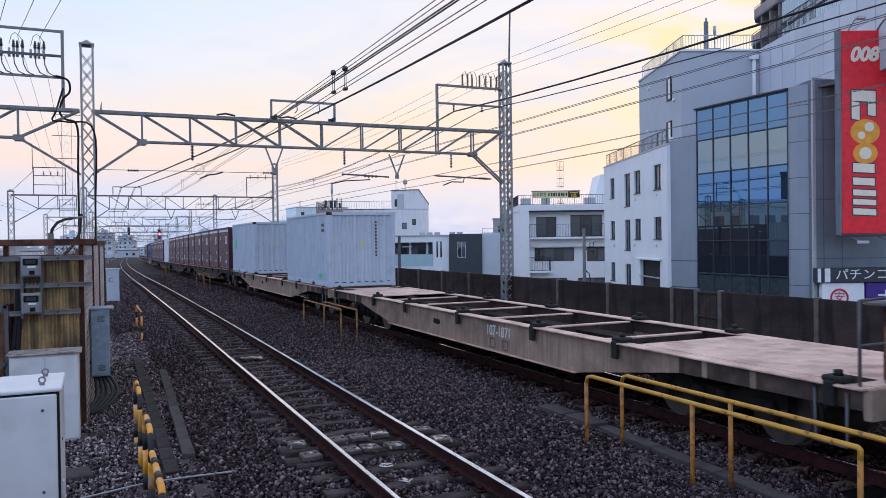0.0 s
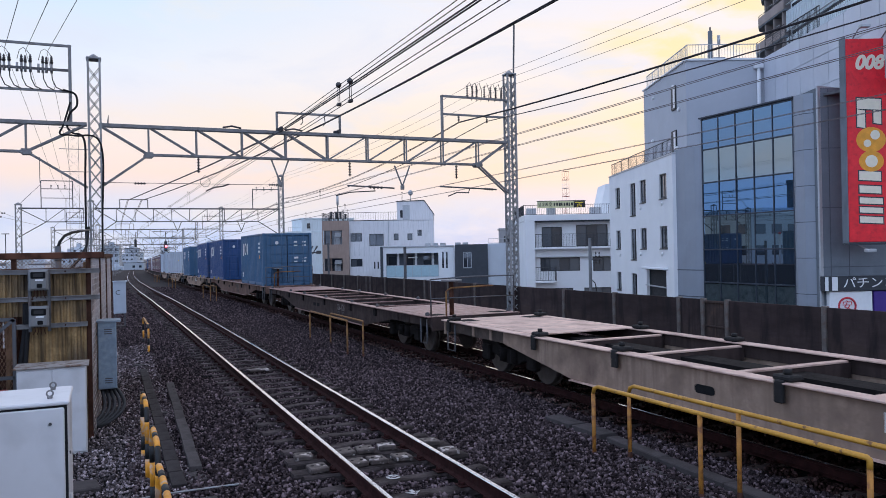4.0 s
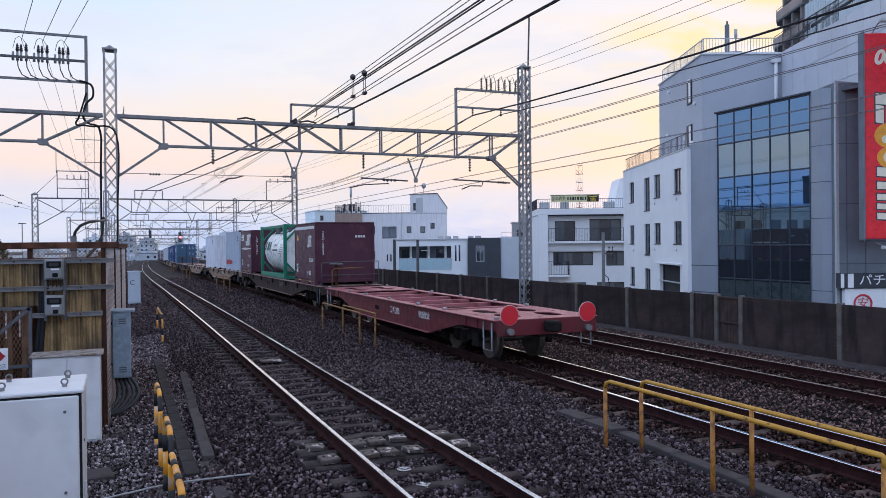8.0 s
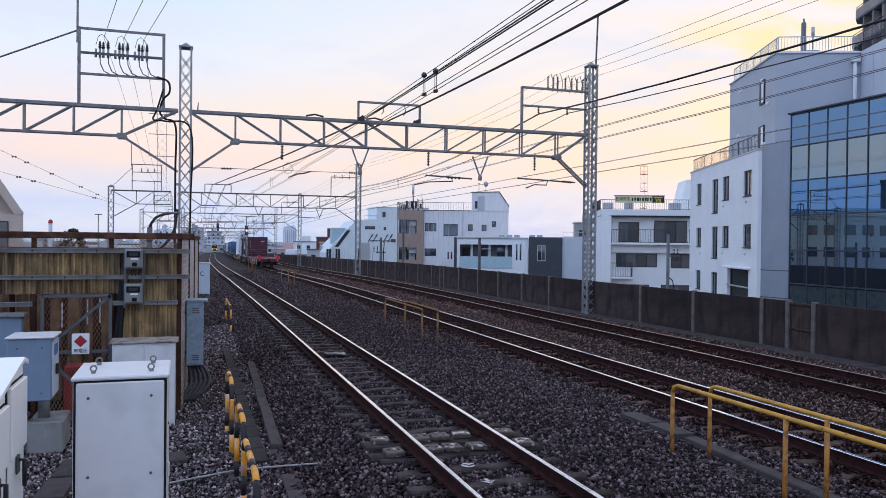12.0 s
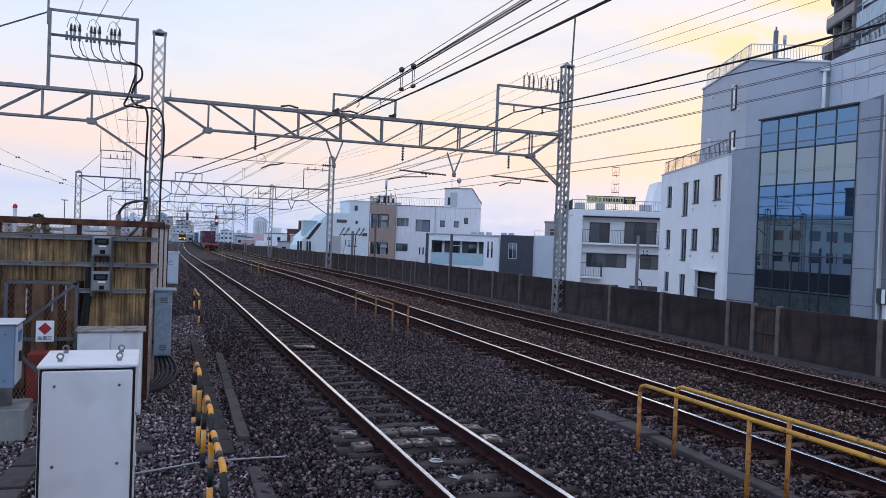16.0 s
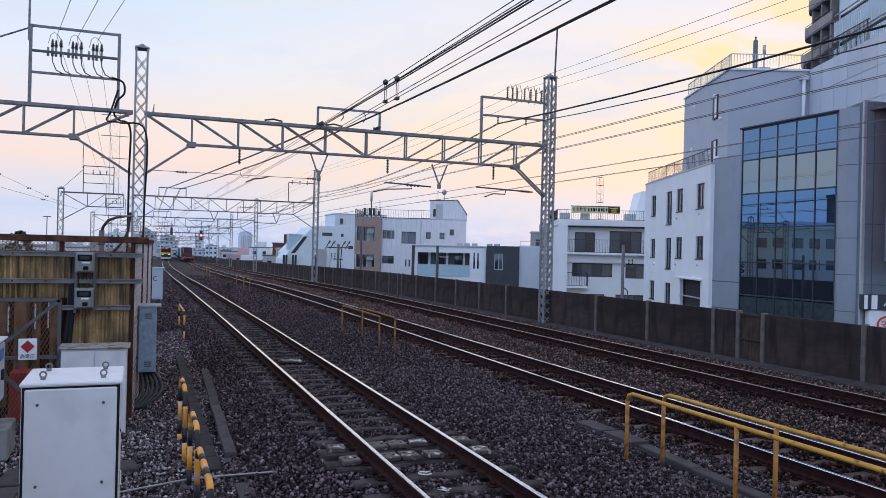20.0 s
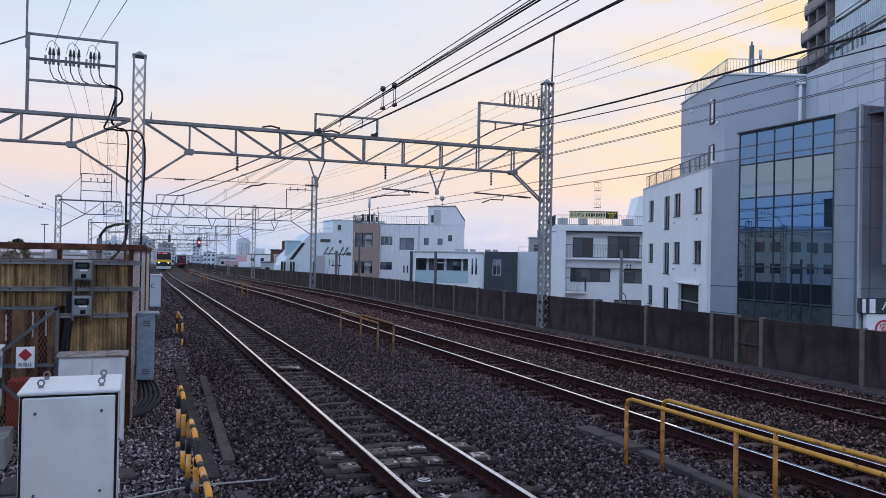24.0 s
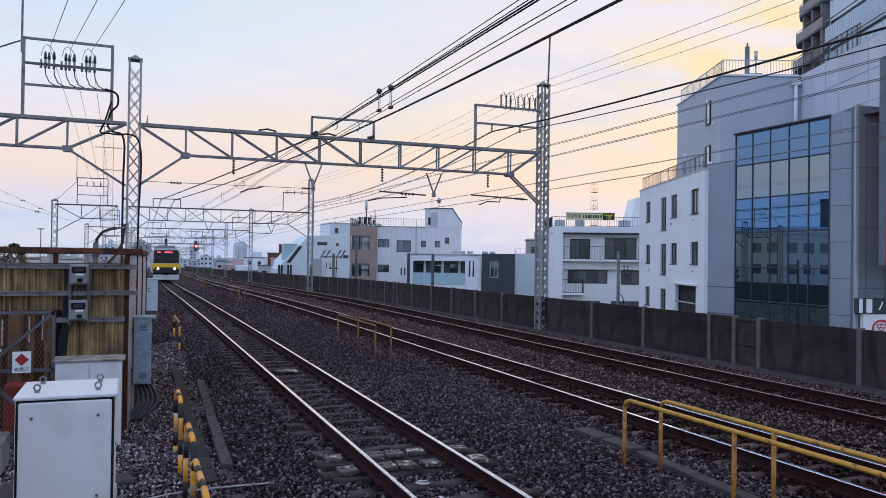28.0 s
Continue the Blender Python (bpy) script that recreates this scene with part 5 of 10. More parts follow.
def container_20(mat, name_label, doors=True, logo=None, group="twenty foot containers", ribs=18):
    c = thing("shipping_container", name_label, "container", group)
    L, W, H = 6.058, 2.438, 2.591
    m = M[mat]
    for sx in (-1, 1):
        x = sx * W / 2
        part("side_wall", corrugated(x - sx * 0.012, x - sx * 0.06, -L / 2 + 0.14, L / 2 - 0.14, ribs, 0.16, H - 0.07), m, c, "corrugated steel side")
        rl = S().cbox(x - 0.03 - sx * 0.03, x + 0.03 - sx * 0.03, -L / 2 + 0.1, L / 2 - 0.1, H - 0.09, H - 0.005, 0.01)
        part("top_rail", rl, m, c)
        bl = S()
        cuts = [-L / 2 + 0.1, -1.22, -0.86, 0.86, 1.22, L / 2 - 0.1]
        for a, b in zip(cuts[::2], cuts[1::2]):
            bl.cbox(x - 0.03 - sx * 0.03, x + 0.03 - sx * 0.03, a, b, 0.03, 0.18, 0.01)
        bl.box(x - 0.03 - sx * 0.035, x + 0.025 - sx * 0.035, -1.3, 1.3, 0.14, 0.178)
        part("bottom_rail", bl, m, c)
        for yk in (-1.04, 1.04):
            # dark block set in the opening paints the pocket's inner shade
            part("fork_pocket", S().box(x - 0.05 - sx * 0.12, x + 0.05 - sx * 0.12, yk - 0.18, yk + 0.18, 0.03, 0.14), M["dark"], c, "fork pocket with its inner shade painted dark")
            for e in (-0.2, 0.2):
                if mat.startswith("deep_blue"):
                    part("pocket_edge", S().box(x - 0.034 - sx * 0.03, x + 0.034 - sx * 0.03, yk + e - 0.03, yk + e + 0.03, 0.03, 0.18), M["mark_yellow"], c, "yellow pocket edge")
    for k in (-1, 1):
        for sx in (-1, 1):
            part("corner_post", S().cbox(sx * W / 2 - 0.07 - sx * 0.07, sx * W / 2 + 0.07 - sx * 0.07, k * L / 2 - 0.07 - k * 0.07, k * L / 2 + 0.07 - k * 0.07, 0.1, H - 0.1, 0.015), m, c)
            for z in (0.0, H - 0.118):
                part("corner_casting", S().cbox(sx * W / 2 - 0.08 - sx * 0.078, sx * W / 2 + 0.08 - sx * 0.078, k * L / 2 - 0.09 - k * 0.088, k * L / 2 + 0.09 - k * 0.088, z, z + 0.118, 0.012), M["rust"] if (z and k < 0 and sx < 0 and mat == "pale_blue") else m, c)
    part("roof", S().box(-W / 2 + 0.03, W / 2 - 0.03, -L / 2 + 0.05, L / 2 - 0.05, H - 0.05, H - 0.02), m, c)
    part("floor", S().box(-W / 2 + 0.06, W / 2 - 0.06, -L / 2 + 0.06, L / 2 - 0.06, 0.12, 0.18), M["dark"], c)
    part("end_wall", corrugated(L / 2 - 0.03, L / 2 - 0.09, -W / 2 + 0.14, W / 2 - 0.14, 8, 0.14, H - 0.09, "x"), m, c, "corrugated end")
    y = -L / 2
    hd = S().cbox(-W / 2 + 0.1, W / 2 - 0.1, y + 0.01, y + 0.1, H - 0.12, H - 0.005, 0.01)
    sill = S().cbox(-W / 2 + 0.1, W / 2 - 0.1, y + 0.01, y + 0.1, 0.02, 0.15, 0.01)
    part("end_header", hd, m, c)
    part("end_sill", sill, m, c)
    if doors:
        part("door_gasket", S().box(-W / 2 + 0.12, W / 2 - 0.12, y + 0.072, y + 0.094, 0.15, H - 0.12), M["rubber"], c, "black door seal")
        for sx in (-1, 1):
            d = S()
            x0, x1 = sorted((sx * 0.02, sx * (W / 2 - 0.14)))
            d.cbox(x0, x1, y + 0.045, y + 0.085, 0.16, H - 0.13, 0.008)
            door = part("door", d, m, c, "steel door leaf")
            for k in range(5):
                z = 0.24 + k * 0.445
                part("panel", S().cbox(x0 + 0.06, x1 - 0.06, y + 0.018, y + 0.05, z, z + 0.36, 0.018), m, door)
            for xx in (0.28, 0.80):
                b = S().tube((sx * xx, y + 0.005, 0.08), (sx * xx, y + 0.005, H - 0.06), 0.019, 8)
                for z in (0.1, 0.7, 1.35, 2.0, 2.45):
                    b.cbox(sx * xx - 0.05, sx * xx + 0.05, y - 0.012, y + 0.045, z, z + 0.05, 0.008)
                b.cbox(sx * xx - 0.02, sx * xx + 0.26 * sx + 0.02 if sx > 0 else sx * xx + 0.02, y - 0.015, y + 0.01, 0.86, 0.90, 0.006) if sx > 0 else b.cbox(sx * xx - 0.26, sx * xx + 0.02, y - 0.015, y + 0.01, 0.86, 0.90, 0.006)
                part("lock_bar", b, m, door, "painted steel door locking bar")
        mk = S()
        rng = random.Random(name_label)
        for row in range(4):
            for col in range(2):
                z = 2.12 - row * 0.17 - (0.45 if row > 1 else 0)
                w = rng.uniform(0.18, 0.34)
                mk.box(0.33 + col * 0.42, 0.33 + col * 0.42 + w * 0.75, y + 0.008, y + 0.021, z, z + rng.uniform(0.05, 0.1))
        tagged(part("door_stencil", mk, M["mark_white"], c, "rows of small white marks"), kind="stuff")
        part("seal_disc", S().tube((-0.52, y + 0.012, 2.12), (-0.52, y + 0.03, 2.12), 0.085, 14), M["mark_white"], c, "white round mark")
    else:
        part("front_wall", corrugated(y + 0.03, y + 0.09, -W / 2 + 0.14, W / 2 - 0.14, 8, 0.14, H - 0.09, "x"), m, c, "corrugated end")
        mk = S()
        for i in range(11):
            mk.box(0.49, 0.55, y + 0.022, y + 0.032, 2.2 - i * 0.115, 2.2 - i * 0.115 + 0.075)
        part("column_stencil", mk, M["mark_dark"], c, "column of small dark marks")
        part("warning_mark", S().prism([(-0.07, 1.45), (0.07, 1.45), (0, 1.60)], y + 0.02, y + 0.03, "y"), M["mark_yellow"], c, "yellow triangle mark")
        for k in range(3):
            for sx in (-1, 1):
                part("vent", S().cbox(sx * (0.42 + 0.2 * k) - 0.04, sx * (0.42 + 0.2 * k) + 0.04, y + 0.015, y + 0.04, 2.24, 2.36, 0.01), m, c)
    xw = -W / 2 + 0.008
    if logo == "slant":
        for y0 in (2.46, 1.26):
            part("logo_bar", slant(S(), xw, y0, 1.50 if y0 > 2 else 1.56, 0.20, 0.66 if y0 > 2 else 0.60, 0.14), M["mark_white"], c, "white slanted bar of the company mark")
        part("logo_ring", oval_ring(xw, 1.70, 1.86, 0.29, 0.31, 0.12, 0.13), M["mark_white"], c, "white slanted ring of the company mark")
        pt = S().box(xw - 0.004, xw + 0.003, 2.42, 2.62, 0.36, 0.62)
        part("plate", pt, M["mark_white"], c, "white data plate")
        mk = S()
        for r in range(3):
            for k in range(4):
                mk.box(xw - 0.003, xw + 0.003, -1.95 - k * 0.14, -1.85 - k * 0.14, 2.05 - r * 0.2, 2.15 - r * 0.2)
        tagged(part("side_stencil", mk, M["mark_white"], c, "small white marks"), kind="stuff")
        part("orange_plate", S().box(xw - 0.004, xw + 0.003, -2.3, -2.15, 1.35, 1.52), M["orange"], c, "orange plate")
    if logo == "red":
        mk = S()
        y = 2.72
        for wd, n in ((0.24, 5), (0.24, 7)):
            for i in range(n):
                w = wd * (1.15 if i == 0 else 0.8)
                slant(mk, xw, y, 0.42, w * 0.72, 0.36 if i == 0 else 0.28, 0)
                y -= w
            y -= 0.12
        part("logo", mk, M["mark_red"], c, "red row of block marks")
    if logo == "green":
        gp = S()
        gp.prism([(2.5, 1.35), (2.2, 1.2), (1.75, 1.3), (1.65, 1.6), (2.0, 1.8), (2.4, 1.7)], xw - 0.003, xw + 0.003)
        part("logo", gp, M["mark_green"], c, "pale green round mark")
    if logo in ("sk", "red", None):
        mk = S()
        for k in range(3):
            mk.box(xw - 0.003, xw + 0.003, -2.3 - k * 0.13, -2.2 - k * 0.13, 2.1, 2.2)
            mk.box(xw - 0.003, xw + 0.003, -2.3 - k * 0.13, -2.2 - k * 0.13, 1.92, 2.02)
        part("side_stencil", mk, M["mark_dark"], c, "small dark marks")
    if logo == "sk":
        mk = S()
        for k in range(3):
            mk.box(xw - 0.003, xw + 0.003, -1.9 - k * 0.19, -1.76 - k * 0.19, 0.32, 0.48)
        part("logo", mk, M["mark_green"], c, "green block mark")
    return c


def container_12(label, number, logo=0):
    """A twelve foot rail container with doors in its sides."""
    c = thing("rail_container", label, "container", "twelve foot containers")
    L, W, H = 3.715, 2.45, 2.5
    m = M["maroon"]
    part("body", S().cbox(-W / 2 + 0.04, W / 2 - 0.04, -L / 2 + 0.03, L / 2 - 0.03, 0.12, H - 0.03, 0.02), m, c)
    part("roof", S().cbox(-W / 2, W / 2, -L / 2, L / 2, H - 0.05, H, 0.015), m, c)
    for sx in (-1, 1):
        x = sx * (W / 2 - 0.03)
        for y0, y1 in ((-L / 2 + 0.05, -0.32), (-0.28, 0.55), (0.59, L / 2 - 0.05)):
            part("side_panel", S().cbox(x - 0.02, x + 0.022, y0, y1, 0.2, H - 0.09, 0.012), m, c, "flat steel door panel")
        for y in (-0.30, 0.57):
            part("door_post", S().cbox(x - 0.02, x + 0.05, y - 0.05, y + 0.05, 0.16, H - 0.06, 0.012), m, c)
            part("door_latch", S().cbox(x - 0.02, x + sx * 0.0 + 0.055, y - 0.22, y + 0.12, 1.02, 1.06, 0.008), M["galv_dark"], c, "steel door latch")
        st = S().box(x - 0.027, x + 0.027, -L / 2 + 0.08, L / 2 - 0.1, H - 0.26, H - 0.14) if logo == 0 else S().prism([(-L / 2 + 0.12, 1.42), (0.55, 1.36), (L / 2 - 0.2, 1.42), (L / 2 - 0.2, 1.46), (0.55, 1.50), (-L / 2 + 0.12, 1.46)], x - 0.029, x + 0.029)
        part("stripe", st, M["mark_white"], c, "white painted stripe")
        sk = S()
        for a, b in ((-L / 2 + 0.02, -1.1), (-0.75, 0.75), (1.1, L / 2 - 0.02)):
            sk.cbox(x - 0.05, x + 0.03, a, b, 0.0, 0.14, 0.01)
        part("skid", sk, m, c)
        for y in (-0.92, 0.92):
            part("fork_pocket", S().box(x - 0.03, x + 0.03, y - 0.2, y + 0.2, 0.10, 0.14), M["mark_yellow"], c, "yellow fork pocket edge")
    for k in (-1, 1):
        for sx in (-1, 1):
            part("corner_post", S().cbox(sx * W / 2 - 0.06 - sx * 0.055, sx * W / 2 + 0.06 - sx * 0.055, k * L / 2 - 0.06 - k * 0.055, k * L / 2 + 0.06 - k * 0.055, 0.0, H - 0.03, 0.02), m, c)
        fr = S().cbox(-W / 2 + 0.1, W / 2 - 0.1, k * L / 2 - 0.03 - k * 0.02, k * L / 2 + 0.03 - k * 0.02, 0.1, 0.22, 0.01)
        part("end_sill", fr, m, c)
    xw = -W / 2 + 0.006
    lg = S()
    if logo == 0:
        slant(lg, xw, -0.62, 1.52, 0.12, 0.46, -0.02)
        slant(lg, xw, -0.52, 1.50, 0.20, 0.11, 0)
        slant(lg, xw, -0.86, 1.52, 0.11, 0.46, 0)
        slant(lg, xw, -0.86, 1.86, 0.34, 0.12, 0)
        slant(lg, xw, -1.06, 1.52, 0.13, 0.30, -0.04)
        part("logo", lg, M["mark_white"], c, "white block mark")
        tri = S().prism([(1.42, 1.80), (1.12, 1.80), (1.27, 2.02)], xw - 0.004, xw + 0.004)
        part("triangle", tri, M["mark_yellow"], c, "yellow triangle mark")
    else:
        slant(lg, xw, 0.12, 1.62, 0.34, 0.26, 0.05)
        slant(lg, xw, -0.26, 1.62, 0.30, 0.64, 0.10)
        slant(lg, xw, -0.62, 1.62, 0.36, 0.64, 0.10)
        slant(lg, xw, -1.04, 1.62, 0.16, 0.64, 0.10)
        slant(lg, xw, -1.22, 2.08, 0.36, 0.18, 0.03)
        part("logo", lg, M["mark_white"], c, "white slanted block mark")
        part("notice", S().box(xw - 0.004, xw + 0.003, 0.85, 1.72, 1.92, 2.28), M["white_sign"], c, "white notice panel")
        for z, tx in ((2.19, "環境にやさしい"), (2.01, "鉄道コンテナ")):
            words("writing", tx, M["mark_dark"], c, pose(xw - 0.005, 1.66, z, 90, 0, -90), 0.145, "LEFT", 0.002, 0.75)
    stencil(c, xw - 0.004, -1.15, 0.98, number, 0.20, M["mark_white"])
    ye = -L / 2 + 0.025
    for i, ch in enumerate(number):
        words("writing", ch, M["mark_white"], c, pose(-0.90, ye - 0.005, 2.08 - i * 0.118, 90, 0, 0), 0.155, "CENTER", 0.002)
    mk = S()
    for k in range(4):
        mk.box(0.42 + k * 0.11, 0.42 + k * 0.11 + 0.08, ye - 0.006, ye, 1.88, 1.97)
    part("end_mark", mk, M["mark_white"], c, "short white mark")
    gp = S().box(xw - 0.004, xw + 0.003, 1.25, 1.5, 0.45, 0.80)
    part("green_plate", gp, M["white_sign"], c, "white plate with a green disc")
    part("green_disc", S().tube((xw - 0.006, 1.375, 0.66), (xw + 0.002, 1.375, 0.66), 0.10, 14), M["mark_green"], c, "green disc")
    part("data_plate", S().box(xw - 0.004, xw + 0.003, -1.0, -0.82, 0.38, 0.55), M["white_sign"], c, "small white data plate")
    part("data_plate", S().box(xw - 0.004, xw + 0.003, -0.6, -0.5, 0.40, 0.52), M["white_sign"], c, "small white data plate")
    return c


def tank_container():
    c = thing("tank_container", "white tank container in a green steel frame", "tank container")
    L, W, H = 6.058, 2.438, 2.591
    g = M["tank_green"]
    for k in (-1, 1):
        for sx in (-1, 1):
            x, y = sx * (W / 2 - 0.08), k * (L / 2 - 0.08)
            part("corner_post", S().cbox(x - 0.075, x + 0.075, y - 0.075, y + 0.075, 0, H, 0.015), g, c)
        y = k * (L / 2 - 0.08)
        for z in (0.08, H - 0.08):
            part("end_beam", S().cbox(-W / 2 + 0.12, W / 2 - 0.12, y - 0.06, y + 0.06, z - 0.07, z + 0.07, 0.012), g, c)
        for sx in (-1, 1):
            for za, zb in ((0.12, 0.78), (H - 0.12, H - 0.78)):
                part("end_brace", S().bar((sx * 0.50, y, za), (sx * (W / 2 - 0.12), y, zb), 0.09, 0.08), g, c)
    for sx in (-1, 1):
        x = sx * (W / 2 - 0.07)
        part("bottom_rail", S().cbox(x - 0.05, x + 0.05, -L / 2 + 0.14, L / 2 - 0.14, 0.03, 0.24, 0.012), g, c)
        part("top_rail", S().cbox(x - 0.045, x + 0.045, -L / 2 + 0.14, L / 2 - 0.14, H - 0.14, H - 0.02, 0.012), g, c)
        for k in (-1, 1):
            part("corner_gusset", S().prism([(k * (L / 2 - 0.16), H - 0.14), (k * (L / 2 - 0.62), H - 0.14), (k * (L / 2 - 0.16), H - 0.5)], x - 0.02, x + 0.02), g, c)
    t = S()
    rad, zc, n = 1.10, 1.33, 40
    prof = [(-2.78, 0.0), (-2.77, 0.35), (-2.73, 0.68), (-2.65, 0.93), (-2.52, 1.06), (-2.36, rad), (2.36, rad), (2.52, 1.06), (2.68, 0.93), (2.80, 0.68), (2.85, 0.35), (2.86, 0.0)]
    v = [(r * math.cos(2 * math.pi * j / n), y, zc + r * math.sin(2 * math.pi * j / n)) for y, r in prof for j in range(n)]
    t.add(v, [(i * n + j, i * n + n + j, i * n + n + (j + 1) % n, i * n + (j + 1) % n) for i in range(len(prof) - 1) for j in range(n)], True)
    part("tank", t, M["tank_white"], c, "white rounded tank barrel with streaks")
    # eight-sided end shield with a shallow dished middle
    oct_r = [(-1.06, 0.72), (-1.06, -0.62), (-0.52, -1.17), (0.52, -1.17), (1.06, -0.62), (1.06, 0.72), (0.52, 1.17), (-0.52, 1.17)]
    sh, m8 = S(), 48
    rim = []
    for j in range(m8):
        a = 2 * math.pi * j / m8
        ux, uz = math.cos(a), math.sin(a)
        hit = min(((p[0] * (q[1] - p[1]) - p[1] * (q[0] - p[0])) / d for p, q in zip(oct_r, oct_r[1:] + oct_r[:1]) for d in [ux * (q[1] - p[1]) - uz * (q[0] - p[0])] if abs(d) > 1e-6 and (p[0] * (q[1] - p[1]) - p[1] * (q[0] - p[0])) / d > 0), default=1.0)
        rim.append((ux * hit, uz * hit))
    rows8 = [[(x, -2.90, zc + z) for x, z in rim], [(x, -2.945, zc + z) for x, z in rim]]
    rows8 += [[(r * math.cos(2 * math.pi * j / m8), y, zc - 0.06 + r * math.sin(2 * math.pi * j / m8)) for j in range(m8)] for r, y in ((0.90, -2.945), (0.86, -2.938), (0.74, -2.885), (0.60, -2.85), (0.30, -2.835), (0.02, -2.832))]
    sh.add([p for row in rows8 for p in row], [(i * m8 + j, i * m8 + m8 + j, i * m8 + m8 + (j + 1) % m8, i * m8 + (j + 1) % m8) for i in range(len(rows8) - 1) for j in range(m8)], False)
    part("end_shield", sh, M["tank_white"], c, "white eight-sided end shield with a dished middle")
    words("writing", "FRONT END", M["mark_dark"], c, pose(0.0, -2.949, 1.98, 90, 0, 0), 0.11, "CENTER", 0.003)
    part("data_plate", S().box(-0.22, 0.22, -2.955, -2.946, 2.24, 2.36), M["galv_dark"], c, "dark data plate")
    nb = S()
    for i in range(11):
        if i not in (4, 10):
            nb.box(-0.42 + i * 0.075, -0.37 + i * 0.075, -2.952, -2.946, 1.80, 1.88)
    part("number_bars", nb, M["mark_dark"], c, "line of small dark marks")
    part("seal_disc", S().tube((0.62, -2.946, 1.66), (0.62, -2.955, 1.66), 0.085, 18), M["orange"], c, "round orange seal")
    part("seal_ring", S().pipe([(0.62 + 0.085 * math.cos(2 * math.pi * i / 20), -2.952, 1.66 + 0.085 * math.sin(2 * math.pi * i / 20)) for i in range(21)], 0.016, 5), M["disc_red"], c, "red ring")
    for y in (-2.3, -1.15, 0.0, 1.15, 2.3):
        b = S()
        v = [(r * math.cos(2 * math.pi * j / n), y + dy, zc + r * math.sin(2 * math.pi * j / n)) for dy, r in ((-0.02, rad - 0.02), (-0.02, rad + 0.008), (0.02, rad + 0.008), (0.02, rad - 0.02)) for j in range(n)]
        b.add(v, [(i * n + j, i * n + n + j, i * n + n + (j + 1) % n, i * n + (j + 1) % n) for i in range(3) for j in range(n)], True)
        part("band", b, M["tank_white"], c, "cladding band")
    wk = S().cbox(-0.62, 0.62, -2.5, 2.5, H - 0.06, H - 0.01, 0.01)
    part("walkway", wk, M["galv_dark"], c, "grey walkway plate")
    for y in (-0.4, 0.5):
        part("manhole", S().tube((0, y, zc + rad - 0.05), (0, y, H - 0.02), 0.28, 14), M["galv"], c, "steel manhole lid")
    fr = S()

    def rail_at(y, ang):
        return (-math.cos(radians(ang)) * (rad + 0.05), y, zc + math.sin(radians(ang)) * (rad + 0.05))
    fr.pipe([rail_at(2.66, 34), rail_at(2.3, 46), rail_at(2.2, 49), rail_at(-1.2, 49), rail_at(-1.4, 52), rail_at(-2.1, 66)], 0.022, 6)
    fr.pipe([rail_at(1.5, 49), rail_at(1.15, 60), rail_at(1.0, 66)], 0.02, 6)
    part("spill_rail", fr, M["black"], c, "thin black spill rail")
    for y in (-1.9, 1.2):
        part("valve_box", S().cbox(-0.66, 0.3, y - 0.45, y + 0.45, zc + rad - 0.22, H - 0.07, 0.03), M["galv_dark"], c, "dark valve box")

    def on_barrel(y, ang):
        a = radians(ang)
        return Matrix.Translation((-math.cos(a) * (rad + 0.012), y, zc + math.sin(a) * (rad + 0.012))) @ pose(0, 0, 0, 90 - ang, 0, -90)
    lg = S()
    for dx, wd in ((-1.9, 0.22), (-1.35, 0.40), (-0.75, 0.22)):
        ring = [(dx, -0.22), (dx + wd, -0.22), (dx + wd + 0.14, 0.22), (dx + 0.14, 0.22)]
        lg.prism(ring, -0.004, 0.004, "z")
    ob = part("logo", lg, M["mark_teal"], c, "dark green slanted company mark")
    ob.matrix_basis = on_barrel(0.35, 12)
    words("writing", "ラテックス", M["mark_dark"], c, on_barrel(-0.35, 14), 0.17, "CENTER", 0.003)
    mk = S()
    for i in range(14):
        mk.prism([(i * 0.085, 0), (i * 0.085 + 0.06, 0), (i * 0.085 + 0.06, 0.07), (i * 0.085, 0.07)], -0.003, 0.003, "z")
    ob = part("small_stencil", mk, M["mark_dark"], c, "line of small marks")
    ob.matrix_basis = on_barrel(0.3, 0)
    mk = S()
    for r in range(5):
        for i in range(6):
            mk.prism([(i * 0.12, -r * 0.11), (i * 0.12 + 0.08, -r * 0.11), (i * 0.12 + 0.08, -r * 0.11 + 0.035), (i * 0.12, -r * 0.11 + 0.035)], -0.003, 0.003, "z")
    ob = part("data_stencil", mk, M["galv"], c, "block of small marks")
    ob.matrix_basis = on_barrel(-1.55, 14)
    ob = part("orange_plate", S().prism([(-0.06, -0.1), (0.06, -0.1), (0.06, 0.1), (-0.06, 0.1)], -0.004, 0.004, "z"), M["orange"], c, "orange plate")
    ob.matrix_basis = on_barrel(-1.55, -10)
    lg = S()
    for dx, wd in ((-0.42, 0.14), (-0.14, 0.28), (0.28, 0.14)):
        lg.prism([(dx, 1.22), (dx + wd, 1.22), (dx + wd + 0.09, 1.54), (dx + 0.09, 1.54)], -2.949, -2.80, "y")
    part("end_logo", lg, M["mark_teal"], c, "dark green company mark")
    return c


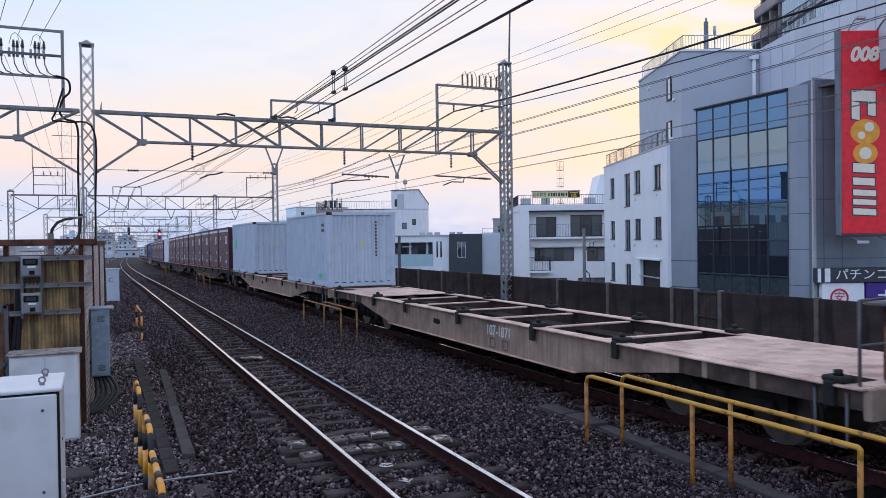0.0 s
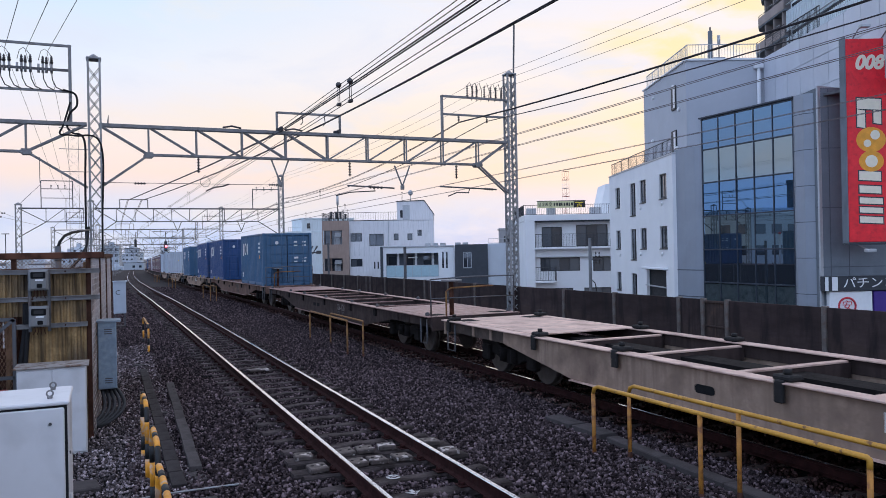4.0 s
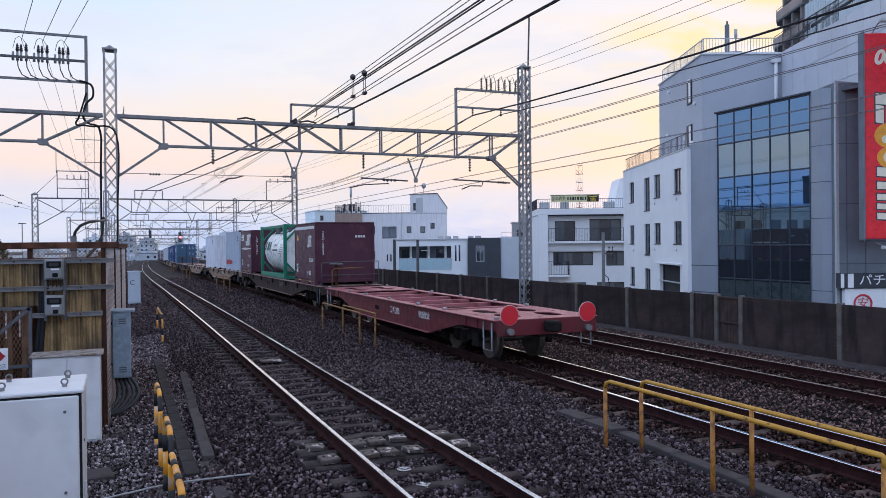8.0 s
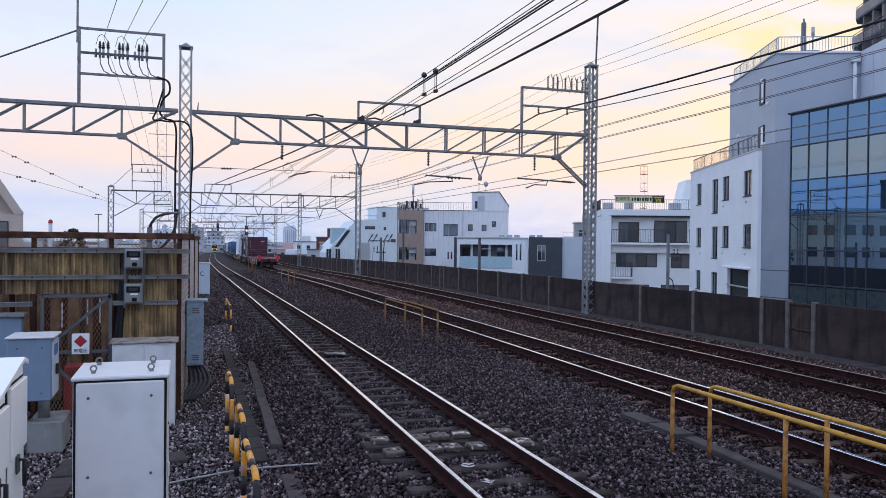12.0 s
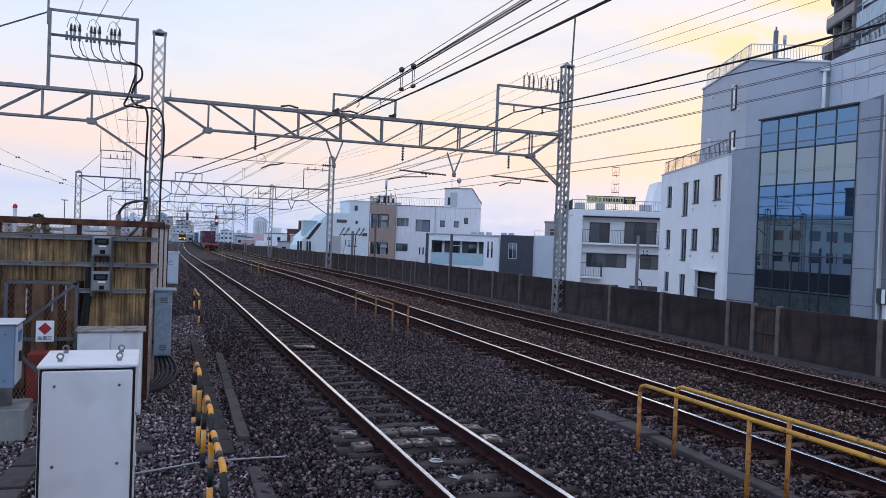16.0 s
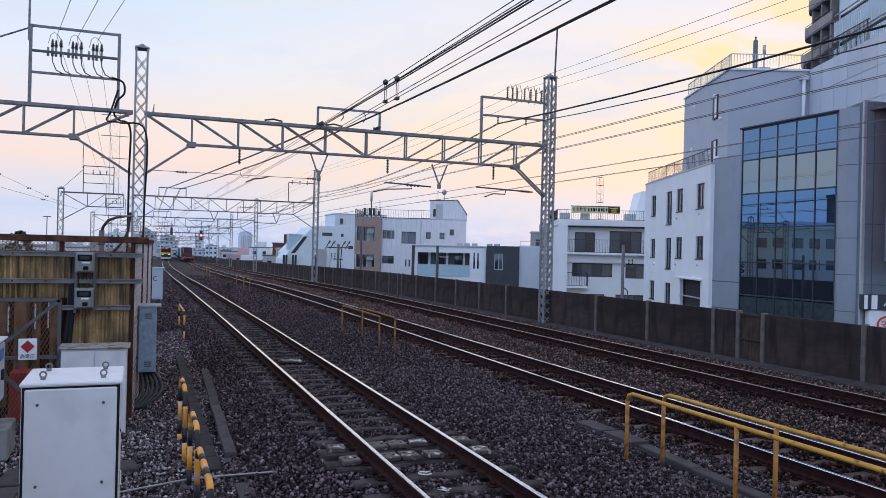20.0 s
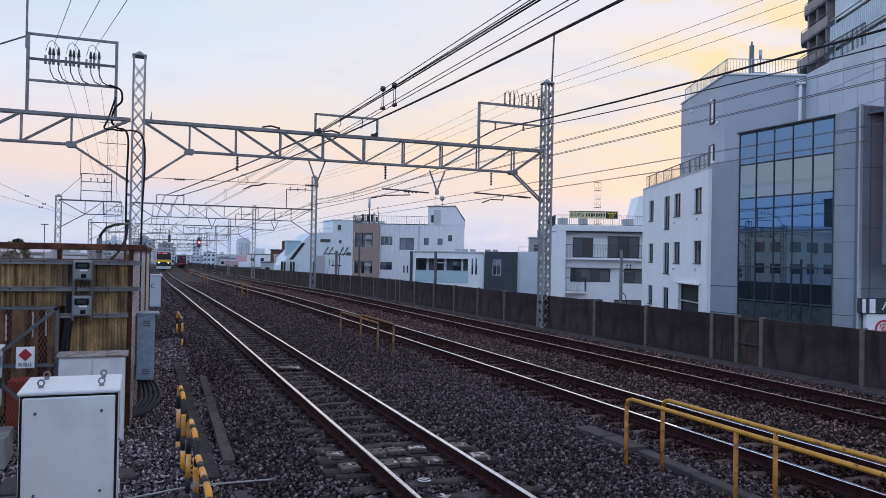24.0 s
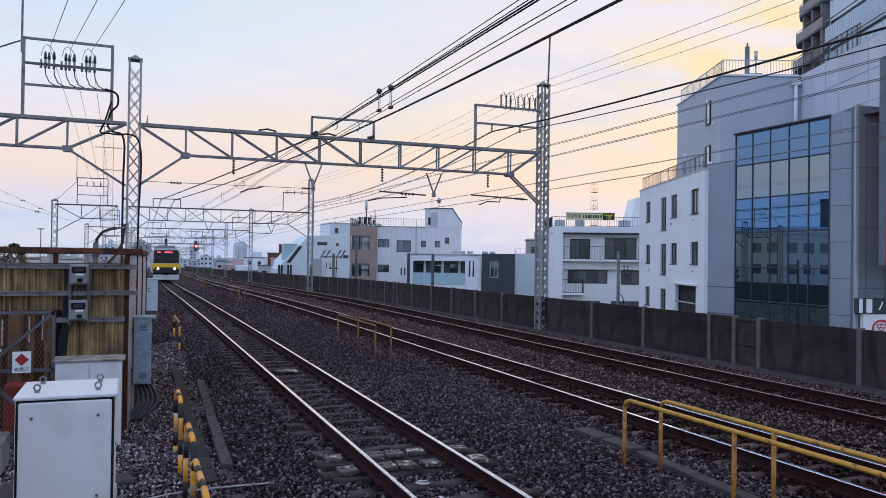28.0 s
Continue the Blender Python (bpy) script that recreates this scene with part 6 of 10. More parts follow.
# train make-up, from the tail: wagons by their south end, then what they carry
GREY, DARK, RED, RUSTY = ("wagon_grey", "weathered grey-brown"), ("wagon_dark", "dark brown"), ("wagon_red", "oxide-red"), ("wagon_rust", "rusty brown")
w = flat_wagon(RED, "deck_red", "コキ200", 15.0, grey_deck=False, tall_rail=False)
words("writing", "突放禁止", M["mark_white"], w, pose(-1.195, -2.9, 0.78, 90, 0, -90), 0.20, "CENTER", 0.003)
for sx in (-1, 1):
    d = part("tail_disc", S().tube((sx * 0.95, -7.16, 1.12), (sx * 0.95, -7.13, 1.12), 0.205, 28), M["disc_red"], w, "round red tail marker")
    part("buffer_lamp", S().tube((sx * 0.95, -7.24, 0.78), (sx * 0.95, -7.1, 0.78), 0.07, 12), M["galv"], w, "round steel tail fitting")
    part("disc_rim", S().pipe([(sx * 0.95 + 0.205 * math.cos(2 * math.pi * i / 24), -7.145, 1.12 + 0.205 * math.sin(2 * math.pi * i / 24)) for i in range(25)], 0.012, 5), M["frame_pale"], d, "pale rim")
on_train(w, 7.5)
# (body, number, has rail) at 15.0, 35.4, ...
KINDS = [(DARK, "106-231"), (GREY, "107-1164"), (GREY, "107-1636"), (DARK, "106-126"), (RUSTY, "107-342"), (GREY, "107-1636"), (GREY, "107-1871"), (GREY, "107-0"), (DARK, ""), (DARK, ""),
         (DARK, ""), (DARK, ""), (GREY, ""), (DARK, ""), (DARK, "")]
protos = {}
for i, (body, num) in enumerate(KINDS):
    num = "" if num == "107-0" else num
    key = (body, num)
    if key in protos:
        w = copy_thing(protos[key], Matrix())
    else:
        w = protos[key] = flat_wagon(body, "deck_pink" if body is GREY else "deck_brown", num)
    on_train(w, 15.0 + 20.4 * i + 10.2)
FLOOR = 1.03
on_train(container_12("maroon twelve foot rail container with a white top stripe", "20D-5062", 0), 16.2 + 1.86, FLOOR)
on_train(tank_container(), 22.32 + 3.03, FLOOR)
on_train(container_12("maroon twelve foot rail container with a white slanted mark and notice", "19D-80005", 1), 31.3 + 1.86, FLOOR)
on_train(container_20("pale_blue", "pale blue steel container with a red side mark", False, "red"), 35.8 + 3.03, FLOOR)
on_train(container_20("white_cont", "clean white steel container with a dark column of marks", False, None), 48.9 + 3.03, FLOOR)
jl = container_20("steel_blue", "faded steel-blue container with a white slanted mark", True, "slant")
on_train(jl, 97.45 + 3.03, FLOOR)
jd = container_20("deep_blue", "deep blue container with a white slanted mark and yellow pocket edges", True, "slant")
on_train(jd, 110.2 + 3.03, FLOOR)
on_train(copy_thing(jd, Matrix()), 117.75 + 3.03, FLOOR)
on_train(copy_thing(jl, Matrix()), 130.3 + 3.03, FLOOR)
on_train(container_20("pale_blue", "pale grey-blue container with a green block mark", False, "sk"), 158.0 + 3.03, FLOOR)
on_train(container_20("pale_blue", "pale grey-blue container with a round green mark", False, "green"), 171.2 + 3.03, FLOOR)
proto12 = container_12("maroon twelve foot rail container", "19D-5", 0)
on_train(proto12, 178.6 + 1.86, FLOOR)
for s in [178.6 + 4.0 * k for k in range(1, 5)] + [199.0 + 4.0 * k for k in range(5)] + [228.0 + 4.0 * k for k in range(3)] + [240.0 + 4.0 * k for k in range(5)] + [281.0 + 4.0 * k for k in range(5)]:
    on_train(copy_thing(proto12, Matrix()), s + 1.86, FLOOR)
on_train(container_20("white_cont", "white steel container between maroon ones", False, None), 219.8 + 3.03, FLOOR)
on_train(copy_thing(jl, Matrix()), 262.0 + 3.03, FLOOR)
on_train(copy_thing(jd, Matrix()), 270.0 + 3.03, FLOOR)


# ---- yellow-banded electric train ----
M["steel_body"] = material("brushed_steel_body", (0.55, 0.56, 0.57), 0.35, 0.7, vary=0.05)
M["emu_white"] = material("front_white", (0.50, 0.51, 0.53), 0.4, vary=0.04)
M["emu_yellow"] = material("yellow_band", (0.80, 0.46, 0.015), 0.45, vary=0.04)
M["emu_black"] = glass("front_glass", (0.012, 0.014, 0.018))
M["screen_black"] = material("dark_windscreen", (0.012, 0.013, 0.016), 0.3, vary=0.1)
M["lamp_on"] = material("lit_headlamp", (1.0, 0.86, 0.55), 0.4, vary=0.0, emit=6.0)
M["led_red"] = material("lit_sign_red", (1.0, 0.10, 0.14), 0.4, vary=0.0, emit=1.1)
M["roof_grey"] = material("roof_grey", (0.22, 0.22, 0.23), 0.7, vary=0.1)


def emu_car(front):
    c = thing("train_car", "steel commuter train car with a yellow band" + (" and lit headlights" if front else ""), "train car", "commuter train cars")
    W, H0, H1, L = 2.95, 1.0, 3.45, 19.6
    ring = [(-1.40, 0.95), (-1.475, 1.15), (-1.475, 2.2), (-1.42, 3.2), (-1.22, 3.5), (-0.7, 3.62), (0.7, 3.62), (1.22, 3.5), (1.42, 3.2), (1.475, 2.2), (1.475, 1.15), (1.40, 0.95)]
    part("body_shell", S().prism(ring, -L / 2, L / 2, "y"), M["steel_body"], c)
    for sx in (-1, 1):
        x = sx * 1.48
        part("side_band", S().box(x - 0.005, x + 0.005, -L / 2 + 0.4, L / 2, 1.55, 1.80), M["emu_yellow"], c, "yellow side band")
        for k in range(4):
            y = -L / 2 + 2.6 + k * 4.75
            part("door", S().cbox(x - 0.012, x + 0.012, y - 0.65, y + 0.65, 1.1, 2.95, 0.01), M["steel_body"], c)
            part("door_glass", S().box(x - 0.016, x + 0.016, y - 0.5, y + 0.5, 1.9, 2.7), M["emu_black"], c)
        for k in range(3):
            y = -L / 2 + 5.0 + k * 4.75
            part("side_window", S().cbox(x - 0.012, x + 0.012, y - 1.2, y + 1.2, 1.85, 2.75, 0.01), M["emu_black"], c)
    for y in (-6, 5):
        part("roof_unit", S().cbox(-0.95, 0.95, y - 1.6, y + 1.6, 3.6, 3.95, 0.08), M["roof_grey"], c, "roof air conditioner")
    for k in (-6.9, 6.9):
        bogie(c, k)
    part("underframe", S().box(-1.25, 1.25, -L / 2 + 3.6, L / 2 - 3.6, 0.45, 0.98), M["bogie"], c)
    if front:
        y = -L / 2
        part("front_frame", S().prism(ring, y - 0.10, y, "y"), M["emu_white"], c, "pale front surround")
        part("windscreen", S().prism([(-1.29, 2.0), (1.29, 2.0), (1.27, 3.2), (1.12, 3.4), (-1.12, 3.4), (-1.27, 3.2)], y - 0.125, y - 0.1, "y"), M["screen_black"], c, "wide black front window")
        part("front_band", S().prism([(-1.42, 1.36), (1.42, 1.36), (1.41, 1.92), (1.1, 1.97), (-1.1, 1.97), (-1.41, 1.92)], y - 0.12, y - 0.1, "y"), M["emu_yellow"], c, "yellow front band")
        part("lower_panel", S().prism([(-1.30, 0.95), (1.30, 0.95), (1.38, 1.36), (-1.38, 1.36)], y - 0.16, y - 0.1, "y"), M["black"], c, "black lower panel")
        part("lamp_panel", S().prism([(-1.18, 1.34), (1.18, 1.34), (1.12, 1.56), (-1.12, 1.56)], y - 0.14, y - 0.12, "y"), M["black"], c, "black lamp panel")
        for sx in (-1, 1):
            part("headlight", S().tube((sx * 0.84, y - 0.18, 1.42), (sx * 0.84, y - 0.14, 1.42), 0.115, 16), M["lamp_on"], c, "lit round headlight")
            part("window_post", S().box(sx * 0.42 - 0.015, sx * 0.42 + 0.015, y - 0.135, y - 0.125, 2.0, 3.40), M["black"], c)
            part("wiper", S().tube((sx * 0.9, y - 0.14, 2.02), (sx * 0.35, y - 0.14, 2.55), 0.015, 5), M["black"], c)
        sg = S()
        for x0, x1 in ((-0.95, -0.6), (-0.2, 0.62)):
            sg.box(x0, x1, y - 0.14, y - 0.12, 3.10, 3.25)
        part("destination_sign", sg, M["led_red"], c, "red lit destination display")
        part("skirt", S().prism([(-1.22, 0.22), (1.22, 0.22), (1.34, 0.45), (1.3, 0.78), (-1.3, 0.78), (-1.34, 0.45)], y - 0.22, y + 0.1, "y"), M["emu_white"], c, "white front skirt")
        part("front_coupler", S().cbox(-0.2, 0.2, y - 0.5, y, 0.75, 1.0, 0.03), M["bogie"], c)
        pg = S().pipe([(-0.6, y + 4, 3.6), (0, y + 5.2, 4.25), (-0.6, y + 4.2, 4.95)], 0.03, 6).pipe([(0.6, y + 4, 3.6), (0, y + 5.2, 4.25), (0.6, y + 4.2, 4.95)], 0.03, 6)
        pg.tube((-0.85, y + 4.2, 4.97), (0.85, y + 4.2, 4.97), 0.03, 6)
        part("pantograph", pg, M["galv_dark"], c, "raised pantograph")
    return c


FRONT = [(0, 492.0), (9, 425.0), (12, 385.0), (15, 338.0), (17, 296.0), (19, 251.0), (21, 211.0), (24, 158.0), (25, 139.5), (26.5, 111.0), (28, 88.5)]


def front_at(t):
    ts, ds = [a for a, b in FRONT], [b for a, b in FRONT]
    return float(np.mean([np.interp(t + k, ts, ds) - max(0.0, 15.0 * (t + k - 28)) for k in (-0.5, -0.25, 0, 0.25, 0.5)]))


COMMUTER = []
first = emu_car(True)
COMMUTER.append((first, 9.8))
car = emu_car(False)
COMMUTER.append((car, 29.8))
for k in range(2, 6):
    COMMUTER.append((copy_thing(car, Matrix()), 9.8 + 20 * k))


# ---- west side: enclosure, gate, cabinets, barriers ----
GL = -0.34    # ground level here


def enclosure():
    e = thing("equipment_enclosure", "weathered tan corrugated fence of a railway equipment compound", "fence", kind="structure")
    y = 13.2

    def sheet(x0, x1, z0, z1, name="sheet"):
        n = max(2, int((x1 - x0) / 0.076))
        p = (x1 - x0) / n
        front = [(x0 + i * p + k * p, (0.0, 0.028)[j]) for i in range(n) for k, j in ((0.0, 0), (0.3, 0), (0.5, 1), (0.8, 1))] + [(x1, 0.0)]
        ring = front + [(x1, 0.034), (x0, 0.034)]
        v = [(a, y + 0.05 + d, z) for z in (z0, z1) for a, d in ring]
        m = len(ring)
        part(name, S().add(v, [(i, m + i, m + (i + 1) % m, (i + 1) % m) for i in range(m)]), M["fibre"], e, "streaked tan corrugated sheet")

    x = -10.2
    while x < -5.5:
        sheet(x, x + 0.80, 1.60, 2.30)
        x += 0.80
    for x0, x1 in ((-5.40, -4.86), (-4.86, -4.30)):
        sheet(x0, x1, 1.60, 2.30)
    for x0, x1 in ((-4.30, -3.86), (-3.86, -3.42)):
        sheet(x0, x1, 1.42, 2.30)
    for x0, x1 in ((-4.22, -3.84), (-3.84, -3.42)):
        sheet(x0, x1, GL, 1.415)
    for x0, x1 in ((-4.34, -4.265), (-4.27, -4.225)):
        part("cable", S().pipe(bent([(x0 - 0.01, y + 0.03, GL), (x0, y + 0.03, 0.7), (x1, y + 0.03, 1.40), (x1 + 0.01, y + 0.04, 1.8)]), 0.034, 8), M["rubber"], e, "thick black cable behind the gate post")
    for x in (-4.185, -3.925):
        part("meter_upright", S().cbox(x - 0.022, x + 0.022, y - 0.052, y - 0.012, 1.37, 2.26, 0.004), M["galv_dark"], e, "grey upright behind the meters")
    sheet(-10.2, -9.2, GL, 1.6)
    # rails
    for z, x0, x1 in ((2.27, -10.2, -3.22), (1.86, -10.2, -3.22), (1.45, -10.2, -5.5), (1.45, -4.37, -4.19), (1.45, -3.91, -3.4)):
        r = S().box(x0, x1, y - 0.01, y + 0.05, z - 0.035, z + 0.035)
        r.box(x0, x1, y - 0.05, y - 0.01, z + 0.025, z + 0.035)
        part("rail", r, M["galv"], e, "galvanised angle rail")
        for k in range(int((x1 - x0) / 0.45)):
            part("bolt", S().tube((x0 + 0.2 + k * 0.45, y - 0.02, z), (x0 + 0.2 + k * 0.45, y, z), 0.014, 6), M["rust"], e)
    # posts and top beam in rusty steel
    for px in (-10.2, -7.7, -5.50, -4.40, -3.38):
        part("post", S().cbox(px - 0.035, px + 0.035, y + 0.085, y + 0.18, GL, 2.50, 0.01), M["rust"], e, "rusty steel post")
    part("top_beam", S().cbox(-10.3, -3.15, y + 0.03, y + 0.18, 2.46, 2.56, 0.01), M["rust"], e, "rusty steel top beam")
    mesh = S()
    x = -10.2
    while x < -3.45:
        mesh.bar((x, y + 0.09, 2.30), (x + 0.16, y + 0.09, 2.46), 0.006, 0.006)
        mesh.bar((x + 0.16, y + 0.095, 2.30), (x, y + 0.095, 2.46), 0.006, 0.006)
        x += 0.055
    tagged(part("top_mesh", mesh, M["mesh_wire"], e, "wire mesh strip along the top"), kind="stuff")
    # east side, running back from the corner
    ex, ey = 0.34, 6.4
    side = S()
    n = 24
    for i in range(n):
        f = i / n
        xx, yy = -3.34 + ex * f, y + 0.12 + ey * f
        side.tube((xx, yy, GL), (xx, yy, 2.46), 0.007, 5)
    for k in range(28):
        z = GL + k * 0.103
        side.bar((-3.34, y + 0.12, z), (-3.34 + ex, y + 0.12 + ey, z), 0.008, 0.008)
    tagged(part("side_mesh", side, M["side_wire"], e, "light wire mesh side panel"), kind="stuff")
    back = S().add([(-3.42, y + 0.2, GL), (-3.42 + ex, y + ey, GL), (-3.42 + ex, y + ey, 2.4), (-3.42, y + 0.2, 2.4), (-3.46, y + 0.2, GL), (-3.46 + ex, y + ey, GL), (-3.46 + ex, y + ey, 2.4), (-3.46, y + 0.2, 2.4)],
                   [(0, 1, 2, 3), (7, 6, 5, 4), (0, 4, 5, 1), (2, 6, 7, 3), (1, 5, 6, 2), (0, 3, 7, 4)])
    part("side_sheet", back, M["old_board"], e)
    for f in (0.33, 0.66, 1.0):
        xx, yy = -3.34 + ex * f, y + 0.12 + ey * f
        part("side_post", S().cbox(xx - 0.022, xx + 0.022, yy - 0.03, yy + 0.03, GL, 2.52, 0.006), M["rust"], e, "rusty steel post")
    part("side_top", S().bar((-3.34, y + 0.12, 2.5), (-3.34 + ex, y + 0.12 + ey, 2.5), 0.1, 0.08), M["rust"], e)
    # wall closing the compound behind the gate
    back_wall = S()
    for i in range(20):
        back_wall.cbox(-9.0 + i * 0.27, -9.0 + i * 0.27 + 0.13 + 0.05 * (i % 3), y + 1.6, y + 1.64, GL, 1.9 + 0.1 * (i % 3), 0.01)
    tagged(part("inner_boards", back_wall, M["old_board"], e, "old boards inside the compound"), kind="stuff")
    # white strips painted where daylight shows through gaps in the boards
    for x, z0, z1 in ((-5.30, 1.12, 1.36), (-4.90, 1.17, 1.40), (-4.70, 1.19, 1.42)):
        part("white_stake", S().cbox(x - 0.012, x + 0.012, y + 1.55, y + 1.57, z0 - 0.2, z1, 0.004), M["white_sign"], e, "thin white strip painted for light through a board gap")
    cap = S().box(-10.2, -3.5, y + 2.0, y + 2.1, GL, 2.3)
    part("inner_wall", cap, M["rust"], e)
    return e


def mesh_gate():
    g = thing("mesh_gate", "closed grey steel gate of rusty wire mesh with a diagonal brace", "gate")
    x0, x1, z0, z1, y = -5.36, -4.40, GL + 0.03, 1.57, 13.2
    for a, b in (((x0, z0), (x0, z1)), ((x1, z0), (x1, z1)), ((x0, z1), (x1, z1)), ((x0, z0), (x1, z0)), ((x0, 0.70), (x1, 0.70)), ((x0, 0.72), (x1, z1)), ((x0, 0.68), (x1, z0))):
        part("frame_bar", S().bar((a[0], y, a[1]), (b[0], y, b[1]), 0.05, 0.05), M["galv_dark"], g, "grey steel frame bar")
    w = S()
    p = 0.052
    h, wd = z1 - z0, x1 - x0
    k = -int(h / p)
    while k * p < wd:
        xa = k * p
        t0, t1 = max(0.0, -xa / 0.5), min(h, (wd - xa) / 0.5)
        if t1 > t0:
            w.bar((x0 + xa + 0.5 * t0, y + 0.02, z0 + t0), (x0 + xa + 0.5 * t1, y + 0.02, z0 + t1), 0.007, 0.007)
            w.bar((x1 - xa - 0.5 * t0, y + 0.026, z0 + t0), (x1 - xa - 0.5 * t1, y + 0.026, z0 + t1), 0.005, 0.005)
        k += 1
    tagged(part("wire_mesh", w, M["mesh_wire"], g, "rusty diamond wire mesh"), kind="stuff")
    pl = thing("warning_sign", "white warning sign with a dark red diamond", "sign", m=pose(-4.82, y - 0.035, 0.83))
    part("board", S().cbox(-0.125, 0.125, -0.006, 0.006, -0.16, 0.16, 0.003), M["white_sign"], pl)
    part("diamond", S().prism([(-0.095, 0.04), (0, -0.055), (0.095, 0.04), (0, 0.135)], -0.010, -0.007, "y"), M["red_sign"], pl, "dark red diamond")
    words("writing", "高電圧", M["black"], pl, pose(0, -0.009, -0.11, 90, 0, 0), 0.068, "CENTER", 0.001)


def meter_box(z):
    m = thing("meter_box", "grey electricity meter box with a dark window", "meter box", "meter boxes", m=pose(-4.06, 13.14, z))
    part("case", S().cbox(-0.125, 0.125, -0.11, 0.0, -0.15, 0.15, 0.025), M["meter"], m)
    part("window", S().cbox(-0.10, 0.10, -0.126, -0.10, 0.024, 0.122, 0.022), M["dark"], m, "dark rounded window")
    part("window_glass", S().cbox(-0.065, 0.065, -0.129, -0.12, 0.045, 0.10, 0.01), M["black"], m, "small dark glass")
    part("label_strip", S().box(-0.04, 0.07, -0.114, -0.10, -0.012, 0.012), M["white_sign"], m, "pale label")
    part("switch", S().cbox(-0.02, 0.055, -0.122, -0.10, -0.115, -0.055, 0.008), M["dark"], m)
    part("base_flange", S().cbox(-0.135, 0.135, -0.03, 0.0, -0.16, 0.16, 0.01), M["meter"], m)
    for k in range(4):
        x = -0.06 + k * 0.04
        part("lead", S().pipe([(x, -0.05, -0.15), (x + 0.01, -0.05, -0.22), (x + 0.02 * (k - 1.5), -0.04, -0.27)], 0.006, 5), M["rust"], m, "thin lead")


def big_cabinet():
    c = thing("control_cabinet", "large white steel control cabinet with eye bolts on its lid", "cabinet", m=pose(-3.675, 5.5, GL))
    h = 1.903
    part("body", S().cbox(-0.30, 0.280, 0.012, 0.62, 0.0, h - 0.02, 0.008), M["white_paint"], c)
    part("gasket", S().box(-0.295, 0.275, 0.004, 0.014, 0.05, h - 0.024), M["rubber"], c, "black door gasket")
    part("door", S().cbox(-0.279, 0.259, -0.014, 0.008, 0.08, h - 0.036, 0.008), M["white_paint"], c, "plain white door panel")
    part("lid", S().cbox(-0.31, 0.290, -0.012, 0.635, h - 0.022, h + 0.004, 0.008), M["white_paint"], c, "flat white lid")
    for z in (0.23, 0.74, 1.255, 1.77):
        for x in (-0.205, 0.178):
            b = S().tube((x, -0.022, z), (x, -0.01, z), 0.010, 6)
            part("screw", b, M["galv_dark"], c)
    for x in (-0.19, 0.17):
        for y in (0.14, 0.50):
            b = S().tube((x, y, h), (x, y, h + 0.02), 0.016, 8)
            for i in range(14):
                a0, a1 = 2 * math.pi * i / 14, 2 * math.pi * (i + 1) / 14
                b.tube((x + 0.019 * math.cos(a0), y, h + 0.036 + 0.019 * math.sin(a0)), (x + 0.019 * math.cos(a1), y, h + 0.036 + 0.019 * math.sin(a1)), 0.006, 6)
            part("eye_bolt", b, M["galv"], c, "steel eye bolt")
    for z in (0.35, 0.95, 1.55):
        part("side_screw", S().tube((0.279, 0.12, z), (0.287, 0.12, z), 0.010, 6), M["galv_dark"], c)
    for z in (0.5, 1.2):
        part("side_catch", S().cbox(0.278, 0.295, 0.05, 0.08, z, z + 0.1, 0.006), M["white_paint"], c)


def low_cabinet():
    c = thing("low_cabinet", "low white cabinet with a brown-edged top against the fence", "cabinet", m=pose(-3.86, 12.3, GL))
    part("body", S().cbox(-0.44, 0.44, 0.0, 0.5, 0.0, 1.26, 0.01), M["white_paint"], c)
    for x0, x1 in ((-0.43, -0.005), (0.005, 0.43)):
        part("door", S().cbox(x0, x1, -0.016, 0.002, 0.04, 1.23, 0.008), M["white_paint"], c, "plain white door")
    part("top", S().cbox(-0.48, 0.48, -0.04, 0.55, 1.26, 1.285, 0.006), M["lid_brown"], c, "weathered brown-edged top")


def fence_box():
    c = thing("junction_box", "tall galvanised junction box on the fence with cables below", "junction box", m=pose(-3.10, 14.2, 0.26))
    part("case", S().cbox(-0.175, 0.12, 0.0, 0.42, 0, 1.12, 0.008), M["galv_blue"], c)
    part("door", S().cbox(-0.165, 0.11, -0.014, 0.002, 0.02, 1.10, 0.006), M["galv_blue"], c, "mottled galvanised door")
    part("lid", S().prism([(-0.03, 1.12), (0.46, 1.12), (0.46, 1.15), (-0.03, 1.145)], -0.20, 0.19), M["galv_blue"], c, "sloped lid")
    for z in (0.10, 0.92):
        s = S()
        for k in range(3):
            s.cbox(-0.07, 0.05, -0.022, -0.012, z + k * 0.035, z + k * 0.035 + 0.018, 0.004)
        part("louvre", s, M["galv_dark"], c, "small louvres")
    part("latch", S().cbox(0.118, 0.16, 0.1, 0.14, 0.5, 0.54, 0.006), M["galv"], c)
    for z in (0.2, 0.9):
        part("hinge", S().tube((0.122, 0.03, z), (0.122, 0.03, z + 0.08), 0.012, 6), M["galv_dark"], c)
        part("bracket", S().cbox(-0.30, -0.17, 0.1, 0.16, z, z + 0.05, 0.008), M["rust"], c, "rusty bracket")
    for i in range(5):
        x = -0.12 + i * 0.05
        cb = S()
        pts = [(x, 0.12 + 0.03 * i, 0.0)]
        for k in range(1, 9):
            f = k / 8
            pts.append((x + 0.10 * math.sin(f * 2.7) * (0.55 + 0.3 * i) - 0.42 * f ** 4, 0.12 + 0.03 * i - 0.55 * f, -0.60 * f + 0.02 * i * f * (1 - f)))
        cb.pipe(pts, 0.03, 8)
        part("cable", cb, M["cable_grey"], c, "thick grey cable")


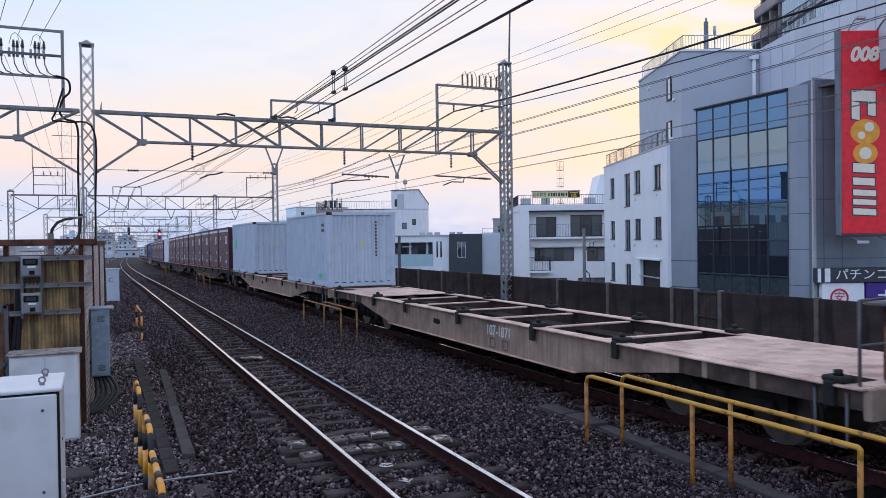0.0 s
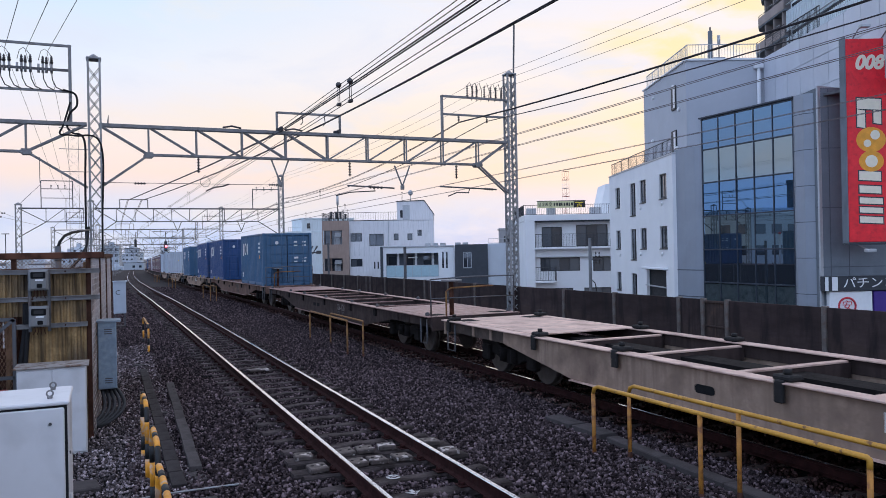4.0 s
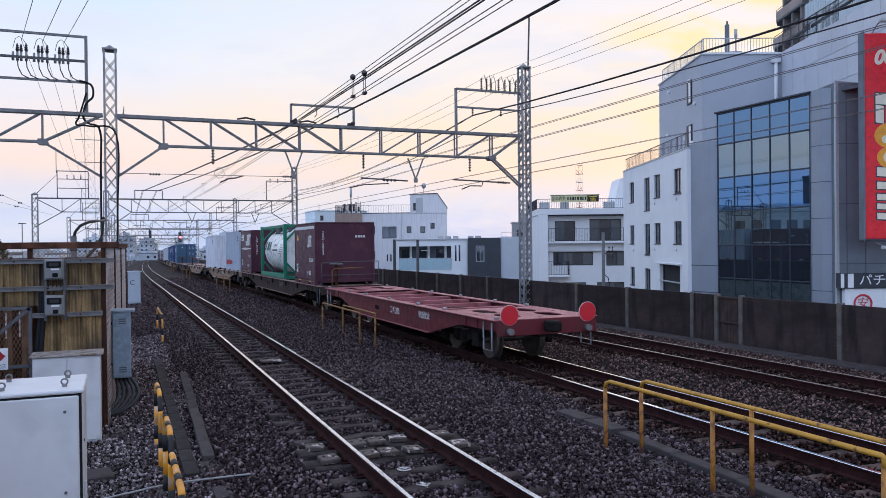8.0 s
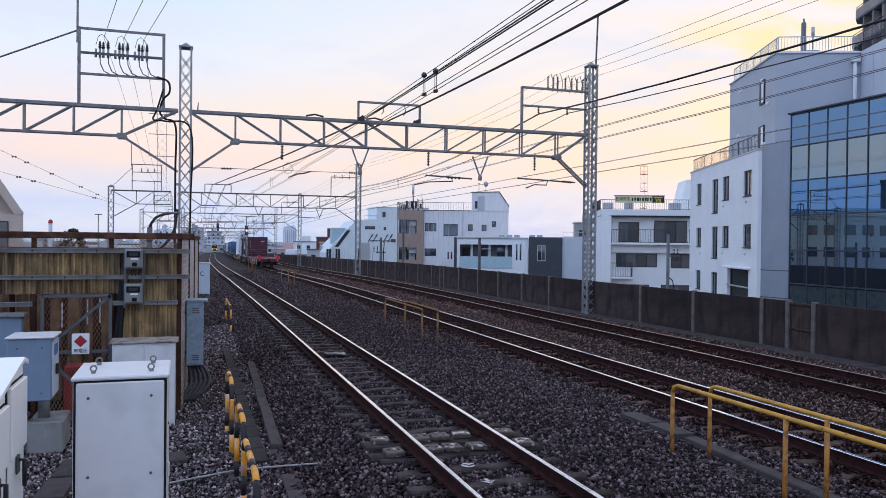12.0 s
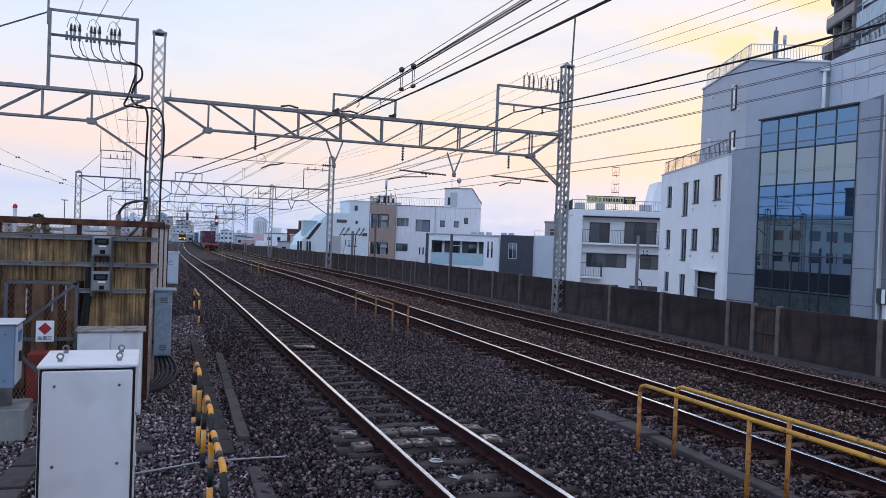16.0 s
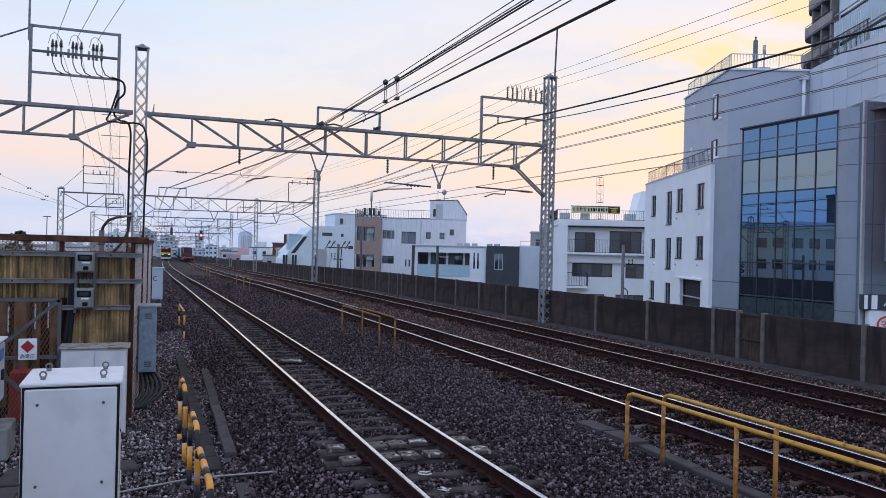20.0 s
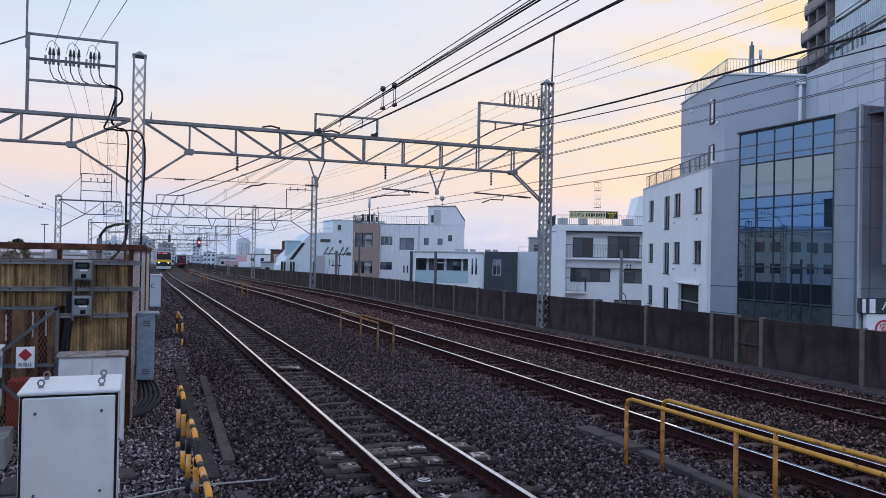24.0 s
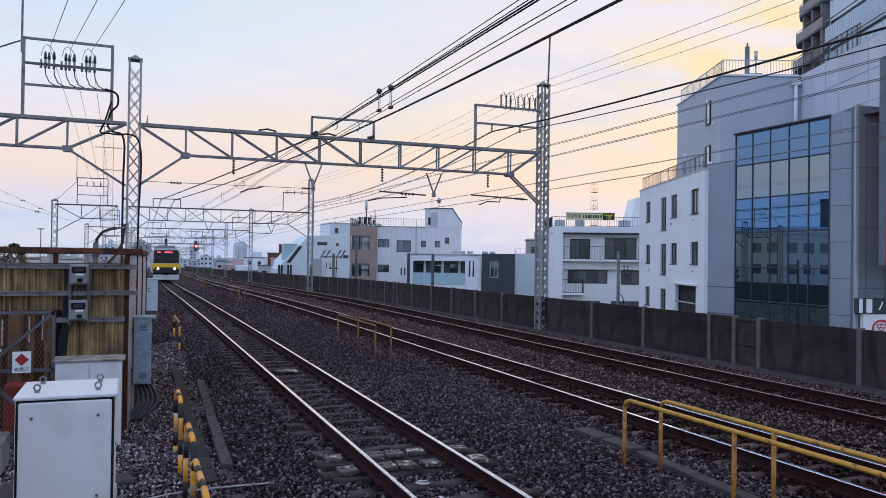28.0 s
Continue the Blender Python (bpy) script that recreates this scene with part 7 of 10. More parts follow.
def far_box():
    c = thing("trackside_cabinet", "pale blue-grey trackside cabinet marked C", "cabinet", m=pose(-2.56, 33.0, -0.36))
    part("plinth", S().cbox(-0.22, 0.20, 0.04, 0.36, 0, 0.12, 0.01), M["trough"], c, "low concrete foot")
    for x in (-0.2, 0.14):
        part("leg", S().cbox(x, x + 0.05, 0.08, 0.3, 0.12, 0.60, 0.008), M["galv_dark"], c, "dark steel leg")
    part("case", S().cbox(-0.24, 0.22, 0.0, 0.38, 0.60, 1.84, 0.01), M["pale_box"], c)
    part("door", S().cbox(-0.22, 0.20, -0.015, 0.003, 0.64, 1.80, 0.008), M["pale_box"], c)
    part("lid", S().cbox(-0.27, 0.27, -0.04, 0.42, 1.84, 1.88, 0.008), M["pale_box"], c)
    words("writing", "C", M["mark_dark"], c, pose(-0.08, -0.018, 1.42, 90, 0, 0), 0.26, "CENTER", 0.002)


def blue_cabinet():
    c = thing("pedestal_cabinet", "blue-grey cabinet on a pedestal and concrete block", "cabinet", m=pose(-5.12, 11.0, GL))
    part("block", S().cbox(-0.10, 0.33, 0.15, 0.85, 0, 0.42, 0.02), M["concrete"], c, "rough concrete block")
    part("pedestal", S().tube((0.06, 0.45, 0.40), (0.06, 0.45, 0.78), 0.075, 14), M["galv"], c, "round pedestal")
    part("case", S().cbox(-0.30, 0.21, 0.0, 0.55, 0.72, 1.52, 0.012), M["blue_grey"], c)
    part("lid", S().cbox(-0.32, 0.25, -0.03, 0.60, 1.52, 1.545, 0.008), M["white_paint"], c, "pale flat lid")
    part("door", S().cbox(0.205, 0.225, 0.03, 0.52, 0.76, 1.48, 0.008), M["pale_box"], c)
    part("plate", S().box(0.226, 0.232, 0.15, 0.40, 1.28, 1.42), M["plate_blue"], c, "blue plate")
    part("handle", S().cbox(0.226, 0.26, 0.24, 0.30, 1.02, 1.16, 0.01), M["black"], c)
    for z in (0.82, 1.40):
        part("screw", S().tube((0.10, -0.006, z), (0.10, 0.002, z), 0.012, 6), M["galv_dark"], c)
        part("screw", S().tube((-0.18, -0.006, z), (-0.18, 0.002, z), 0.012, 6), M["galv_dark"], c)
    part("cable", S().pipe([(-0.18, 0.3, 0.72), (-0.2, 0.25, 0.45), (-0.14, 0.15, 0.2), (-0.2, 0.1, 0.0)], 0.04, 8), M["rubber"], c, "thick black cable")


def grey_case():
    c = thing("wall_cabinet", "wide blue-grey equipment case inside the fence line", "cabinet", m=pose(-6.55, 12.95, GL))
    part("case", S().cbox(-1.6, 0.95, 0.0, 0.22, 0.3, 1.62, 0.012), M["blue_grey"], c)
    part("lid", S().cbox(-1.65, 1.0, -0.06, 0.22, 1.62, 1.68, 0.01), M["galv"], c, "galvanised top edge")
    part("label_plate", S().box(-0.12, 0.38, -0.006, 0.0, 1.44, 1.52), M["white_sign"], c, "white label plate")
    for x in (0.02, 0.2):
        part("handle", S().cbox(x - 0.015, x + 0.015, -0.03, 0.0, 1.05, 1.30, 0.006), M["galv"], c)
    part("leg", S().cbox(-1.5, 0.9, 0.05, 0.2, 0, 0.3, 0.01), M["galv_dark"], c)
    part("lamp_case", S().cbox(-0.35, -0.12, -0.1, 0.1, 2.58, 2.82, 0.02), M["meter"], c, "small square lamp case")


def white_cabinet():
    """The white cabinet with a sloped top and two doors, seen from its side."""
    c = thing("switch_cabinet", "white steel switch cabinet with doors and a sloped lid", "cabinet", m=pose(-4.28, 4.55, GL - 0.06))
    ring = [(0.0, 0.0), (1.05, 0.0), (1.05, 2.04), (0.95, 2.07), (0.0, 1.90)]
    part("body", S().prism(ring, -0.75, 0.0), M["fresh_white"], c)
    for y0, y1, z1 in ((0.03, 0.495, 1.90), (0.555, 1.02, 1.98)):
        part("gasket", S().box(0.0, 0.006, y0 - 0.018, y1 + 0.018, 0.04, z1 + 0.008), M["rubber"], c)
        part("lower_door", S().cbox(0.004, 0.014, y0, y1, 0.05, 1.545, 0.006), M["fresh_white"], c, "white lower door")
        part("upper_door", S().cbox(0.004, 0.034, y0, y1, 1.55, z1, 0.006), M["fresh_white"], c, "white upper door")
        part("handle", S().pipe([(0.012, (y0 + y1) / 2, 1.50), (0.06, (y0 + y1) / 2, 1.50), (0.06, (y0 + y1) / 2, 1.34)], 0.014, 8), M["black"], c, "bent dark steel handle")
        part("lock_plate", S().cbox(0.018, 0.03, (y0 + y1) / 2 - 0.04, (y0 + y1) / 2 + 0.04, 1.42, 1.53, 0.004), M["galv_dark"], c)
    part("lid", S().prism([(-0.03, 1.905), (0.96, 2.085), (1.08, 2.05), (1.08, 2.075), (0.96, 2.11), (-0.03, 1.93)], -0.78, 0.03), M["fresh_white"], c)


M["old_board"] = material("old_dark_board", (0.25, 0.15, 0.085), 0.85, vary=0.45, scale=5, streak=(0.03, 0.02, 0.016))
M["cable_grey"] = material("grey_cable_sheath", (0.032, 0.032, 0.036), 0.55, vary=0.15)
M["side_wire"] = material("pinkish_zinc_wire", (0.60, 0.54, 0.54), 0.6, 0.2, vary=0.2)
M["meter"] = material("grey_meter_case", (0.20, 0.20, 0.205), 0.5, vary=0.1)
M["lid_brown"] = material("brown_edged_top", (0.30, 0.27, 0.25), 0.7, vary=0.2, stain=(0.14, 0.08, 0.055), stain_scale=8, stain_at=(0.50, 0.62))
M["galv_blue"] = material("mottled_galvanised", (0.25, 0.32, 0.40), 0.5, 0.35, vary=0.22, scale=14, stain=(0.33, 0.39, 0.45), stain_scale=9)
M["pale_box"] = material("pale_blue_grey_paint", (0.45, 0.50, 0.58), 0.5, vary=0.06)
M["blue_grey"] = material("blue_grey_paint", (0.165, 0.225, 0.31), 0.5, vary=0.1, scale=3)
# white raised to paint the sky glow on the switch cabinet's side
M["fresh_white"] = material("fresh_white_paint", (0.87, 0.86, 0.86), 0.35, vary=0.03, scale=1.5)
M["plate_blue"] = material("blue_plate", (0.04, 0.16, 0.42), 0.4, vary=0.08)
M["red_box"] = material("dark_red_steel", (0.40, 0.02, 0.022), 0.5, vary=0.12)
enclosure()
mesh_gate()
for z in (2.15, 1.60):
    meter_box(z)
big_cabinet()
low_cabinet()
fence_box()
far_box()
blue_cabinet()
grey_case()
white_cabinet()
solid("red_cabinet", S().cbox(-0.28, 0.28, 0, 0.35, 0, 0.75, 0.02), M["red_box"], "dark red steel box behind the mesh gate", "box", m=pose(-4.85, 13.7, GL))


# cable pipe over the fence beside the mast
def riser():
    r = thing("cable_riser", "grey cable riser pipe with black cables beside the mast", "pipe")
    part("pipe", S().tube((-4.15, 21.0, GL), (-4.15, 21.0, 2.76), 0.065, 12), M["galv_dark"], r)
    part("collar", S().tube((-4.15, 21.0, 2.40), (-4.15, 21.0, 2.46), 0.078, 12), M["galv_dark"], r)
    part("cable", S().pipe([(-4.15, 21.0, 2.72), (-4.12, 21.1, 2.86), (-4.02, 21.4, 3.02), (-3.86, 22.0, 3.12), (-3.74, 22.8, 3.16)], 0.035, 8), M["rubber"], r, "thick black cable")
    part("cross_pipe", S().tube((-3.76, 22.7, 3.16), (-3.5, 26.3, 3.32), 0.03, 8), M["galv_dark"], r, "thin grey cross pipe")
    part("cable", S().pipe([(-3.55, 26.4, 3.4), (-3.6, 25.5, 2.8), (-3.75, 24.4, 2.45), (-3.95, 23.4, 2.2)], 0.04, 8), M["rubber"], r, "thick black cable")


riser()


# ---- hazard barriers ----
def hoop(x, y0, y1, top, lean=0.0):
    h = thing("hoop_barrier", "yellow and black striped tubular hoop barrier, paint peeling", "barrier", "hoop barriers", m=pose(x, y0, GL))
    d = y1 - y0
    hh = top - GL
    r = 0.24
    corner = [(r - r * math.cos(t), hh - r + r * math.sin(t)) for t in [math.pi / 2 * i / 6 for i in range(7)]]
    way = [(0.0, 0.0)] + corner + [(d - y, z) for y, z in reversed(corner)] + [(d, 0.0)]
    way = [Vector((0, y, z)) for y, z in way]
    at = [0.0]
    for a, b in zip(way, way[1:]):
        at.append(at[-1] + (b - a).length)

    def spot(s):
        return Vector([float(np.interp(s, at, [p[i] for p in way])) for i in range(3)])

    s0, k = 0.0, 0
    while s0 < at[-1] - 0.02:
        s1 = min(at[-1], s0 + (0.19 if k % 2 else 0.27))
        stops = [s0] + [s for s in at if s0 + 0.01 < s < s1 - 0.01] + [s1]
        part("black_band" if k % 2 else "yellow_band", S().pipe([tuple(spot(s)) for s in stops], 0.029, 10), M["hazard_black"] if k % 2 else M["hazard_yellow"], h)
        s0, k = s1, k + 1
    for yy in (0.0, d):
        part("foot", S().cbox(-0.1, 0.1, yy - 0.1, yy + 0.1, -0.05, 0.03, 0.01), M["trough"], h)


for x, y0, y1, top in ((-2.70, 10.45, 11.65, 0.60), (-2.70, 8.25, 9.40, 0.58), (-2.74, 6.2, 7.68, 0.58), (-2.0, 23.8, 26.9, 0.50)):
    hoop(x, y0, y1, top)


# ---- yellow hand rails by the middle track ----
def tube_rail(x, ys, top, mat, label, foot=-0.3):
    r = thing("hand_rail", label, "hand rail", "trackside hand rails", m=pose(x, ys[0], 0))
    d = [y - ys[0] for y in ys]
    pts = [(0, d[0], top - 0.10), (0, d[0] + 0.03 * math.copysign(1, d[-1]), top - 0.03), (0, d[0] + 0.11 * math.copysign(1, d[-1]), top), (0, d[-1] - 0.02 * math.copysign(1, d[-1]), top), (0, d[-1], top - 0.012), (0, d[-1], top - 0.10)]
    part("top_bar", S().pipe(pts, 0.026, 10), mat, r, "bent yellow top bar")
    for i, y in enumerate(d):
        z1 = top - 0.09 if i in (0, len(d) - 1) else top - 0.01
        part("post", S().tube((0, y, foot - 0.1), (0, y, z1), 0.026, 10), M["yellow_post"] if mat is M["yellow"] else mat, r)
        part("socket", S().tube((0, y, foot - 0.1), (0, y, foot + 0.10), 0.031, 8), M["rust"], r, "rusty post foot")


tube_rail(2.70, [8.57, 6.58, 4.55], 0.66, M["yellow"], "yellow tube hand rail with chipped paint")
tube_rail(3.09, [8.33, 6.42, 4.40], 0.67, M["yellow"], "yellow tube hand rail with chipped paint")
for y0, y1 in ((24.3, 20.2), (51.2, 47.5), (79.0, 75.0), (107.0, 103.0)):
    tube_rail(2.83 + line_x(y0), [y0, y1], 0.63 + line_z(y0), M["yellow_rust"], "faded rusty tube hand rail beside the track", -0.3 + line_z(y0))
    tube_rail(3.08 + line_x(y0), [y0 - 1.5, y1 - 0.6], 0.65 + line_z(y0), M["yellow_rust"], "faded rusty tube hand rail beside the track", -0.3 + line_z(y0))

# ---- cable troughs and slabs ----
lid = S().cbox(-0.15, 0.15, -0.35, 0.35, -0.05, 0.05, 0.007).mesh("trough_lid", M["trough"])
lid2 = S().cbox(-0.095, 0.095, -0.297, 0.297, -0.05, 0.05, 0.007).mesh("trough_lid", M["trough"])
lid3 = S().cbox(-0.085, 0.085, -0.298, 0.298, -0.05, 0.05, 0.005).mesh("trough_lid", M["trough_dark"])
kerb_stone = S().cbox(-0.10, 0.10, -0.598, 0.598, -0.09, 0.05, 0.012).mesh("kerb_stone", M["trough"])
lid4 = S().cbox(-0.076, 0.076, -0.398, 0.398, -0.05, 0.05, 0.006).mesh("trough_lid", M["trough"])


def trough(name, label, p, q, mesh, pitch):
    t = thing(name, label, "cable trough", kind="structure")
    p, q = Vector(p), Vector(q)
    n = int((q - p).length / pitch)
    rng = random.Random(label)
    a = -math.degrees(math.atan2(q.x - p.x, q.y - p.y))
    for i in range(n):
        c = p.lerp(q, (i + 0.5) / n)
        shared(mesh.name.split(".")[0], mesh, t, pose(c.x + rng.uniform(-0.006, 0.006), c.y, c.z + rng.uniform(-0.004, 0.004), rng.uniform(-0.4, 0.4), rng.uniform(-0.8, 0.8), a + rng.uniform(-0.5, 0.5)))


trough("cable_trough_1", "worn concrete cable trough lids in the ballast west of the track", (-2.38, 9.8, -0.315), (-2.31, 20.3, -0.325), lid3, 0.6)
trough("cable_trough_2", "narrow concrete trough lids beside the first row", (-2.13, 10.4, -0.275), (-1.90, 17.6, -0.285), lid4, 0.8)
trough("cable_trough_3", "concrete trough lids near the platform end", (-2.18, 5.0, -0.32), (-2.12, 9.2, -0.32), lid2, 0.6)
for x, y, rz in ((-2.16, 14.55, 62), (-2.12, 10.15, 20), (-1.93, 23.2, 8), (-1.98, 22.0, 14), (-2.30, 21.2, 70)):
    solid("loose_slab", S().cbox(-0.08, 0.08, -0.2, 0.2, -0.05, 0.04, 0.008), M["trough"], "loose concrete slab beside the cable trough", "slab", "loose slabs", m=pose(x, y, GL + 0.02, 1, -1, rz))
trough("cable_trough_4", "long concrete trough kerb by the middle track", (3.20, 4.4, -0.27), (3.44, 9.2, -0.27), kerb_stone, 1.2)
trough("cable_trough_7", "flat concrete trough lids sunk in the ballast by the kerb", (2.60, 5.0, -0.305), (2.95, 8.0, -0.31), lid2, 0.6)
trough("cable_trough_5", "flat concrete slabs between the tracks", (3.50, 9.35, -0.28), (3.50, 10.95, -0.29), lid, 0.75)
trough("cable_trough_6", "concrete slab row near the cabinets", (-4.75, 7.4, -0.32), (-4.55, 10.6, -0.32), lid, 0.72)
solid("loose_slab", S().cbox(-0.16, 0.16, -0.2, 0.2, -0.05, 0.04, 0.015), M["trough"], "square concrete slab on the ballast", "slab", m=pose(-3.42, 10.4, GL + 0.02, 1, 2, 8))
solid("ground_conduit", S().pipe(bent([(-3.5, 9.25, GL + 0.05), (-3.09, 9.38, -0.28), (-2.68, 9.49, -0.27), (-2.2, 9.48, -0.26), (-1.72, 9.40, -0.24)]), 0.0125, 8), M["galv_mast"], "thin grey conduit laid across the ballast", "pipe")


# ---- rail joint plates in the near track ----
def joint_plates():
    j = thing("rail_joint", "timber bearers with scuffed white-worn bolted plates at a rail joint", "rail joint")
    rng = random.Random(8)
    for k, (y, xs) in enumerate(((9.80, (-0.87, -0.33, -0.06, 0.25, 0.86)), (9.24, (-0.84, -0.34, -0.08, 0.24, 0.89)))):
        part("bearer", worn_sleeper(1.12, 0.27, random.Random(20 + k)), M["sleeper"], j, "dark timber bearer").matrix_basis = pose(0, y, -0.15, 0, 0, rng.uniform(-1.5, 1.5))
        for x in xs:
            m = pose(x, y + rng.uniform(-0.03, 0.03), -0.155, rng.uniform(-2, 2), rng.uniform(-3, 3), rng.uniform(-9, 9))
            p = part("plate", S().cbox(-0.115, 0.115, -0.12, 0.12, 0.0, 0.062, 0.012), M["plate"], j, "scuffed steel plate")
            p.data.transform(m)
            # dark discs on the plate, painted for the shade in its bolt holes
            for dx, dy in ((-0.055, 0.02), (0.055, -0.01)):
                part("bolt_hole", S().tube((dx, dy, 0.06), (dx, dy, 0.065), 0.019, 8), M["dark"], p).data.transform(m)


def paint_marks():
    """Faded white marks on the sleepers."""
    c = thing("painted_mark", "faded white painted ring on a sleeper", "painted mark", "painted marks", m=pose(-0.11, 8.56, -0.158))
    arc = [radians(20 + 20 * i) for i in range(17)]
    ring = S().prism([(0.085 * math.cos(a), 0.085 * math.sin(a)) for a in arc] + [(0.05 * math.cos(a), 0.05 * math.sin(a)) for a in reversed(arc)], 0, 0.004, "z")
    part("ring", ring, M["worn_white"], c)
    part("dash", S().box(-0.03, 0.03, -0.012, 0.012, 0, 0.004), M["worn_white"], c)
    a = thing("painted_mark", "faded white painted arrow on a sleeper", "painted mark", "painted marks", m=pose(-0.11, 7.92, -0.158))
    part("arrow", S().prism([(-0.02, 0.09), (0.02, 0.09), (0.02, -0.01), (0.085, 0.02), (0.0, -0.09), (-0.085, 0.02), (-0.02, -0.01)], 0, 0.004, "z"), M["worn_white"], a)


M["worn_white"] = material("worn_white_paint", (0.55, 0.53, 0.52), 0.7, vary=0.25, scale=14, stain=(0.12, 0.10, 0.10), stain_scale=16, stain_at=(0.50, 0.60))
paint_marks()
joint_plates()


def beacon(y):
    b = thing("track_beacon", "flat grey track beacon between the rails", "track beacon", m=pose(0.0, y, -0.16))
    part("plate", S().cbox(-0.22, 0.22, -0.14, 0.14, 0.0, 0.05, 0.012), M["plate"], b)
    part("cable", S().pipe([(-0.2, 0, 0.02), (-0.6, 0.05, -0.02), (-1.2, 0.05, -0.04)], 0.012, 6), M["rubber"], b)


beacon(17.7)


# ---- signals ----
M["signal_red"] = material("lit_signal_red", (1.0, 0.03, 0.04), 0.4, vary=0.0, emit=26.0)


def colour_signal(x, y, z, lit, label):
    s = thing("signal", label, "railway signal", m=pose(x, y, z))
    part("head", S().cbox(-0.2, 0.2, 0, 0.25, -0.65, 0.65, 0.06), M["black"], s)
    for k in range(3):
        zz = -0.4 + k * 0.4
        part("hood", S().tube((0, -0.22, zz), (0, 0.0, zz), 0.13, 12), M["black"], s)
        part("lens", S().tube((0, -0.235, zz), (0, -0.22, zz), 0.14, 12), M["signal_red"] if (lit and k == 1) else M["emu_black"], s)
    part("hanger", S().bar((0, 0.12, 0.6), (0, 0.12, 1.9), 0.08, 0.08), M["galv_dark"], s)


colour_signal(4.65, 110.0, 3.72, True, "black railway signal showing a red light")
colour_signal(1.0 + line_x(140), 140.0, 4.6, False, "dark railway signal hung from a gantry")


# ---- buildings east of the line ----
M["wall_white"] = material("white_plaster_wall", (0.74, 0.74, 0.75), 0.8, vary=0.035, scale=0.8, bump=0.1, bump_scale=25, stain=(0.68, 0.68, 0.70), stain_scale=0.5)
M["siding_white"] = material("white_upright_siding", (0.66, 0.645, 0.66), 0.8, vary=0.05, scale=0.8, streak=(0.56, 0.54, 0.55))
# near-black that paints the dark glass and shade inside the porch
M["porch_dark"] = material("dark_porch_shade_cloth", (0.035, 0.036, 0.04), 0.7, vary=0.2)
M["wall_blue"] = material("pale_blue_metal_panel", (0.265, 0.29, 0.335), 0.45, 0.2, vary=0.06, scale=0.6, stain=(0.235, 0.255, 0.295), stain_scale=0.8)
M["wall_grey"] = material("grey_painted_wall", (0.44, 0.455, 0.495), 0.75, vary=0.05, scale=0.5, stain=(0.40, 0.415, 0.455), stain_scale=0.35)
M["panel_grey"] = material("light_grey_panel", (0.52, 0.54, 0.59), 0.5, 0.1, vary=0.05, scale=0.8, per_object=0.06)
M["column"] = material("grey_stone_column", (0.165, 0.187, 0.213), 0.7, vary=0.12, scale=1.5, stain=(0.125, 0.138, 0.155), stain_scale=0.9)
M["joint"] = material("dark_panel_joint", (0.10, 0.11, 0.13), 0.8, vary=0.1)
M["mullion"] = material("dark_mullion", (0.045, 0.055, 0.075), 0.45, 0.4, vary=0.1)
M["facade_glass"] = glass("blue_facade_glass", (0.085, 0.175, 0.30), 0.008, 0.9)
M["vision_glass"] = glass("grey_vision_glass", (0.165, 0.235, 0.28), 0.008, 0.9)
M["dark_glass"] = glass("dark_blue_glass", (0.145, 0.195, 0.26), 0.008, 0.9)
M["curtain_glass"] = glass("curtained_glass", (0.075, 0.085, 0.10), 0.05)
M["window_glass"] = glass("window_glass", (0.03, 0.035, 0.045), 0.03)
M["frame_dark"] = material("dark_window_frame", (0.030, 0.032, 0.038), 0.5, 0.2, vary=0.1)
M["frame_light"] = material("light_window_frame", (0.42, 0.43, 0.45), 0.5, 0.3, vary=0.1)
M["tan_tile"] = material("tan_tiled_wall", (0.33, 0.24, 0.20), 0.7, vary=0.1, scale=2, streak=(0.26, 0.19, 0.16))
M["dark_siding"] = material("charcoal_siding", (0.045, 0.05, 0.06), 0.6, vary=0.12, scale=2)
M["white_siding"] = material("white_lap_siding", (0.56, 0.59, 0.63), 0.7, vary=0.05, scale=1)
M["railing"] = material("dark_railing", (0.04, 0.042, 0.05), 0.5, 0.4, vary=0.1)
M["balcony_glass"] = material("frosted_balcony_panel", (0.36, 0.50, 0.55), 0.35, vary=0.08)
# a faint glow is put into the banner's red, as if lit from behind
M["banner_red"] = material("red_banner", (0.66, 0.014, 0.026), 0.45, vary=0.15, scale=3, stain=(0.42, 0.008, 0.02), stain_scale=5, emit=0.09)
M["banner_cream"] = material("cream_banner_mark", (0.80, 0.70, 0.55), 0.5, vary=0.06)
M["banner_gold"] = material("gold_banner_mark", (0.80, 0.33, 0.03), 0.5, vary=0.15, scale=4)
M["purple"] = material("purple_sign", (0.05, 0.02, 0.20), 0.45, vary=0.08)
M["sign_black"] = material("black_sign_band", (0.03, 0.035, 0.045), 0.4, vary=0.08)
M["sign_green"] = material("cream_sign", (0.66, 0.62, 0.36), 0.5, vary=0.1, scale=3)
M["roof_tile"] = material("grey_roof", (0.12, 0.12, 0.13), 0.8, vary=0.15)
M["far_white"] = material("far_white_wall", (0.60, 0.62, 0.65), 0.85, vary=0.08, scale=0.3, per_object=0.25)
M["tower_brown"] = material("brown_tower_tile", (0.33, 0.275, 0.255), 0.7, vary=0.12, scale=0.6)
M["pale_cyan"] = material("pale_cyan_wall", (0.66, 0.72, 0.75), 0.8, vary=0.05, scale=0.5, streak=(0.55, 0.60, 0.62))
M["far_tan"] = material("far_tan_wall", (0.42, 0.41, 0.42), 0.85, vary=0.1, scale=0.3, per_object=0.25)
# distance haze is painted into this pale blue-grey wall colour
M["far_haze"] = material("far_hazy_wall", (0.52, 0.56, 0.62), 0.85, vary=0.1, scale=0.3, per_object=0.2)
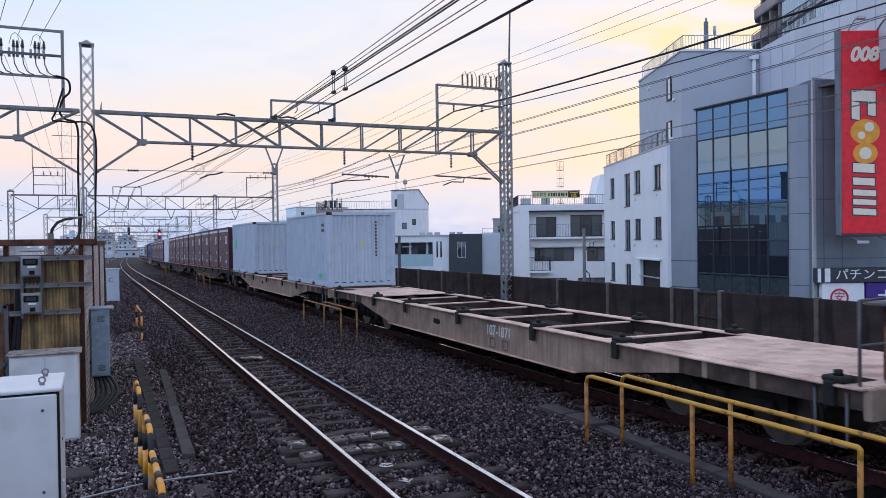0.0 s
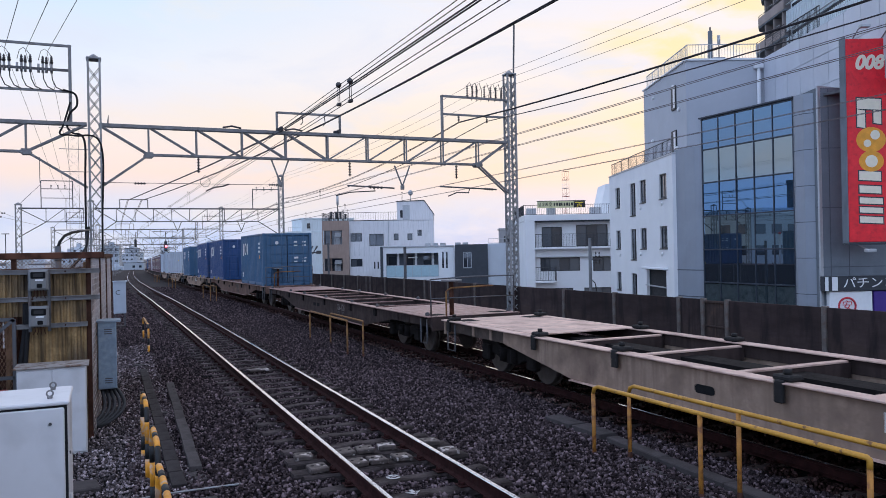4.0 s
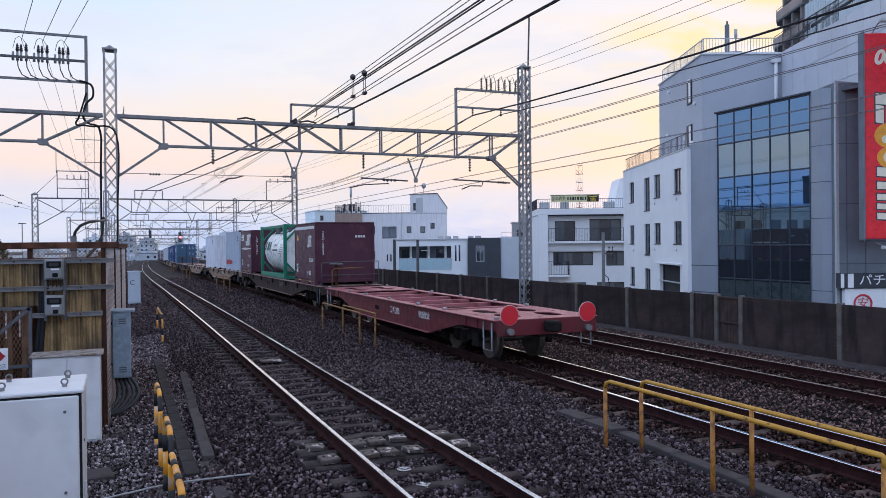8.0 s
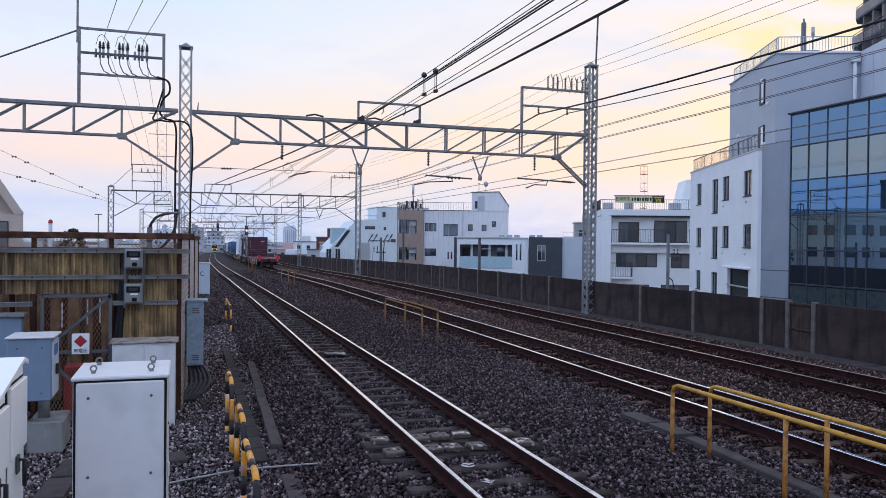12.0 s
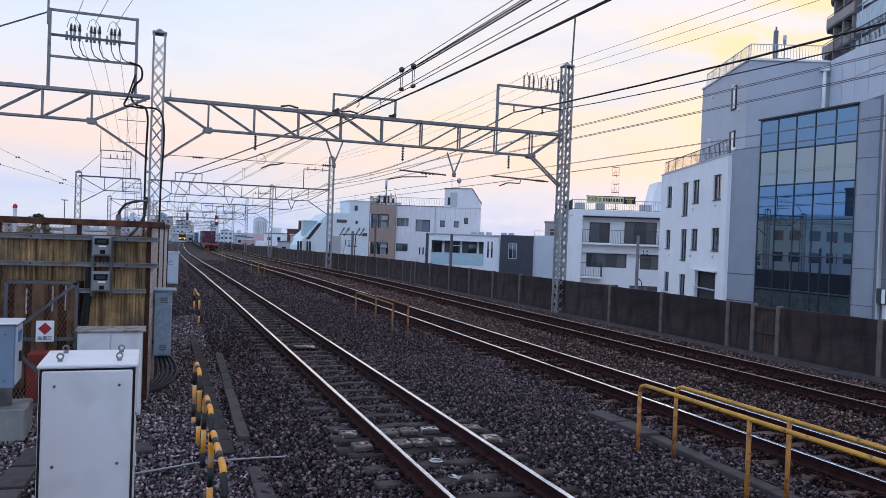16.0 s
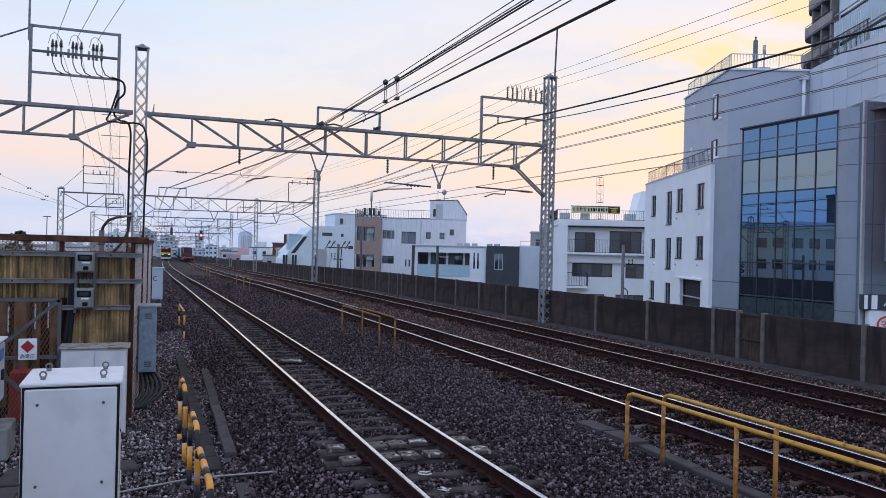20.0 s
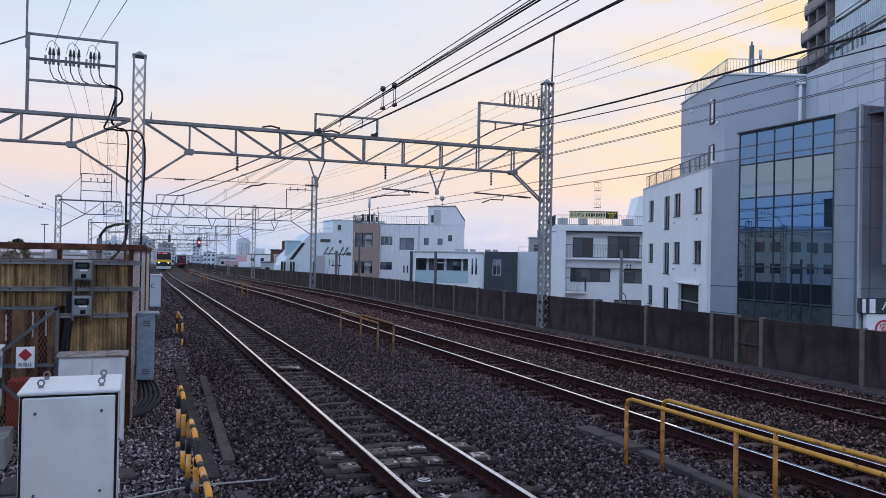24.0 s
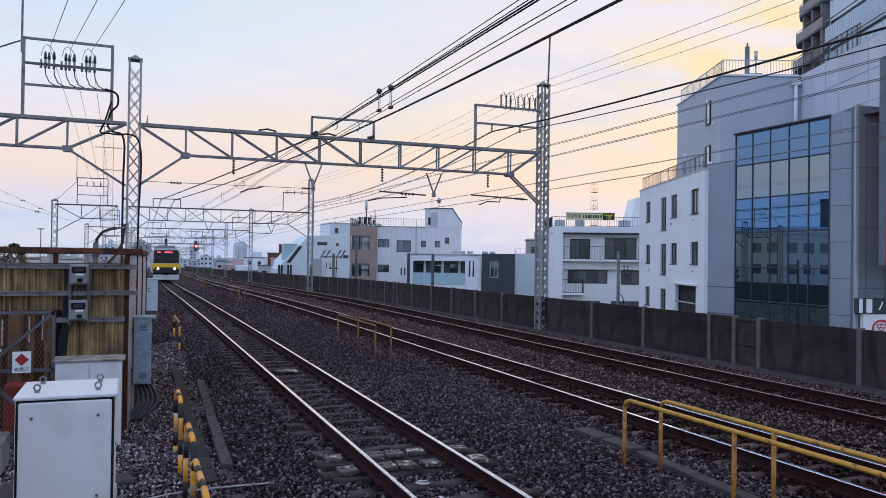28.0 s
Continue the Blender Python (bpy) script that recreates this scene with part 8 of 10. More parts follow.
M["house_beige"] = material("beige_render", (0.60, 0.49, 0.43), 0.8, vary=0.1, scale=0.8)
M["far_pink"] = material("far_pink_wall", (0.52, 0.36, 0.36), 0.85, vary=0.1, scale=0.3)
M["far_brown"] = material("far_brown_roof", (0.13, 0.06, 0.045), 0.85, vary=0.15, scale=0.3)


def wall_face(name, parent, w, z0, z1, holes, mat, thick=0.22, x_from=0.0, label="", y0=0.0):
    """A wall in the plane y = 0 (front to -y) with openings (x0, x1, z0, z1) cut through it."""
    xs = sorted({x_from, x_from + w, *[h[i] for h in holes for i in (0, 1)]})
    zs = sorted({z0, z1, *[h[i] for h in holes for i in (2, 3)]})
    s = S()
    for a, b in zip(xs, xs[1:]):
        for c, d in zip(zs, zs[1:]):
            mx, mz = (a + b) / 2, (c + d) / 2
            if any(h[0] < mx < h[1] and h[2] < mz < h[3] for h in holes):
                continue
            s.add([(a, y0, c), (b, y0, c), (b, y0, d), (a, y0, d), (a, y0 + thick, c), (b, y0 + thick, c), (b, y0 + thick, d), (a, y0 + thick, d)], [(0, 1, 2, 3), (7, 6, 5, 4)])
    for h in holes:
        a, b, c, d = h
        s.add([(a, y0, c), (b, y0, c), (b, y0, d), (a, y0, d), (a, y0 + thick, c), (b, y0 + thick, c), (b, y0 + thick, d), (a, y0 + thick, d)],
              [(0, 4, 5, 1), (1, 5, 6, 2), (2, 6, 7, 3), (3, 7, 4, 0)])
    a, b = x_from, x_from + w
    s.add([(a, y0, z0), (b, y0, z0), (b, y0, z1), (a, y0, z1), (a, y0 + thick, z0), (b, y0 + thick, z0), (b, y0 + thick, z1), (a, y0 + thick, z1)],
          [(0, 4, 5, 1), (1, 5, 6, 2), (2, 6, 7, 3), (3, 7, 4, 0)])
    return part(name, s, mat, parent, label)


def window(parent, a, b, c, d, leaves=2, frame="frame_dark", inset=0.12, sill=True, m=None, curtain=0):
    """A framed window standing in an opening of a wall in the plane y = 0."""
    fr = S()
    t = 0.085
    for x0, x1, z0, z1 in ((a, b, d - t, d), (a, b, c, c + t), (a, a + t, c, d), (b - t, b, c, d)):
        fr.box(x0, x1, inset - 0.03, inset + 0.04, z0, z1)
    w = part("window", fr, M[frame], parent)
    if m is not None:
        w.matrix_basis = m
    for i in range(leaves):
        x0, x1 = a + (b - a) * i / leaves, a + (b - a) * (i + 1) / leaves
        drawn = int(a * 7 + c * 5 + i * 3) % 2 == 0
        part("pane", S().box(x0 + 0.02, x1 - 0.02, inset, inset + 0.012, c + 0.03, d - 0.03), M["curtain_glass"] if drawn else M["window_glass"], w, "pale curtained pane" if drawn else "")
        if i:
            part("mullion", S().box(x0 - 0.025, x0 + 0.025, inset - 0.028, inset + 0.03, c, d), M[frame], w)
    if sill:
        part("sill", S().cbox(a - 0.04, b + 0.04, -0.05, 0.1, c - 0.05, c, 0.01), M[frame], w)
    return w


def railing(parent, pts, z0, z1, pitch=0.13, mat="railing", name="railing"):
    """Balusters and a top bar along a line of points."""
    for (xa, ya), (xb, yb) in zip(pts, pts[1:]):
        L = math.hypot(xb - xa, yb - ya)
        n = max(2, int(L / pitch))
        s = S()
        s.bar((xa, ya, z1), (xb, yb, z1), 0.05, 0.04)
        s.bar((xa, ya, z0 + 0.06), (xb, yb, z0 + 0.06), 0.03, 0.03)
        for i in range(n + 1):
            f = i / n
            x, y = xa + (xb - xa) * f, ya + (yb - ya) * f
            w = 0.035 if i % 8 == 0 else 0.016
            s.box(x - w / 2, x + w / 2, y - w / 2, y + w / 2, z0, z1)
        part(name, s, M[mat], parent, "thin barred railing")


GROUND = -7.0


def white_building():
    """White three-storey block; its long west wall has tall windows."""
    b = thing("white_building", "white plaster building with tall narrow dark windows and a roof railing", "building", m=pose(25.27, 33.64, 0, 0, 0, 68.3))
    # local x runs along the west wall to the north, the wall faces local +y, so build it turned
    holes = []
    for x0, x1 in ((10.75, 12.1), (6.98, 8.45), (4.75, 6.25), (0.85, 2.4)):
        tall = x0 == 6.98
        for z0, z1 in ((5.15, 6.55), (2.33, 3.6), (-0.5, 0.75)):
            if x0 == 0.85 and z0 < 0:
                continue
            if x0 == 4.75 and z0 < 0:
                x1 = 5.6
            holes.append((x0 + 0.12, x1 - 0.12, z0 - (0.7 if tall else 0.0), z1))
    porch = (1.3, 5.0, -0.6, 1.1)
    mirror = Matrix.Diagonal((1, -1, 1, 1))

    def flip(ob):
        ob.data.transform(mirror)
        ob.data.flip_normals()
        return ob
    flip(wall_face("west_wall", b, 13.75, GROUND, 7.45, [h for h in holes if not (h[0] < 5.0 and h[2] < 0)] + [porch], M["wall_white"], 0.25, -0.05, "white west wall"))
    for h in holes:
        if h[0] < 5.0 and h[2] < 0:
            continue
        w = window(b, *h, leaves=1 if h[1] - h[0] < 1.1 else 2, frame="frame_dark")
        for o in (w, *w.children):
            flip(o)
    # flat sheet just before the body; the porch's shade is its colour
    part("porch_back", S().box(1.32, 4.98, -0.258, -0.238, -0.6, 1.1), M["porch_dark"], b, "flat dark sheet painted for the shade in the porch")
    part("porch_lintel", S().cbox(1.0, 5.3, 0.0, 0.22, 1.12, 1.24, 0.02), M["wall_white"], b, "white porch lintel")
    part("porch_rail", S().cbox(1.2, 5.1, 0.02, 0.06, 0.1, 0.18, 0.01), M["frame_light"], b)
    for k in (1.38, 4.92):
        part("porch_frame", S().cbox(k - 0.05, k + 0.05, -0.24, -0.16, -0.6, 1.1, 0.01), M["frame_dark"], b)
    for x, z in ((6.0, 4.82), (1.8, 4.87), (6.1, 1.98), (1.9, 2.0), (11.0, 1.9)):
        part("wall_vent", S().tube((x, 0.0, z), (x, 0.09, z), 0.11, 12, 0.08), M["wall_white"], b, "round white wall vent")
    part("body", S().box(0.1, 13.6, -9.0, -0.26, GROUND, 7.3), M["wall_white"], b)
    part("parapet", S().cbox(-0.08, 13.75, -0.35, 0.03, 7.45, 7.55, 0.01), M["frame_light"], b)
    railing(b, [(0.2, -0.15), (13.5, -0.15)], 7.55, 8.35, 0.22, "railing", "roof_railing")
    part("roof_plant", S().cbox(9.5, 12.5, -5.0, -2.5, 7.3, 8.3, 0.04), M["wall_grey"], b)
    return b


def glass_building():
    """Block with a blue glass front parallel to the tracks."""
    X = 25.5
    b = thing("glass_building", "pale metal-clad building with a gridded blue glass front", "building", m=pose(X, 31.62, 0, 0, 0, -90))
    # local x runs south along the front, local y runs east into the building
    rows = [9.0, 7.42, 5.70, 3.98, 2.24, 0.56, -1.1, -2.8]
    w, n = 5.82, 5
    col = w / n
    part("back", S().box(0.0, w, 0.5, 7.0, GROUND, 8.9), M["joint"], b)
    for i in range(n):
        for k in range(len(rows) - 1):
            z1, z0 = rows[k], rows[k + 1]
            part("glass_pane", S().box(i * col + 0.03, (i + 1) * col - 0.03, 0.06 + 0.004 * ((i * 3 + k * 5) % 3), 0.085 + 0.004 * ((i * 3 + k * 5) % 3), z0 + 0.03, z1 - 0.03), M["dark_glass"] if k == 4 else M["facade_glass"] if k % 2 == 0 else M["vision_glass"], b)
    for i in range(n + 1):
        part("mullion", S().cbox(i * col - 0.026, i * col + 0.026, 0.025, 0.1, -2.8, 9.05, 0.008), M["mullion"], b)
    for z in rows:
        part("transom", S().cbox(-0.03, w + 0.03, 0.01, 0.1, z - 0.032, z + 0.032, 0.008), M["mullion"], b)
    part("top_trim", S().cbox(-0.1, w + 0.1, -0.08, 0.3, 9.04, 9.12, 0.01), M["mullion"], b)
    # rounded metal corner toward the white building
    rc = S()
    rc.prism([(-2.05, -0.06), (-1.2, -0.10), (-0.5, -0.03), (-0.08, 0.12), (-0.08, 3.0), (-2.05, 3.0)], GROUND, 7.68, "z")
    part("corner_bay", rc, M["wall_blue"], b, "smooth pale blue metal corner bay")
    for z in (1.15, -0.25):
        part("bay_band", S().prism([(-2.06, -0.075), (-1.2, -0.115), (-0.5, -0.045), (-0.09, 0.1), (-0.09, 0.2), (-2.06, 0.2)], z, z + 0.05, "z"), M["joint"], b)
    # metal bay south of the glass
    mb = S().prism([(w + 0.02, 0.05), (w + 0.25, -0.10), (w + 0.75, -0.12), (w + 1.08, 0.10), (w + 1.20, 0.45), (w + 1.20, 3.0), (w + 0.02, 3.0)], GROUND, 9.1, "z")
    part("side_bay", mb, M["wall_blue"], b, "pale blue metal bay with joints")
    for z in (8.2, 6.6, 5.0, 3.4, 1.8, 0.2):
        part("bay_joint", S().prism([(w + 0.02, 0.04), (w + 0.25, -0.107), (w + 0.75, -0.127), (w + 1.09, 0.09), (w + 1.21, 0.44), (w + 0.02, 0.5)], z, z + 0.03, "z"), M["joint"], b)
    part("white_fin", S().cbox(w + 1.30, w + 1.39, 0.0, 2.0, GROUND, 9.35, 0.02), M["frame_light"], b, "pale vertical fin")
    part("corner_lamp", S().cbox(w - 0.45, w - 0.15, -0.2, 0.05, -0.62, -0.42, 0.02), M["white_sign"], b, "small white wall lamp")
    part("roof_slab", S().box(0, w + 2.5, 0.3, 7, 8.9, 9.02), M["roof_tile"], b)
    return b


def rear_tower():
    """Taller grey block behind, built as two wings."""
    b = thing("grey_tower", "tall pale grey building with a roof railing and antennas", "building", m=pose(27.2, 34.6, 0, 0, 0, -22.5))
    H = 12.9
    part("west_wing", S().box(0, 14, 0, 8.5, GROUND, H), M["wall_grey"], b, "plain grey wing")
    part("south_wing", S().box(4.45, 16, -8.0, 0.0, GROUND, H + 0.1), M["wall_grey"], b)
    part("upper_wing", S().box(4.45, 16, -14.0, -8.0, 9.3, H + 0.1), M["wall_grey"], b)
    for i in range(-2, 8):
        for k in range(4) if i > 1 else (2, 3):
            y0, y1 = -11.3 + i * 1.4, -11.3 + i * 1.4 + 1.37
            z0 = 7.2 + k * 1.45
            part("wall_panel", S().box(4.41, 4.45, y0, y1, z0, z0 + 1.42), M["panel_grey"], b)
    part("pipe", S().tube((4.1, -0.12, 8.5), (4.1, -0.12, H - 0.4), 0.10, 10), M["wall_white"], b, "white downpipe")
    part("pipe_hopper", S().cbox(3.85, 4.35, -0.25, 0.0, H - 0.5, H - 0.25, 0.02), M["wall_white"], b)
    part("roof_edge", S().cbox(-0.1, 4.45, -0.1, 8.5, H, H + 0.1, 0.02), M["wall_white"], b)
    railing(b, [(0.15, 8.2), (0.15, 0.15), (4.3, 0.15)], H + 0.1, H + 0.95, 0.16, "frame_light", "roof_railing")
    railing(b, [(4.6, 0.1), (4.6, -6.0)], H + 0.1, H + 1.2, 0.12, "railing", "roof_railing")
    for (x, y0, y1, z0, z1) in ((0.0, 1.7, 2.5, 10.5, 11.9), (0.0, 1.7, 2.6, 7.9, 9.3)):
        part("window_frame", S().cbox(-0.08, 0.05, y0, y1, z0, z1, 0.02), M["frame_dark"], b)
        part("window_pane", S().box(-0.09, -0.07, y0 + 0.08, y0 + 0.42, z0 + 0.1, z1 - 0.1), M["white_sign"], b, "white curtain in a dark window")
    for y, z in ((6.2, 12.0), (2.2, 11.9), (6.5, 9.3), (3.0, 8.6), (1.6, 8.2), (6.8, 8.0), (1.2, 10.4)):
        part("wall_vent", S().tube((0.0, y, z), (-0.12, y, z), 0.12, 10, 0.09), M["wall_white"], b, "round wall vent")
    part("antenna_panel", S().cbox(1.72, 1.95, 1.0, 1.2, H + 0.25, H + 2.0, 0.04), M["column"], b, "tall antenna panel")
    part("antenna_pole", S().tube((1.84, 1.1, H), (1.84, 1.1, H + 2.2), 0.05, 8), M["galv_dark"], b)
    part("antenna_whip", S().tube((2.3, 1.0, H), (2.3, 1.0, H + 1.2), 0.035, 8), M["galv_dark"], b)
    part("antenna_can", S().tube((2.3, 1.0, H + 1.2), (2.3, 1.0, H + 1.7), 0.09, 10), M["frame_light"], b)
    part("roof_box", S().cbox(1.9, 2.6, 0.8, 1.5, H, H + 0.4, 0.03), M["wall_blue"], b)
    return b


def entrance_block():
    b = thing("parlour_building", "grey stone-clad amusement building with banner and lit shop signs", "building", m=pose(25.45, 24.35, 0, 0, 0, -24))
    part("body", S().box(0, 12, 0.15, 6, GROUND, 9.25), M["column"], b, "grey stone-clad wall")
    for z in (6.6, 4.0, 1.4):
        part("joint", S().box(-0.01, 12, 0.14, 0.3, z, z + 0.035), M["joint"], b)
    for x in (0.5, 1.3, 4.2, 6.4):
        part("joint", S().box(x, x + 0.035, 0.14, 0.3, -2, 9.2), M["joint"], b)
    sg = part("sign_band", S().cbox(0.0, 6.5, -0.30, 0.12, 0.38, 1.02, 0.02), M["sign_black"], b, "black sign band with white lettering")
    for x0, x1 in ((0.02, 0.16), (0.32, 0.56)):
        part("white_block", S().box(x0, x1, -0.315, -0.29, 0.40, 1.0), M["white_sign"], sg)
    words("writing", "パチンコ", M["white_sign"], sg, pose(0.78, -0.305, 0.70, 90, 0, 0), 0.52, "LEFT", 0.006, 1.12)
    part("white_panel", S().cbox(0.25, 2.1, -0.2, 0.1, -1.6, 0.36, 0.02), M["white_sign"], b, "white shop panel")
    part("red_ring", S().pipe([(1.0 + 0.36 * math.cos(2 * math.pi * i / 28), -0.21, -0.28 + 0.36 * math.sin(2 * math.pi * i / 28)) for i in range(29)], 0.045, 6), M["mark_red"], b, "red ring mark")
    words("writing", "安", M["mark_red"], b, pose(1.0, -0.225, -0.28, 90, 0, 0), 0.48, "CENTER", 0.004)
    part("purple_panel", S().cbox(2.15, 5.5, -0.22, 0.1, -1.6, 0.36, 0.02), M["purple"], b, "deep purple shop panel")
    words("writing", "カ", M["white_sign"], b, pose(2.55, -0.225, -0.45, 90, 0, 0), 1.0, "LEFT", 0.004)
    words("writing", "ジ", M["white_sign"], b, pose(3.45, -0.225, -0.6, 90, 0, 0), 0.5, "LEFT", 0.004)
    return b


def banner():
    b = thing("hanging_banner", "tall red vertical advertising banner with cream and gold marks", "banner", m=pose(25.43, 22.92, 0, 0, 0, -24))
    w, z0, z1 = 1.88, 2.48, 10.98
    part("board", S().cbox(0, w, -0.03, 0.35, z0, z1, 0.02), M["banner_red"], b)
    part("frame", S().box(-0.09, -0.02, -0.05, 0.35, z0 - 0.1, z1 + 0.08), M["column"], b, "grey side frame")
    part("bottom_frame", S().box(-0.09, w + 0.05, -0.05, 0.35, z0 - 0.12, z0 - 0.03), M["sign_black"], b)
    y = -0.042
    words("writing", "008", M["banner_cream"], b, pose(0.94, y, 9.96, 90, 0, 0), 0.80, "CENTER", 0.006, 0.98, 0.25, 0.035)
    for (x0, x1, za, zb) in ((0.42, 1.42, 8.05, 8.5), (0.42, 0.75, 7.3, 8.03), (1.1, 1.42, 7.45, 7.98), (0.46, 1.36, 5.08, 5.45), (0.46, 1.36, 4.55, 4.85), (0.46, 1.42, 4.1, 4.35), (0.46, 1.42, 3.72, 3.95), (0.46, 1.42, 3.30, 3.56)):
        mark = part("block_mark", S().prism([(x0, za), (x1, za - 0.06), (x1, zb - 0.06), (x0, zb)], y, y + 0.01, "y"), M["banner_cream"], b, "large cream block mark")
        part("mark_edge", S().prism([(x0 - 0.05, za - 0.05), (x1 + 0.05, za - 0.11), (x1 + 0.05, zb - 0.01), (x0 - 0.05, zb + 0.05)], y + 0.004, y + 0.012, "y"), M["sign_black"], mark, "black edge")
    for cx, cz, r in ((0.98, 6.75, 0.62), (0.98, 5.85, 0.52)):
        part("gold_disc", S().prism([(cx + r * math.cos(2 * math.pi * i / 18), cz + r * 0.85 * math.sin(2 * math.pi * i / 18)) for i in range(18)], y - (0.003 if cz > 6 else 0), y + 0.01, "y"), M["banner_gold"], b, "gold round shape")
    for cx, cz, r in ((0.98, 5.85, 0.26), (1.15, 6.95, 0.2), (0.82, 6.6, 0.16)):
        part("cream_disc", S().prism([(cx + r * math.cos(2 * math.pi * i / 14), cz + r * math.sin(2 * math.pi * i / 14)) for i in range(14)], y - 0.011, y - 0.004, "y"), M["banner_cream"], b, "cream round shape")
    for x in (0.35, 1.55):
        part("lamp_arm", S().pipe([(x, 0.1, z0 - 0.1), (x, -0.5, z0 - 0.25), (x, -0.9, z0 - 0.32)], 0.025, 6), M["galv"], b, "thin lamp arm")
        part("lamp_head", S().cbox(x - 0.2, x + 0.2, -1.1, -0.85, z0 - 0.42, z0 - 0.28, 0.03), M["frame_light"], b, "small banner floodlight")
        part("lamp_arm", S().pipe([(x, 0.1, z1), (x, -0.4, z1 + 0.3), (x, -0.8, z1 + 0.3)], 0.025, 6), M["galv"], b, "thin lamp arm")
        part("lamp_head", S().cbox(x - 0.2, x + 0.2, -1.0, -0.75, z1 + 0.22, z1 + 0.36, 0.03), M["frame_light"], b, "small banner floodlight")


def apartment_block():
    """White flats with long balconies and a roof sign."""
    b = thing("balcony_building", "white apartment building with dark balcony railings and a roof sign", "building", m=pose(32.0, 61.5, 0, 0, 0, -24))
    W = 9.5
    up = [(1.6, 3.45, 2.60, 4.42), (4.75, 7.65, 2.60, 4.58), (7.9, 9.2, 2.6, 4.5)]
    lo = [(1.42, 5.05, 0.36, 1.60), (6.25, 9.2, 0.30, 1.62)]
    base = [(1.4, 4.4, -2.6, -1.2), (5.4, 8.6, -2.6, -1.2)]
    wall_face("front_wall", b, W, GROUND, 5.0, up + lo + base, M["wall_white"], 0.25, 0.0, "white front wall", 0.9)
    for h, n in zip(up + lo + base, (2, 3, 2, 4, 3, 2, 2)):
        window(b, *h, leaves=n, frame="frame_dark", sill=False, m=pose(0, 0.9, 0))
    part("body", S().box(0.02, W, 1.2, 10, GROUND, 4.95), M["wall_white"], b)
    part("roof_slab", S().cbox(-0.05, W, 0.0, 10, 4.98, 5.52, 0.02), M["wall_white"], b, "deep white roof edge")
    # dark strip painted for the shade below the roof edge
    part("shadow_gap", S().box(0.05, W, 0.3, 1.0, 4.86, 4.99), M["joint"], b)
    for z in (2.50, -0.55):
        part("balcony_floor", S().cbox(0.85 if z > 0 else 0.8, W if z > 0 else 2.8, 0.0, 0.95, z - 0.12, z + 0.04, 0.02), M["wall_white"], b)
    part("balcony_apron", S().cbox(0.0, W, 0.55, 0.92, 1.66, 2.5, 0.02), M["wall_white"], b)
    part("side_wall", S().cbox(0.0, 0.86, 0.0, 0.95, GROUND, 4.98, 0.02), M["wall_white"], b)
    railing(b, [(0.9, 0.05), (W, 0.05)], 2.54, 3.74, 0.14)
    railing(b, [(0.85, 0.05), (2.75, 0.05), (2.75, 0.9)], -0.5, 0.74, 0.14)
    railing(b, [(-0.1, 9.5), (-0.1, 0.1), (W, 0.1)], 5.5, 6.4, 0.16, "railing", "roof_railing")
    sg = part("roof_sign", S().cbox(1.14, 5.47, 0.0, 0.1, 6.12, 6.72, 0.01), M["sign_green"], b, "cream roof sign with a row of dark marks")
    words("writing", "音楽教室", M["black"], sg, pose(1.2, -0.006, 6.42, 90, 0, 0), 0.40, "LEFT", 0.003, 0.8)
    for k in range(8):
        part("sign_mark", S().box(2.62 + k * 0.225, 2.74 + k * 0.225 + 0.03 * (k % 3), -0.01, 0.0, 6.28 + 0.03 * (k % 2), 6.58), M["black"], sg)
    part("sign_frame", S().cbox(1.08, 5.52, -0.02, 0.08, 6.72, 6.78, 0.01), M["frame_dark"], sg)
    part("sign_end", S().box(4.42, 5.45, -0.008, 0.0, 6.14, 6.70), M["black"], sg, "black end panel")
    words("writing", "3階", M["mark_yellow"], sg, pose(4.93, -0.012, 6.30, 90, 0, 0), 0.36, "CENTER", 0.002)
    part("sign_mark", S().box(4.55, 5.3, -0.012, -0.006, 6.53, 6.62), M["mark_yellow"], sg)
    for x, w in ((0.3, 0.9), (2.2, 0.8), (6.2, 1.0)):
        part("roof_unit", S().cbox(x, x + w, 1.5, 2.1, 5.52, 6.2, 0.03), M["frame_light"], b, "rooftop cooling unit")
    part("stair_tower", S().prism([(7.7, 5.5), (12.0, 5.5), (12.0, 8.6), (8.4, 8.6)], 5.0, 9.0, "y"), M["wall_white"], b, "white stair head")
    return b


